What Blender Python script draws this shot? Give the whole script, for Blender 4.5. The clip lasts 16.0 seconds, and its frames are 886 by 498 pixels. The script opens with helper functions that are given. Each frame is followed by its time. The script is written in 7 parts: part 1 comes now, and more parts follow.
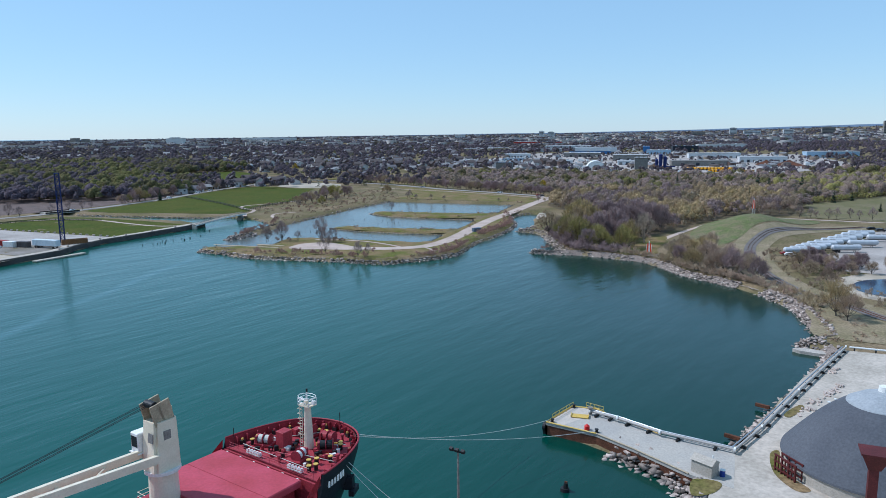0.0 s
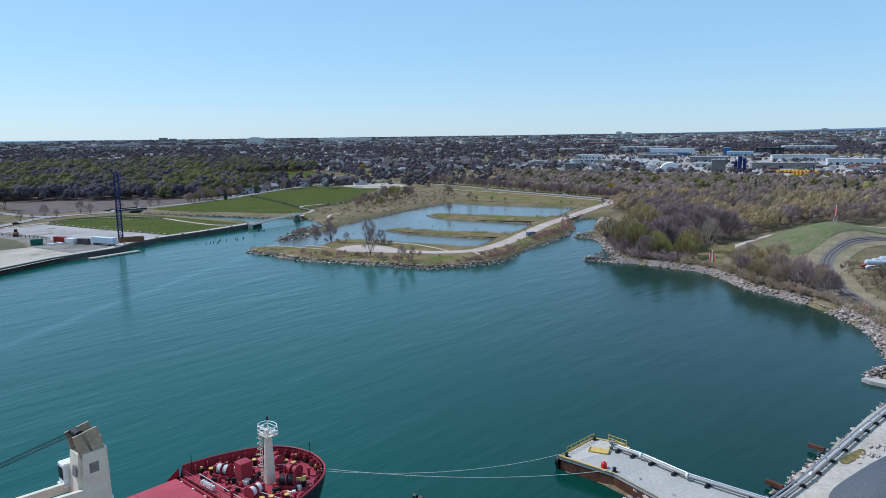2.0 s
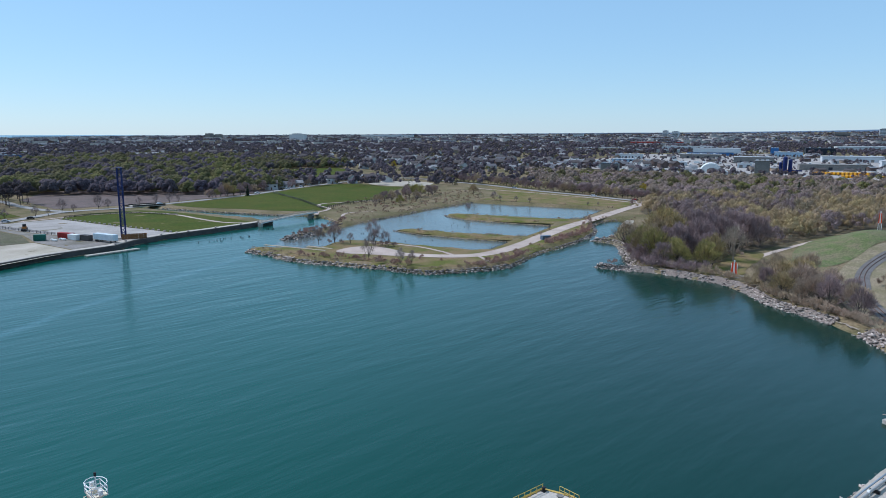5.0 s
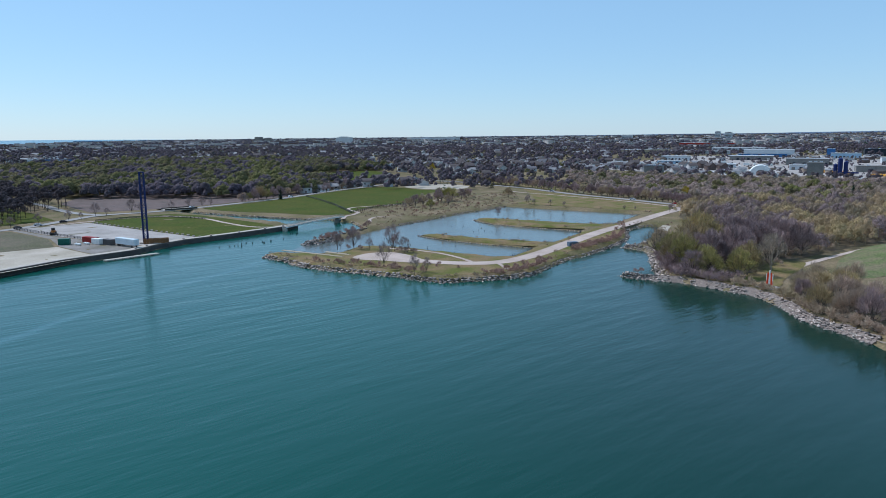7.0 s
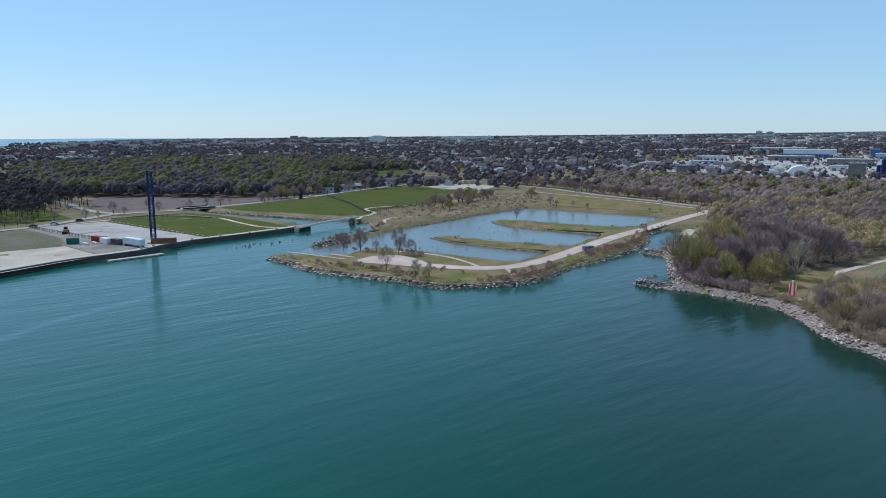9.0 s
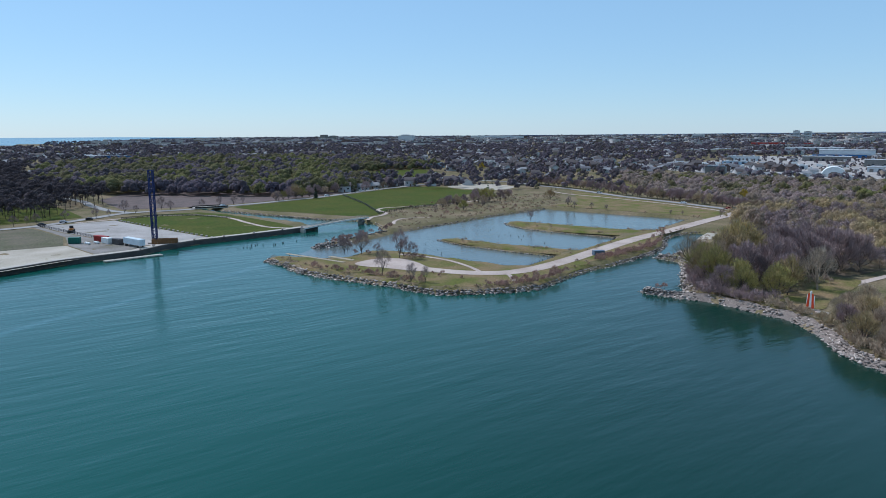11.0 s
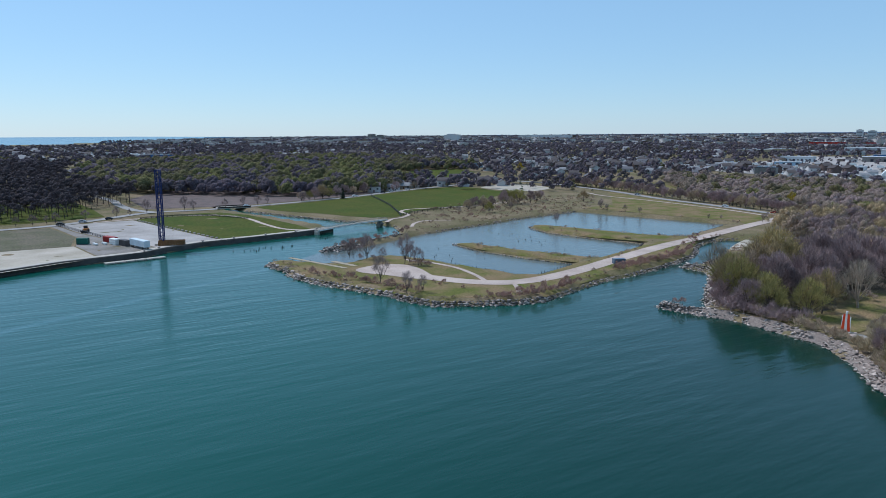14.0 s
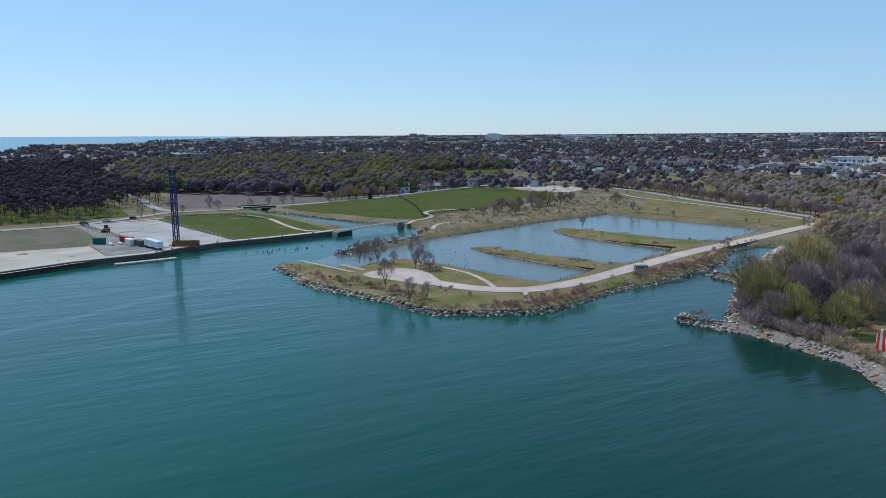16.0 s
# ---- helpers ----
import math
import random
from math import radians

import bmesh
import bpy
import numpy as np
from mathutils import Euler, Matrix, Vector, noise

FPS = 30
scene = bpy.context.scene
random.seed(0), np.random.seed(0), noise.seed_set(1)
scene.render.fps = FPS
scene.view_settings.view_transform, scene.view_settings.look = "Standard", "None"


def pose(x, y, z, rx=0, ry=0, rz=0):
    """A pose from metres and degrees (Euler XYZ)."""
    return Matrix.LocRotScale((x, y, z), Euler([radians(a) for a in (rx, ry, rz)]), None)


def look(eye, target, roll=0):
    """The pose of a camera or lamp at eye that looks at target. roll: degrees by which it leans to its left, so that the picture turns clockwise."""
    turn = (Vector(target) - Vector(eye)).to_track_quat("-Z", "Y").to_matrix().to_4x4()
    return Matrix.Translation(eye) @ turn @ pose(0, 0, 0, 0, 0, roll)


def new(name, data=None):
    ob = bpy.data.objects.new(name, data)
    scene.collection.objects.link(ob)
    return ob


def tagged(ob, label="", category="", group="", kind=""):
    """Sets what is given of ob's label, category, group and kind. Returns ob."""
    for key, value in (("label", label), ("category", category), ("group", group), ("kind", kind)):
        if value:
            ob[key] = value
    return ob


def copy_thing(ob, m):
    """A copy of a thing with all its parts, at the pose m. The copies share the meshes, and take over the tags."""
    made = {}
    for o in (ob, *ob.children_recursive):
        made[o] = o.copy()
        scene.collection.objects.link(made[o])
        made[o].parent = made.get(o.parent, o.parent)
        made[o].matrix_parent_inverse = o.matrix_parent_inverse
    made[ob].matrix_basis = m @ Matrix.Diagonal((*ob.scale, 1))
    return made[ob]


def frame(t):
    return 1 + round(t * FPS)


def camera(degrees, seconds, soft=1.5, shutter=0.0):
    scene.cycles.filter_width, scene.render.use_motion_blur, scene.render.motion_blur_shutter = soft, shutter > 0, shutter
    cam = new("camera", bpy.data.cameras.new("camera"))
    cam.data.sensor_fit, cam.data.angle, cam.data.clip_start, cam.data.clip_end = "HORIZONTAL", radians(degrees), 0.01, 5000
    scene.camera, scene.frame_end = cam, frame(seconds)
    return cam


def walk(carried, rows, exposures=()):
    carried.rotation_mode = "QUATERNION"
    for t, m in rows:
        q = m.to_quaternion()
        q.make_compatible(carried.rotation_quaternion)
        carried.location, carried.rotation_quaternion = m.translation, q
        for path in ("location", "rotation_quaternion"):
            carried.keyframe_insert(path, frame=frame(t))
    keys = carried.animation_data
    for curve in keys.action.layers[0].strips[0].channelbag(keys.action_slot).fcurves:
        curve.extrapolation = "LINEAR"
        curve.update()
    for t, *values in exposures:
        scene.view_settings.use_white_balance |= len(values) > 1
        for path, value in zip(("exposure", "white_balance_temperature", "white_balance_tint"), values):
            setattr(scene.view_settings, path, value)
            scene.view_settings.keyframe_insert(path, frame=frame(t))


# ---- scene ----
cam = camera(64.1, 16.0, soft=0.8)
PATH = [
    (0, (-4.306, -15.132, 52.022), (-5.399, -13.488, 51.703), -0.6),
    (0.5, (-3.681, -11.218, 51.968), (-4.828, -9.611, 51.651), -0.6),
    (1, (-2.989, -7.241, 51.993), (-4.196, -5.679, 51.676), -0.6),
    (1.5, (-2.347, -3.223, 51.963), (-3.586, -1.685, 51.647), -0.5),
    (2, (-1.665, 0.58, 51.902), (-2.927, 2.1, 51.586), -0.5),
    (2.5, (-1.192, 4.467, 51.881), (-2.472, 5.971, 51.565), -0.5),
    (3, (-0.773, 8.432, 51.805), (-2.067, 9.924, 51.489), -0.4),
    (3.5, (-0.375, 12.464, 51.773), (-1.681, 13.945, 51.456), -0.4),
    (4, (-0.037, 16.347, 51.748), (-1.355, 17.817, 51.431), -0.4),
    (4.2, (-0.031, 17.895, 51.793), (-1.354, 19.361, 51.474), -0.3),
    (6.5, (0.714, 36.071, 51.665), (-0.715, 37.434, 51.349), -0.3),
    (7, (0.838, 40.293, 51.676), (-0.611, 41.635, 51.361), -0.4),
    (7.5, (0.725, 44.336, 51.676), (-0.742, 45.658, 51.36), -0.3),
    (8, (0.63, 48.57, 51.784), (-0.854, 49.872, 51.468), -0.3),
    (8.5, (0.322, 52.519, 51.741), (-1.178, 53.803, 51.424), -0.3),
    (9, (0.203, 56.354, 51.669), (-1.312, 57.621, 51.352), -0.3),
    (11.5, (-2.081, 76.461, 51.424), (-3.662, 77.643, 51.105), -0.2),
    (12, (-2.778, 80.104, 51.486), (-4.371, 81.271, 51.167), -0.2),
    (12.5, (-3.413, 84.145, 51.406), (-5.015, 85.298, 51.087), -0.2),
    (13, (-4.117, 88.137, 51.392), (-5.73, 89.274, 51.071), -0.2),
    (13.5, (-4.961, 92.1, 51.223), (-6.59, 93.215, 50.903), -0.2),
    (14, (-5.695, 95.882, 51.272), (-7.344, 96.967, 50.952), -0.2),
    (14.5, (-6.338, 99.622, 51.185), (-8.005, 100.678, 50.864), -0.2),
    (15, (-7.148, 103.887, 51.03), (-8.833, 104.915, 50.71), -0.2),
    (15.5, (-8.255, 107.963, 50.928), (-9.955, 108.968, 50.608), -0.2),
    (16, (-8.882, 111.607, 51.198), (-10.595, 112.589, 50.877), -0.2),
]
walk(cam, [(t, look(e, a, r)) for t, e, a, r in PATH], exposures=[(0, 0.03, 5500, 10.3), (4, 0.0, 5500, 10.3), (8, -0.06, 5500, 10.3), (16, -0.12, 5500, 10.3)])


# ---- world, sun ----
world = bpy.data.worlds.new("sky")
scene.world = world
world.use_nodes = True
wn = world.node_tree.nodes
sky = wn.new("ShaderNodeTexSky")
sky.sky_type, sky.sun_disc = "NISHITA", False
SUN_AZ, SUN_EL = 110.0, 51.0          # degrees to the left of +y, degrees up
sky.sun_elevation, sky.sun_rotation = radians(SUN_EL), radians(-SUN_AZ)
sky.air_density, sky.dust_density, sky.ozone_density = 1.0, 0.1, 2.5
haze = wn.new("ShaderNodeMix")      # spring haze: the clear sky, paled evenly
haze.data_type = "RGBA"
haze.inputs[0].default_value, haze.inputs[7].default_value = 0.55, (3.3, 5.15, 6.35, 1)
world.node_tree.links.new(sky.outputs[0], haze.inputs[6])
world.node_tree.links.new(haze.outputs[2], wn["Background"].inputs[0])
wn["Background"].inputs[1].default_value = 0.12
sun = new("sun", bpy.data.lights.new("sun", "SUN"))
sun.data.energy, sun.data.angle, sun.data.color = 3.6, radians(0.53), (1.0, 0.94, 0.868)
_s = Vector((-math.sin(radians(SUN_AZ)) * math.cos(radians(SUN_EL)), math.cos(radians(SUN_AZ)) * math.cos(radians(SUN_EL)), math.sin(radians(SUN_EL))))
sun.matrix_world = look(_s * 300, (0, 0, 0))


# ---- materials ----
def mat(name, color, rough=0.8, var=0.25, scale=0.4, fine=6.0, metal=0.0, bump=0.15, tint=None, spec=0.3, island=0.0, obj=0.0, lace=0.0, mesh=8.0):
    """A surface with stains at one scale and grain at a finer one; tint: the second colour of the stains; lace: the share of gaps between twigs."""
    m = bpy.data.materials.new(name)
    m.use_nodes = True
    n, l = m.node_tree.nodes, m.node_tree.links
    b = n["Principled BSDF"]
    b.inputs["Roughness"].default_value, b.inputs["Metallic"].default_value = rough, metal
    b.inputs["Specular IOR Level"].default_value = spec
    geo = n.new("ShaderNodeNewGeometry")
    big, small = n.new("ShaderNodeTexNoise"), n.new("ShaderNodeTexNoise")
    big.inputs["Scale"].default_value, big.inputs["Detail"].default_value = scale, 5
    small.inputs["Scale"].default_value, small.inputs["Detail"].default_value = fine, 3
    for t in (big, small):
        l.new(geo.outputs["Position"], t.inputs["Vector"])
    c2 = tint or tuple(c * (1 - var) for c in color)
    mix = n.new("ShaderNodeMix")
    mix.data_type = "RGBA"
    mix.inputs[6].default_value, mix.inputs[7].default_value = (*color, 1), (*c2, 1)
    ramp = n.new("ShaderNodeMapRange")
    ramp.inputs[1].default_value, ramp.inputs[2].default_value = 0.35, 0.65
    l.new(big.outputs[0], ramp.inputs[0])
    l.new(ramp.outputs[0], mix.inputs[0])
    hsv = n.new("ShaderNodeHueSaturation")
    l.new(mix.outputs[2], hsv.inputs["Color"])
    val = n.new("ShaderNodeMapRange")
    val.inputs[1].default_value, val.inputs[2].default_value = 0.3, 0.7
    val.inputs[3].default_value, val.inputs[4].default_value = 1 - var, 1 + var
    l.new(small.outputs[0], val.inputs[0])
    last = val.outputs[0]
    for amount, src in ((island, geo.outputs["Random Per Island"]), (obj, None)):
        if amount:
            if src is None:
                src = n.new("ShaderNodeObjectInfo").outputs["Random"]
            rnd, mul = n.new("ShaderNodeMapRange"), n.new("ShaderNodeMath")
            rnd.inputs[3].default_value, rnd.inputs[4].default_value = 1 - amount, 1 + amount
            mul.operation = "MULTIPLY"
            l.new(src, rnd.inputs[0])
            l.new(rnd.outputs[0], mul.inputs[0])
            l.new(last, mul.inputs[1])
            last = mul.outputs[0]
    l.new(last, hsv.inputs["Value"])
    l.new(hsv.outputs[0], b.inputs["Base Color"])
    if lace:
        gaps, cutg, stretch = n.new("ShaderNodeTexNoise"), n.new("ShaderNodeMapRange"), n.new("ShaderNodeMapping")
        stretch.inputs["Scale"].default_value = (1.0, 1.0, 0.3)
        l.new(geo.outputs["Position"], stretch.inputs[0])
        l.new(stretch.outputs[0], gaps.inputs["Vector"])
        gaps.inputs["Scale"].default_value, gaps.inputs["Detail"].default_value = mesh, 2
        cutg.inputs[1].default_value, cutg.inputs[2].default_value = 0.30 + 0.4 * lace - 0.03, 0.30 + 0.4 * lace + 0.03
        l.new(gaps.outputs[0], cutg.inputs[0])
        l.new(cutg.outputs[0], b.inputs["Alpha"])
    if bump:
        bp = n.new("ShaderNodeBump")
        bp.inputs["Strength"].default_value, bp.inputs["Distance"].default_value = bump, 0.1
        l.new(small.outputs[0], bp.inputs["Height"])
        l.new(bp.outputs[0], b.inputs["Normal"])
    return m


def water(name, color, deep, wave, gloss, length=1.0, east_dim=None, slick=False):
    """Murky water: a coloured body under a rippled, reflecting skin."""
    m = bpy.data.materials.new(name)
    m.use_nodes = True
    n, l = m.node_tree.nodes, m.node_tree.links
    b = n["Principled BSDF"]
    b.inputs["Roughness"].default_value, b.inputs["IOR"].default_value = gloss, 1.33
    b.inputs["Specular IOR Level"].default_value = 0.42
    geo = n.new("ShaderNodeNewGeometry")
    turn = n.new("ShaderNodeMapping")
    turn.inputs["Rotation"].default_value[2] = radians(-32)
    turn.inputs["Scale"].default_value = (1.0, 0.22, 1.0)
    l.new(geo.outputs["Position"], turn.inputs[0])
    heights = []
    for k, (s, a) in enumerate(((0.55 / length, 1.0), (0.16 / length, 1.6), (2.2 / length, 0.06))):
        t, mu = n.new("ShaderNodeTexNoise"), n.new("ShaderNodeMath")
        t.inputs["Scale"].default_value, t.inputs["Detail"].default_value = s, 3
        l.new(turn.outputs[0], t.inputs["Vector"])
        mu.operation = "MULTIPLY"
        mu.inputs[1].default_value = a
        l.new(t.outputs[0], mu.inputs[0])
        heights.append(mu.outputs[0])
    add1, add2 = n.new("ShaderNodeMath"), n.new("ShaderNodeMath")
    l.new(heights[0], add1.inputs[0]), l.new(heights[1], add1.inputs[1])
    l.new(add1.outputs[0], add2.inputs[0]), l.new(heights[2], add2.inputs[1])
    gust = n.new("ShaderNodeTexNoise")
    gust.inputs["Scale"].default_value, gust.inputs["Detail"].default_value = 0.012, 4
    l.new(geo.outputs["Position"], gust.inputs["Vector"])
    power = n.new("ShaderNodeMapRange")
    power.inputs[1].default_value, power.inputs[2].default_value = 0.3, 0.7
    power.inputs[3].default_value, power.inputs[4].default_value = wave * 0.5, wave * 1.3
    l.new(gust.outputs[0], power.inputs[0])
    bp = n.new("ShaderNodeBump")
    bp.inputs["Distance"].default_value = 0.4
    l.new(power.outputs[0], bp.inputs["Strength"])
    l.new(add2.outputs[0], bp.inputs["Height"])
    l.new(bp.outputs[0], b.inputs["Normal"])
    mix = n.new("ShaderNodeMix")
    mix.data_type = "RGBA"
    mix.inputs[6].default_value, mix.inputs[7].default_value = (*color, 1), (*deep, 1)
    l.new(gust.outputs[0], mix.inputs[0])
    last = mix.outputs[2]
    if east_dim:                       # murkier green to the east, darkened further in colour for weaker sky reflection
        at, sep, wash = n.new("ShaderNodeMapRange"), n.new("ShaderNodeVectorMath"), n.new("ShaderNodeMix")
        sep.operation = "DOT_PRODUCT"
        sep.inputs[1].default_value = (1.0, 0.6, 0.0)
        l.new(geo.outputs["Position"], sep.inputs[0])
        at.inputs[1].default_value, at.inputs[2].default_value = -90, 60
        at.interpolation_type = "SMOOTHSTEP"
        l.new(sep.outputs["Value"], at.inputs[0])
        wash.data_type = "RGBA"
        wash.inputs[7].default_value = (*east_dim, 1)
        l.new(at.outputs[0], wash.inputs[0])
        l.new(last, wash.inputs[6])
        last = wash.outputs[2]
    if slick:                       # a slick line across the basin, its paler reflection put into the colour
        side, bend, off, gap, sheen = (n.new("ShaderNodeVectorMath"), n.new("ShaderNodeTexNoise"), n.new("ShaderNodeMath"), n.new("ShaderNodeMapRange"), n.new("ShaderNodeMix"))
        side.operation = "DOT_PRODUCT"
        side.inputs[1].default_value = (0.876, 0.48, 0.0)
        l.new(geo.outputs["Position"], side.inputs[0])
        bend.inputs["Scale"].default_value, bend.inputs["Detail"].default_value = 0.02, 4
        l.new(geo.outputs["Position"], bend.inputs["Vector"])
        off.operation = "MULTIPLY_ADD"
        off.inputs[1].default_value = 14.0
        l.new(bend.outputs[0], off.inputs[0])
        l.new(side.outputs["Value"], off.inputs[2])
        near_ = n.new("ShaderNodeMath")
        near_.operation = "ABSOLUTE"
        shift = n.new("ShaderNodeMath")
        shift.inputs[1].default_value = 139.0
        l.new(off.outputs[0], shift.inputs[0])
        l.new(shift.outputs[0], near_.inputs[0])
        gap.inputs[1].default_value, gap.inputs[2].default_value = 3.4, 0.4
        gap.inputs[3].default_value, gap.inputs[4].default_value = 0.0, 0.5
        l.new(near_.outputs[0], gap.inputs[0])
        sheen.data_type = "RGBA"
        sheen.inputs[7].default_value = (0.06, 0.15, 0.16, 1)
        l.new(gap.outputs[0], sheen.inputs[0])
        l.new(last, sheen.inputs[6])
        last = sheen.outputs[2]
    l.new(last, b.inputs["Base Color"])
    return m


M_GROUND = mat("dry_grass", (0.215, 0.160, 0.098), 0.95, 0.34, 0.05, 1.2, tint=(0.125, 0.108, 0.050), spec=0.1)
M_TURF = mat("dormant_turf", (0.115, 0.118, 0.028), 0.95, 0.36, 0.11, 1.6, tint=(0.215, 0.148, 0.080), spec=0.1)
M_LAWN = mat("spring_lawn", (0.054, 0.074, 0.008), 0.95, 0.25, 0.05, 0.8, tint=(0.078, 0.080, 0.013), spec=0.1)
M_DUST = mat("pale_gravel", (0.40, 0.355, 0.325), 0.95, 0.14, 0.06, 1.5, tint=(0.28, 0.25, 0.225))
M_YARD = mat("cement_dust", (0.50, 0.435, 0.37), 0.95, 0.16, 0.12, 1.5, tint=(0.37, 0.325, 0.27))
M_TRACK = mat("gravel_track", (0.50, 0.395, 0.335), 0.95, 0.14, 0.12, 1.5, tint=(0.39, 0.30, 0.25))
M_SAND = mat("bare_sand", (0.47, 0.40, 0.325), 0.95, 0.12, 0.06, 1.5, tint=(0.34, 0.29, 0.22))
M_SHINGLE = mat("shore_shingle", (0.22, 0.18, 0.155), 0.95, 0.35, 0.5, 2.5, tint=(0.20, 0.155, 0.13), bump=0.4)
M_ROAD = mat("worn_asphalt", (0.31, 0.285, 0.265), 0.9, 0.12, 0.2, 3.0)
M_REED = mat("winter_reeds", (0.15, 0.105, 0.092), 0.95, 0.3, 0.12, 1.0, tint=(0.10, 0.074, 0.064))
M_ROCK = mat("limestone_rubble", (0.33, 0.27, 0.235), 0.9, 0.25, 0.4, 4.0, island=0.7)
M_CONC = mat("old_concrete", (0.42, 0.375, 0.32), 0.9, 0.15, 0.3, 4.0)
M_PALEROCK = mat("pale_limestone", (0.34, 0.28, 0.245), 0.9, 0.2, 0.4, 4.0, island=0.7)
M_PALECONC = mat("pale_landing", (0.46, 0.41, 0.36), 0.9, 0.2, 0.5, 3.0)
M_CONC_D = mat("stained_concrete", (0.22, 0.20, 0.18), 0.9, 0.3, 0.5, 4.0)
M_TIMBER_SHADE = mat("dark_timber_and_shade", (0.045, 0.038, 0.034), 0.9, 0.3, 0.8, 5.0)
M_RUST = mat("rusty_steel", (0.14, 0.055, 0.03), 0.85, 0.4, 0.6, 5.0)
M_BARK = mat("grey_bark", (0.11, 0.088, 0.075), 0.95, 0.3, 0.8, 8.0)
M_TWIG = mat("bare_twigs", (0.355, 0.254, 0.196), 0.95, 0.2, 0.06, 1.2, bump=0, tint=(0.341, 0.268, 0.160), island=0.2, obj=0.25, lace=0.56, mesh=5.0)
# purple-brown twigs, colour nudged bluer for distance haze
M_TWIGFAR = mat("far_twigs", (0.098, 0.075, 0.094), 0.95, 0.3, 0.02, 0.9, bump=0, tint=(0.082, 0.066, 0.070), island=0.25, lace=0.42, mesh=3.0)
M_PARK = mat("park_twigs", (0.070, 0.053, 0.058), 0.95, 0.3, 0.02, 0.9, bump=0, island=0.25, lace=0.5, mesh=4.0)
# far town twigs: distance haze mixed into the colour, paler and bluer
M_TOWNTREE = mat("hazed_town_twigs", (0.104, 0.090, 0.112), 0.95, 0.25, 0.01, 0.5, bump=0, tint=(0.088, 0.078, 0.098), island=0.25, lace=0.42, mesh=2.0)
M_SCRUB = mat("lilac_scrub", (0.259, 0.186, 0.172), 0.95, 0.25, 0.03, 0.9, bump=0, tint=(0.207, 0.159, 0.109), island=0.2, lace=0.5, mesh=4.0)
M_MARSH = mat("olive_catkins", (0.145, 0.137, 0.048), 0.95, 0.25, 0.02, 0.9, bump=0, spec=0.1, tint=(0.112, 0.092, 0.056), island=0.2, lace=0.45, mesh=3.0)
M_TWIG2 = mat("greening_twigs", (0.362, 0.275, 0.133), 0.95, 0.2, 0.06, 1.2, bump=0, tint=(0.348, 0.246, 0.145), island=0.2, obj=0.25, lace=0.56, mesh=5.0)
M_WILLOW = mat("willow_catkins", (0.247, 0.218, 0.069), 0.95, 0.2, 0.06, 1.2, bump=0, tint=(0.190, 0.167, 0.063), island=0.2, obj=0.2, lace=0.45)
M_FIR = mat("fir_needles", (0.025, 0.045, 0.022), 0.9, 0.2, 0.05, 1.0, bump=0, island=0.4)
M_RED = mat("red_osier", (0.43, 0.265, 0.215), 0.95, 0.2, 0.05, 1.0, bump=0, island=0.3)
N_TWIG = mat("fine_bare_twigs", (0.391, 0.282, 0.218), 0.95, 0.15, 0.06, 1.2, bump=0, tint=(0.380, 0.299, 0.184), island=0.22, obj=0.28)
N_TWIG2 = mat("fine_budding_twigs", (0.363, 0.281, 0.121), 0.95, 0.15, 0.06, 1.2, bump=0, tint=(0.363, 0.259, 0.154), island=0.22, obj=0.28)
N_WILLOW = mat("fine_willow_twigs", (0.322, 0.282, 0.087), 0.95, 0.15, 0.06, 1.2, bump=0, tint=(0.264, 0.219, 0.083), island=0.22, obj=0.2)
M_WATER = water("harbour_water", (0.005, 0.068, 0.050), (0.008, 0.075, 0.058), 0.46, 0.17, 2.0, east_dim=(0.001, 0.028, 0.019), slick=True)
M_POND = water("pond_water", (0.095, 0.115, 0.105), (0.11, 0.128, 0.122), 0.2, 0.14, 0.5)
M_RAIN = water("rain_water", (0.01, 0.03, 0.07), (0.015, 0.04, 0.085), 0.15, 0.12, 0.4)
M_LAKE = water("lake_water", (0.02, 0.12, 0.20), (0.02, 0.13, 0.22), 0.3, 0.2, 6.0)


# ---- mesh helpers ----
def part(name, bm, material, parent=None, label=""):
    """Link a bmesh, or a ready mesh, as one object under a thing or a part."""
    if isinstance(bm, bmesh.types.BMesh):
        me = bpy.data.meshes.new(name)
        bm.to_mesh(me)
        bm.free()
    else:
        me = bm
    if not me.materials:
        for m in (material if isinstance(material, (list, tuple)) else [material]):
            me.materials.append(m)
    ob = new(name, me)
    ob.parent = parent
    return tagged(ob, label)


def thing(name, label, category, group="", at=(0, 0, 0), turn=0.0):
    e = new(name)
    e.empty_display_size = 0.2
    e.matrix_basis = pose(*at, 0, 0, turn)
    return tagged(e, label, category, group)


def box(bm, cx, cy, cz, sx, sy, sz, turn=0.0, tilt=0.0, bevel=0.0):
    """A box of the given middle and size."""
    r = bmesh.ops.create_cube(bm, size=1.0, matrix=pose(cx, cy, cz, tilt, 0, turn) @ Matrix.Diagonal((sx, sy, sz, 1)))
    if bevel:
        es = list({e for v in r["verts"] for e in v.link_edges})
        bmesh.ops.bevel(bm, geom=es, offset=bevel, segments=1, affect="EDGES")
    return bm


def rod(bm, a, b, r, r2=None, sides=8):
    """A round bar from a to b."""
    a, b = Vector(a), Vector(b)
    d = b - a
    m = Matrix.Translation((a + b) / 2) @ d.to_track_quat("Z", "Y").to_matrix().to_4x4()
    bmesh.ops.create_cone(bm, cap_ends=True, segments=sides, radius1=r, radius2=r if r2 is None else r2, depth=d.length, matrix=m)
    return bm


def boxes(*rows):
    bm = bmesh.new()
    for r in rows:
        box(bm, *r)
    return bm


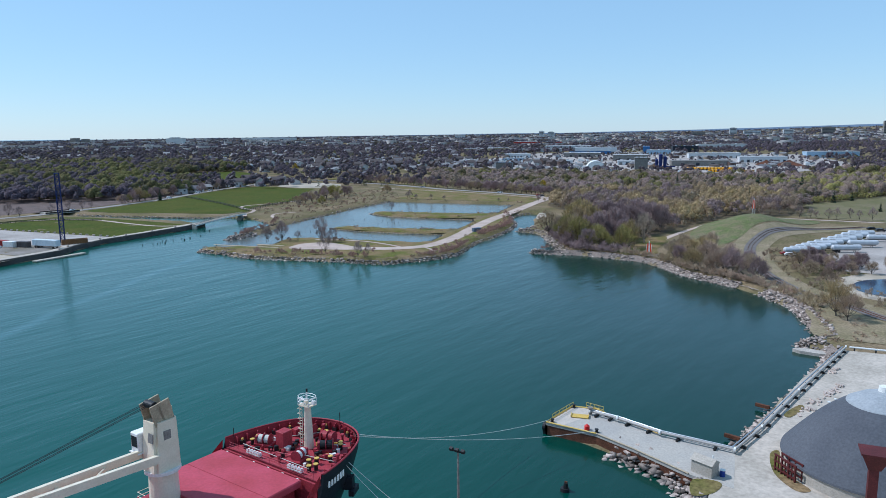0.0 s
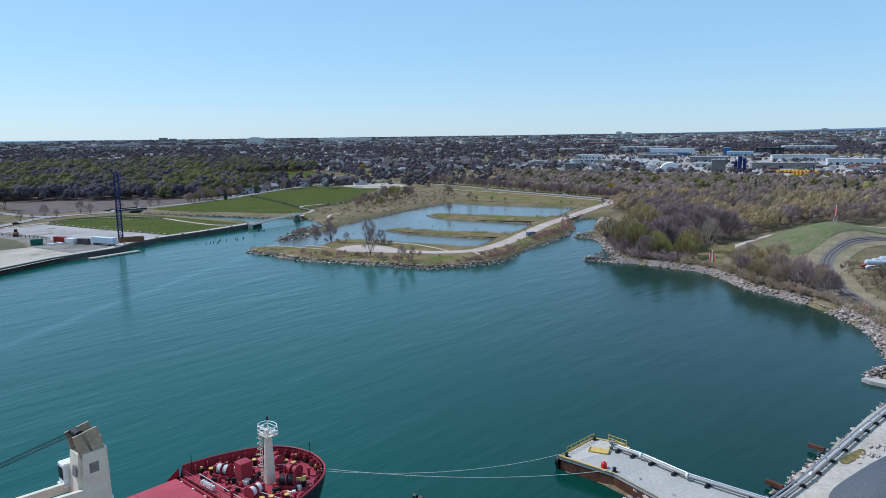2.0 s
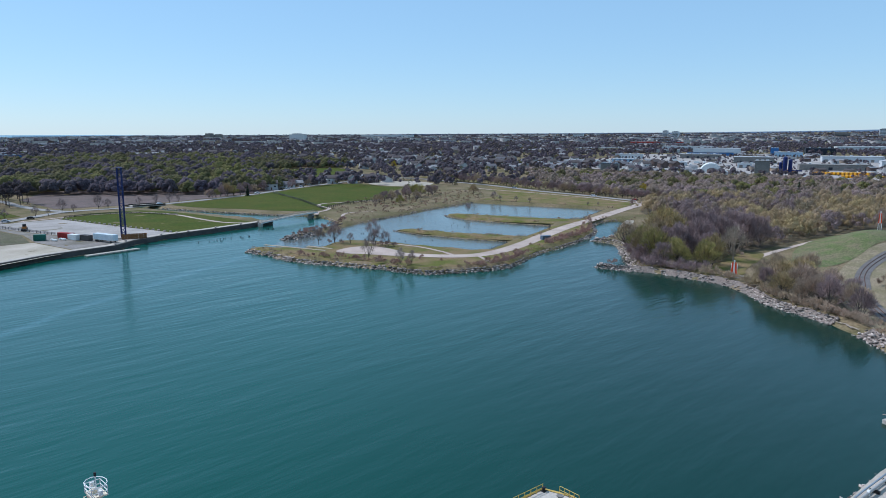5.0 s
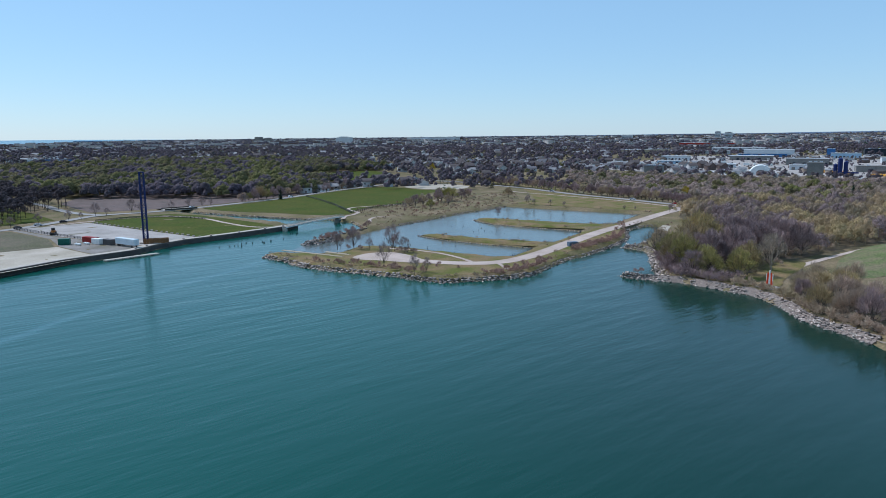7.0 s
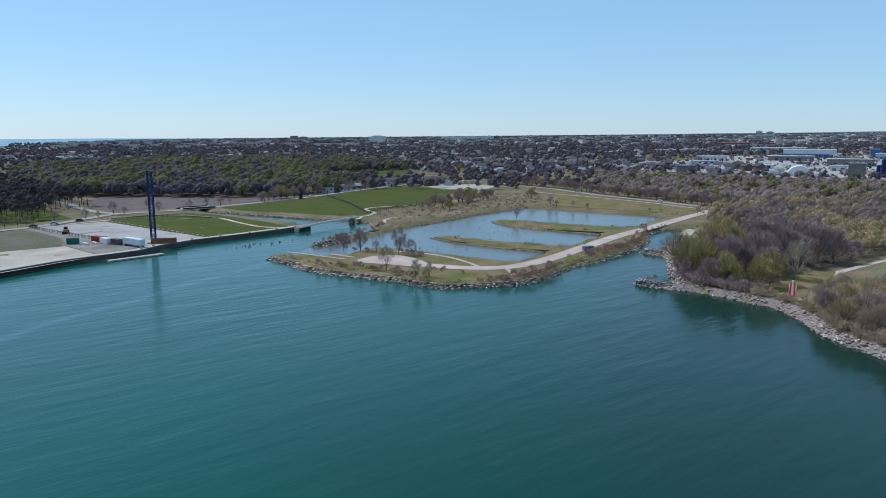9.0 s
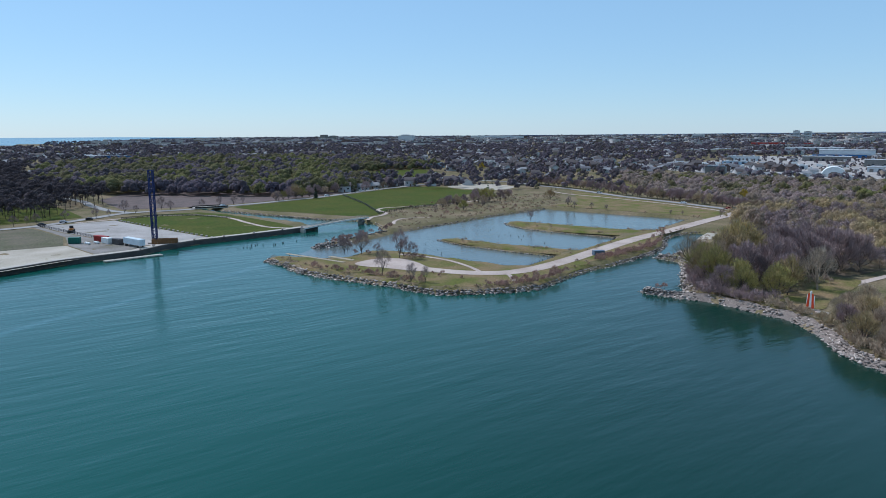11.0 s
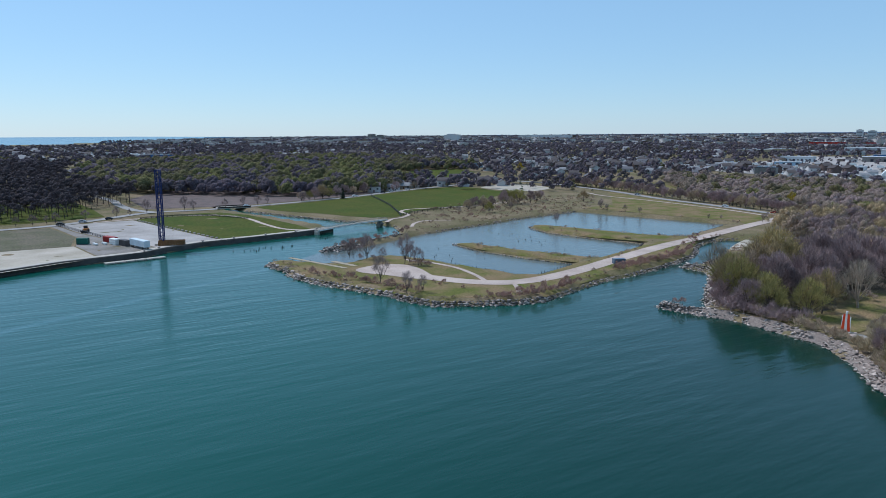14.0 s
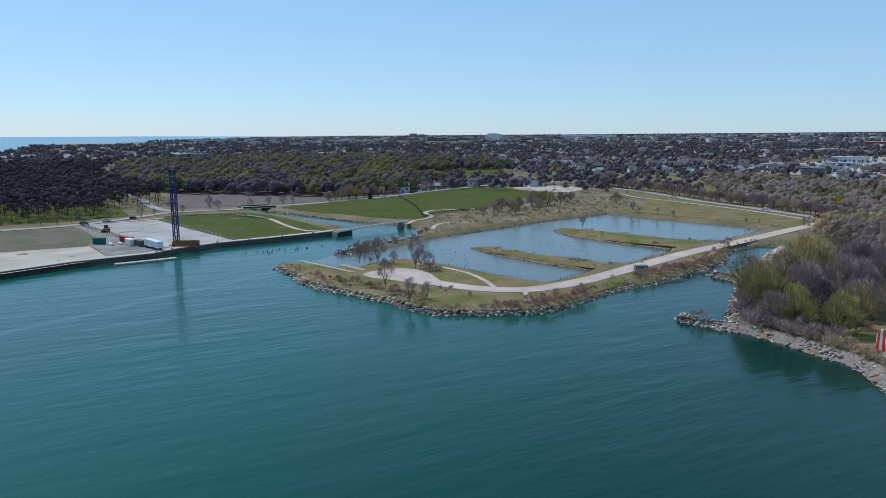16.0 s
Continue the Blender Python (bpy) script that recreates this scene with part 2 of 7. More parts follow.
def raw(name, v, f, mats=(), index=None, round_=False):
    """A mesh from arrays of corners and of triangles or quads."""
    me = bpy.data.meshes.new(name)
    v, f = np.asarray(v, np.float32), np.asarray(f, np.int32)
    k = f.shape[1]
    me.vertices.add(len(v))
    me.vertices.foreach_set("co", v.ravel())
    me.loops.add(f.size)
    me.loops.foreach_set("vertex_index", f.ravel())
    me.polygons.add(len(f))
    me.polygons.foreach_set("loop_start", np.arange(0, f.size, k, dtype=np.int32))
    for m in mats:
        me.materials.append(m)
    if index is not None:
        me.polygons.foreach_set("material_index", np.asarray(index, np.int32))
    if round_:
        me.polygons.foreach_set("use_smooth", np.ones(len(f), bool))
    me.update(calc_edges=True)
    me.validate()
    return me


def smooth(points, n=6, closed=False):
    """Catmull-Rom through the points."""
    p = np.array(points, float)
    p = np.vstack([p[-1], p, p[0], p[1]]) if closed else np.vstack([2 * p[0] - p[1], p, 2 * p[-1] - p[-2]])
    out = []
    for i in range(1, len(p) - 2):
        for u in np.linspace(0, 1, n, endpoint=False):
            a, b, c, d = p[i - 1 : i + 3]
            out.append(0.5 * (2 * b + (c - a) * u + (2 * a - 5 * b + 4 * c - d) * u**2 + (3 * b - a - 3 * c + d) * u**3))
    if not closed:
        out.append(p[-2])
    return np.array(out)


def inside(poly, pts):
    """Which points lie in the polygon."""
    poly, pts = np.asarray(poly, float), np.asarray(pts, float)
    res = np.zeros(len(pts), bool)
    x, y = pts[:, 0], pts[:, 1]
    for (x1, y1), (x2, y2) in zip(poly, np.roll(poly, -1, 0)):
        if y1 != y2:
            res ^= ((y1 > y) != (y2 > y)) & (x < (x2 - x1) * (y - y1) / (y2 - y1) + x1)
    return res


def distance(line, pts, closed=False):
    """How far points lie from a polyline."""
    line, pts = np.asarray(line, float), np.asarray(pts, float)
    best = np.full(len(pts), 1e9)
    ends = np.roll(line, -1, 0) if closed else line[1:]
    for a, b in zip(line, ends):
        d = b - a
        u = np.clip(((pts - a) @ d) / max(d @ d, 1e-9), 0, 1)
        best = np.minimum(best, np.hypot(*(pts - a - u[:, None] * d).T))
    return best


# ---- plan of the harbour (metres) ----
QUAY = [(-296, 70), (-307, 98), (-317, 122), (-322, 152), (-331, 164), (-338, 182), (-341, 207), (-346, 234), (-351, 253)]
CREEK = [(-376, 258), (-419, 250), (-456, 242), (-480, 238), (-530, 232), (-530, 240), (-478, 246), (-429, 261), (-391, 275), (-371, 288), (-349, 289), (-331, 282)]
SPIT = [(-315, 272), (-307, 251), (-299, 232), (-294, 221), (-291, 226), (-294, 241), (-302, 259), (-310, 275)]
POND_N = [(-315, 289), (-321, 310), (-327, 335), (-337, 367), (-348, 428), (-305, 437), (-273, 445), (-249, 450)]
BERM_B = [(-240, 420), (-229, 384), (-242, 375), (-271, 367), (-303, 357), (-305, 350), (-284, 343), (-254, 347), (-228, 354)]
BERM_A = [(-218, 338), (-210, 305), (-242, 293), (-262, 289), (-276, 285), (-277, 280), (-257, 279), (-229, 284), (-207, 291)]
POND_S = [(-204, 286), (-198, 263), (-200, 258), (-213, 255), (-227, 251), (-249, 246), (-262, 241), (-265, 235), (-263, 226), (-258, 217), (-260, 209), (-276, 199), (-279, 193)]
ISLAND = [(-275, 189), (-259, 190), (-244, 189), (-232, 191), (-221, 195), (-202, 202), (-188, 205), (-180, 209), (-175, 217), (-171, 224), (-168, 232), (-167, 241), (-173, 259), (-178, 278), (-180, 296), (-185, 321), (-194, 347), (-209, 370), (-214, 388), (-212, 402)]
EAST = [(-204, 398), (-197, 376), (-192, 366), (-184, 350), (-181, 336), (-176, 330), (-180, 321), (-168, 320), (-159, 310), (-148, 293), (-138, 279), (-131, 270), (-142, 264.5), (-141, 262.5), (-129, 265), (-119, 268), (-102, 266), (-94, 265), (-82, 256), (-71, 244), (-61, 239), (-51, 233)]
SHORE = [(-43, 226), (-37, 219), (-32, 213), (-28, 203), (-24, 191), (-21, 181), (-25, 174), (-24.5, 171), (-20, 169), (-18, 163), (-20, 143), (-23.5, 120), (-26, 103)]
PIER = [(-27, 100), (-49, 102), (-53, 101), (-54, 92), (-45, 92), (-38, 90), (-31, 88), (-28, 85), (-27, 74), (-33, 60), (-40, 53), (-55, 51)]
BASIN = np.array(QUAY + CREEK + SPIT + POND_N + BERM_B + BERM_A + POND_S + ISLAND + EAST + SHORE + PIER + [(-55, -200), (-260, -200)], float)
LAKE = np.array([(-1050, -300), (-1480, 45), (-2400, 150), (-4700, 1850), (-6500, 1900), (-6500, -5500), (-1050, -5500)], float)
FLAT = 1.8


def inset(line, d):
    """A shoreline moved d metres towards the land."""
    c = np.array(line, float)
    t = np.gradient(c, axis=0)
    t /= np.linalg.norm(t, axis=1)[:, None] + 1e-9
    side = np.stack([t[:, 1], -t[:, 0]], 1)
    side[inside(BASIN, c + side * 1.5)] *= -1
    return [tuple(p) for p in c + side * d]




def rise(x, y):
    """Height of the land away from the shores: flat by the harbour, climbing slowly inland to low hills."""
    x, y = np.asarray(x, float), np.asarray(y, float)
    r = np.hypot(x + 150, y - 230)
    az = np.degrees(np.arctan2(-x, y))
    low = 27 * (1 - np.exp(-np.maximum(r - 480, 0) / 850))
    ridge = np.interp(az, [-40, 0, 10, 20, 35, 55, 70, 90], [92, 84, 66, 54, 47, 40, 33, 20])
    far = np.clip((r - 2200) / 2500, 0, 1.1)
    mound = 8.0 * np.exp(-(((x + 72) / 18) ** 2 + ((y - 374) / 36) ** 2))
    return FLAT + low + (ridge - 28) * far * far + mound


def ground_at(x, y):
    return float(rise(x, y))


# the ground: one sheet, fine by the shores, coarse far away
def spread(lo, hi, step, far):
    mid = np.arange(lo, hi + step, step)
    out, s = [], step
    while not out or out[-1] < far:
        s = min(s * 1.22, 260)
        out.append((out[-1] if out else 0) + s)
    return np.concatenate([lo - np.array(out[::-1]), mid, hi + np.array(out)])


gx, gy = spread(-560, 60, 3.0, 5200), spread(-60, 640, 3.0, 4600)
X, Y = np.meshgrid(gx, gy)
P = np.stack([X.ravel(), Y.ravel()], 1)
Z = rise(P[:, 0], P[:, 1])
near = (P[:, 0] > -700) & (P[:, 0] < 120) & (P[:, 1] > -300) & (P[:, 1] < 700)
sd = np.full(len(P), 99.0)
sd[near] = distance(BASIN, P[near], True) * np.where(inside(BASIN, P[near]), -1, 1)
sl = np.where(inside(LAKE, P), -1, 1) * distance(LAKE, P, True) / 12
sd = np.minimum(sd, sl)
wob = np.array([noise.noise(Vector((x * 0.13, y * 0.13, 0))) for x, y in P[near]])
sd[near] += 0.9 * wob
Z = np.where(sd < 3.0, np.minimum(Z, np.maximum(sd * FLAT / 3.0, -3.0)), Z)
Z[near] += 0.12 * wob * (sd[near] > 0)
nx, ny = len(gx), len(gy)
I = np.arange(nx * ny).reshape(ny, nx)
F = np.stack([I[:-1, :-1], I[:-1, 1:], I[1:, 1:], I[1:, :-1]], -1).reshape(-1, 4)
ground = tagged(part("ground", raw("ground", np.column_stack([P, Z]), F), M_GROUND), "dry brown grass and bare soil of the harbour shore", "ground", kind="structure")
for p_ in ground.data.polygons:
    p_.use_smooth = True

# the water
ax = np.unique(np.concatenate([spread(-420, 20, 40, 4900)]))
ay = np.unique(np.concatenate([spread(-100, 460, 40, 4900)]))
X, Y = np.meshgrid(ax, ay)
R = np.hypot(X, Y - 60)
ZW = 33 * np.clip((R - 1500) / 3400, 0, 1.2) ** 1.5
nx, ny = len(ax), len(ay)
I = np.arange(nx * ny).reshape(ny, nx)
F = np.stack([I[:-1, :-1], I[:-1, 1:], I[1:, 1:], I[1:, :-1]], -1).reshape(-1, 4)
mid = np.stack([X.ravel()[F].mean(1), Y.ravel()[F].mean(1)], 1)
is_lake = (np.hypot(mid[:, 0], mid[:, 1] - 60) > 800).astype(int)
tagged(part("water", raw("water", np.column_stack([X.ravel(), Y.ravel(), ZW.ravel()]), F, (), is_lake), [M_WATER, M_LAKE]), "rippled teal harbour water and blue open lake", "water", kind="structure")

from mathutils.geometry import delaunay_2d_cdt


def sheet(name, outline, material, label, category, lift=0.08, step=12.0, z=None, parent=None, bank=False):
    """A flat patch laid on the land inside an outline."""
    o = np.asarray(outline, float)
    lo, hi = o.min(0), o.max(0)
    g = np.stack(np.meshgrid(np.arange(lo[0] + step / 2, hi[0], step), np.arange(lo[1] + step / 2, hi[1], step)), -1).reshape(-1, 2)
    if len(g):
        g = g[inside(o, g)]
        g = g[distance(o, g, True) > step * 0.3] if len(g) else g
    pts = [Vector(p) for p in o] + [Vector(p) for p in g]
    v, _, f, *_ = delaunay_2d_cdt(pts, [], [list(range(len(o)))], 1, 1e-4)
    me = bpy.data.meshes.new(name)
    q2 = np.array([(p.x, p.y) for p in v])
    zz = rise(q2[:, 0], q2[:, 1]) if z is None else np.full(len(q2), z - lift)
    if bank:
        zz = np.minimum(zz, np.maximum(distance(BASIN, q2, True) * np.where(inside(BASIN, q2), -1, 1) * FLAT / 3.0, -0.5))
    me.from_pydata([(a, b, c + lift) for (a, b), c in zip(q2, zz)], [], [list(q) for q in f])
    ob = part(name, me, material, parent)
    return tagged(ob, label, category, kind="structure")


def ribbon(name, line, width, material, label, category, lift=0.1, n=6, z=None):
    """A way of even width along a line."""
    c = smooth(line, n)
    t = np.gradient(c, axis=0)
    t /= np.linalg.norm(t, axis=1)[:, None] + 1e-9
    side = np.stack([-t[:, 1], t[:, 0]], 1) * width / 2
    rows = [c + side, c + side * 0.33, c - side * 0.33, c - side]
    v = np.vstack(rows)
    zz = rise(v[:, 0], v[:, 1]) + lift if z is None else np.full(len(v), z)
    k = len(c)
    f = [[r * k + i, (r + 1) * k + i, (r + 1) * k + i + 1, r * k + i + 1] for r in range(3) for i in range(k - 1)]
    return tagged(part(name, raw(name, np.column_stack([v, zz]), f), material), label, category, kind="structure")


sheet("pond_water", [(-297, 226)] + [(x - 3, y) for x, y in SPIT[5:]] + [(x - 5, y + 2) for x, y in POND_N] + [(-222, 400), (-200, 310), (-193, 270), (-196, 250), (-230, 243), (-255, 236), (-253, 212), (-272, 194)], M_POND, "shallow grey-blue water of the old fish ponds", "water", z=0.03, step=25)

# fields and lots
sheet("lawn", [(-452, 172), (-464, 184), (-470, 200), (-466, 226), (-442, 236), (-410, 240), (-378, 243), (-355, 242), (-347, 226), (-343, 200), (-343, 192), (-395, 182)], M_LAWN, "mown green lawn beside the harbour quay", "lawn", 0.06)
sheet("meadow", [(-486, 257), (-494, 287), (-501, 309), (-510, 339), (-526, 372), (-544, 409), (-562, 454), (-558, 482), (-535, 484), (-503, 480), (-484, 486), (-455, 440), (-419, 404), (-409, 383), (-405, 350), (-398, 330), (-385, 318), (-377, 304), (-384, 292), (-401, 284), (-418, 279), (-434, 270), (-450, 262), (-470, 257)], M_LAWN, "green meadow sloping down to the creek", "meadow", 0.1)
sheet("gravel_lot", [(-449, 132), (-452, 171), (-395, 181), (-343, 191), (-338, 170), (-331, 163), (-352, 156), (-380, 146), (-415, 137)], M_DUST, "empty pale gravel lot", "lot", 0.06)
sheet("dirt_yard", [(-380, 145), (-352, 155), (-332, 162), (-324, 152), (-320, 136), (-361, 131), (-392, 135), (-447, 128), (-449, 131), (-415, 136)], mat("packed_dirt", (0.25, 0.22, 0.20), 0.95, 0.2, 0.1, 1.5, tint=(0.16, 0.14, 0.11)), "packed grey dirt of a works yard", "yard", 0.05)
sheet("sandy_lot", [(-362, 90), (-361, 130), (-320, 135), (-315, 120), (-305, 97), (-297, 76), (-340, 60)], M_SAND, "bare sandy lot along the quay", "lot", 0.06)
sheet("rough_grass", [(-362, 88), (-362, 129), (-392, 134), (-440, 127), (-438, 60), (-400, 50)], mat("rough_brown_grass", (0.085, 0.082, 0.038), 0.95, 0.35, 0.05, 1.2, tint=(0.135, 0.108, 0.072)), "rough brown grass beside the works yard", "grass", 0.07, 6)
sheet("clearing", smooth([(-540, 490), (-552, 512), (-550, 532), (-534, 545), (-500, 540), (-480, 505), (-503, 487)], 4, True), M_SAND, "bare sandy clearing beside the road", "clearing", 0.2)
sheet("marsh", [(-514, 190), (-502, 248), (-512, 300), (-526, 345), (-547, 390), (-585, 340), (-640, 300), (-660, 230), (-600, 194)], M_REED, "brown winter reed bed of a marsh", "marsh", 0.12)
FIELD = [(-657, 447), (-717, 479), (-751, 550), (-741, 601), (-690, 592), (-638, 540), (-641, 499)]
sheet("sports_field", FIELD, M_LAWN, "small green sports field among trees", "field", 0.3)
sheet("island_turf", inset(smooth(ISLAND[:19], 3), 1.5) + [(-222, 400), (-230, 390), (-220, 345), (-209, 312), (-203, 290), (-197, 264), (-199, 257), (-213, 254), (-248, 245), (-261, 240), (-263, 235), (-262, 226), (-257, 217), (-258, 208), (-274, 198)], M_TURF, "patchy greenish turf of the island bank", "turf", 0.12, 4, bank=True)
sheet("bank_turf", [(-243, 470), (-234, 445), (-246, 455), (-300, 445), (-352, 436), (-356, 470), (-410, 525), (-440, 552), (-367, 526), (-313, 515), (-255, 498)], M_TURF, "grassy bank between ponds and road", "turf", 0.1)
sheet("roadside_grass", [(-560, 580), (-450, 570), (-380, 546), (-392, 600), (-465, 655), (-560, 650)], M_TURF, "rough green grass behind the road", "grass", 0.12)
sheet("berm_turf", [(-208, 304), (-242, 292.3), (-262, 288.3), (-275, 284), (-275.5, 281), (-257, 280), (-229, 285), (-206, 292)], M_TURF, "grass on a low pond berm", "turf", 0.12, 3, bank=True)
sheet("berm_turf", [(-226, 384), (-242, 374), (-271, 366), (-301, 356), (-303, 351), (-284, 344), (-254, 348), (-226, 355)], M_TURF, "grass on a low pond berm", "turf", 0.12, 3, bank=True)
GREEN = [(-58, 446), (-60, 500), (-66, 530), (-48, 575), (-30, 612), (20, 640), (90, 570), (70, 450), (-10, 438)]
sheet("rough_field", GREEN, mat("olive_grass", (0.125, 0.115, 0.045), 0.95, 0.3, 0.06, 1.2, tint=(0.17, 0.14, 0.075)), "rough olive-green field with a few bare trees", "field", 0.14, 8)
M_MOUND = mat("mound_grass", (0.105, 0.130, 0.040), 0.95, 0.4, 0.16, 1.5, tint=(0.165, 0.14, 0.075))
sheet("mound_turf", smooth([(-84, 312), (-93, 335), (-96, 365), (-92, 395), (-80, 420), (-60, 430), (-45, 425), (-51, 398), (-60, 375), (-67, 352), (-69, 330), (-74, 312)], 3, True), M_MOUND, "grassy mound above the railway", "turf", 0.15, 3)
sheet("park_lawn", [(-470, 60), (-470, 120), (-482, 160), (-540, 160), (-660, 150), (-680, 60), (-560, 20)], M_LAWN, "green park lawn below bare trees", "lawn", 0.12)
sheet("trailer_yard", [(-36, 292), (-24, 340), (-18, 395), (-8, 420), (60, 430), (70, 300), (10, 270), (-22, 274)], M_DUST, "pale gravel trailer yard", "yard", 0.08)
sheet("terminal_yard", [(-24, 101), (-20, 140), (-15, 166), (40, 175), (70, 90), (40, 20), (-30, 20), (-29, 60), (-24, 76), (-25, 86)], M_YARD, "dusty pale concrete yard of the cement terminal", "yard", 0.42, 8)
sheet("beach", [(-203, 396), (-197, 380), (-192, 369), (-189, 364), (-186, 367), (-189, 377), (-199, 398)], M_SAND, "small sandy beach", "beach", 0.03, 5)

for line_, w_, nm_ in ((EAST[11:], 2.6, "pale broken gravel of the east shore"), (SHORE[:8], 3.6, "pale broken gravel of the basin shore"), (SHORE[8:], 2.8, "pale rubble bank below the pipeline")):
    c_ = smooth(line_, 3)
    sheet("shore_gravel", inset(c_, -0.6) + [(x + 0.5 * math.sin(3.1 * k), y + 0.5 * math.cos(2.3 * k)) for k, (x, y) in enumerate(inset(c_, w_))][::-1], M_SHINGLE, nm_, "shore", 0.22, 1.5, bank=True)

# roads and paths
ribbon("pond_road", [(-262, 512), (-243, 490), (-232, 442), (-220, 391), (-212, 351), (-201, 311), (-193, 285), (-188, 264), (-187, 250), (-190, 240), (-198, 232), (-209, 226), (-222, 221)], 7.2, M_TRACK, "pale gravel road along the pond bank", "road", 0.2)
sheet("turning_circle", smooth([(-206, 226), (-216, 228.5), (-227, 231), (-237, 230), (-242, 222), (-239, 211), (-232, 209.5), (-224, 214), (-212, 219.5)], 5, True), M_TRACK, "pale gravel turning circle", "road", 0.22, 6)
ribbon("shore_road", [(-442, 30), (-444, 93), (-449, 129), (-468, 158), (-489, 187), (-487, 220), (-491, 247), (-500, 287), (-507, 309), (-516, 339), (-532, 372), (-550, 409), (-568, 454), (-578, 499), (-580, 534), (-570, 560), (-524, 570), (-448, 560), (-367, 533), (-313, 522), (-252, 506), (-225, 500), (-190, 506)], 7.0, M_ROAD, "grey paved road round the harbour", "road", 0.25)
ribbon("park_road", [(-491, 190), (-515, 182), (-556, 180), (-609, 181), (-700, 165)], 6.0, M_ROAD, "grey paved park road", "road", 0.2)
ribbon("lawn_path", [(-453, 150), (-459, 178), (-461, 192), (-458, 208), (-449, 221), (-434, 228), (-414, 230), (-394, 229), (-366, 230), (-355, 237), (-350, 246)], 2.6, M_TRACK, "narrow pale footpath round the lawn", "path", 0.11)
ribbon("meadow_path", [(-358, 289), (-369, 299), (-373, 308), (-384, 319), (-402, 324), (-411, 336), (-408, 356), (-406, 385), (-412, 420)], 2.6, M_TRACK, "narrow pale footpath through the meadow", "path", 0.2)
ribbon("bank_path", [(-240, 490), (-302, 507), (-368, 515), (-410, 517), (-440, 528)], 2.6, M_TRACK, "narrow pale footpath on the bank", "path", 0.2)
ribbon("spit_path", [(-333, 291), (-345, 300), (-352, 312), (-345, 325)], 2.0, M_TRACK, "trodden dirt path", "path", 0.1)
ribbon("east_path", [(-92, 272), (-98, 290), (-101, 323), (-97, 360), (-88, 395), (-80, 415), (-60, 432), (0, 440)], 3.2, M_TRACK, "pale gravel path through scrub", "path", 0.12)
ribbon("pond_path", [(-196, 238), (-206, 241), (-220, 243), (-234, 241), (-246, 236)], 1.8, M_TRACK, "narrow trodden path above the pond bank", "path", 0.24)
ribbon("shore_trail", [(-188, 244), (-181, 240), (-175, 236)], 1.6, M_TRACK, "narrow trodden trail down to the shore", "path", 0.24)


# ---- the cargo ship ----
RNG1 = np.random.default_rng(3)
M_DECK = mat("red_deck_paint", (0.33, 0.034, 0.050), 0.6, 0.22, 0.6, 5.0, tint=(0.27, 0.032, 0.045))
M_HATCH = mat("faded_red_hatch", (0.44, 0.062, 0.095), 0.6, 0.10, 0.25, 3.0, tint=(0.36, 0.045, 0.06))
M_HULL = mat("dark_hull_paint", (0.014, 0.016, 0.024), 0.45, 0.3, 0.4, 3.0)
M_CREAM = mat("cream_paint", (0.74, 0.66, 0.52), 0.5, 0.06, 0.6, 5.0, tint=(0.67, 0.59, 0.45))
M_CREAM_D = mat("weathered_cream", (0.40, 0.32, 0.22), 0.7, 0.2, 0.8, 5.0)
M_WHITE = mat("white_paint", (0.78, 0.77, 0.74), 0.5, 0.1, 0.6, 5.0)
M_BLACK = mat("black_steel", (0.02, 0.02, 0.022), 0.5, 0.3, 0.8, 6.0)
M_YELLOW = mat("yellow_paint", (0.62, 0.42, 0.10), 0.6, 0.15, 0.8, 6.0)
M_BRIGHT = mat("signal_red", (0.60, 0.02, 0.02), 0.5, 0.1, 0.8, 6.0)
M_ROPE = mat("mooring_rope", (0.55, 0.55, 0.50), 0.9, 0.1, 0.8, 6.0)

ship = thing("cargo_ship", "red-decked bulk cargo ship with a dark hull, moored at the quay", "ship", at=(-67.6, 40.0, 0), turn=-2.0)
HALF = [(13.6, 0.0), (13.2, 2.4), (12.3, 4.4), (10.6, 6.2), (8.0, 7.6), (5.0, 8.6), (2.0, 9.2), (-2, 9.6), (-8, 9.9), (-20, 10), (-60, 10), (-90, 10)]
DECK, MAIN, TOP = 12.2, 9.4, 13.3


def outline(pull, aft=-90):
    """The deck's edge, drawn in by some metres, port side first."""
    pts = [(y - (pull if y > 0 else 0), max(b - pull, 0)) for y, b in HALF if y >= aft]
    c = smooth(pts, 4)
    return [(-b, y) for y, b in c[::-1]] + [(b, y) for y, b in c[1:]]


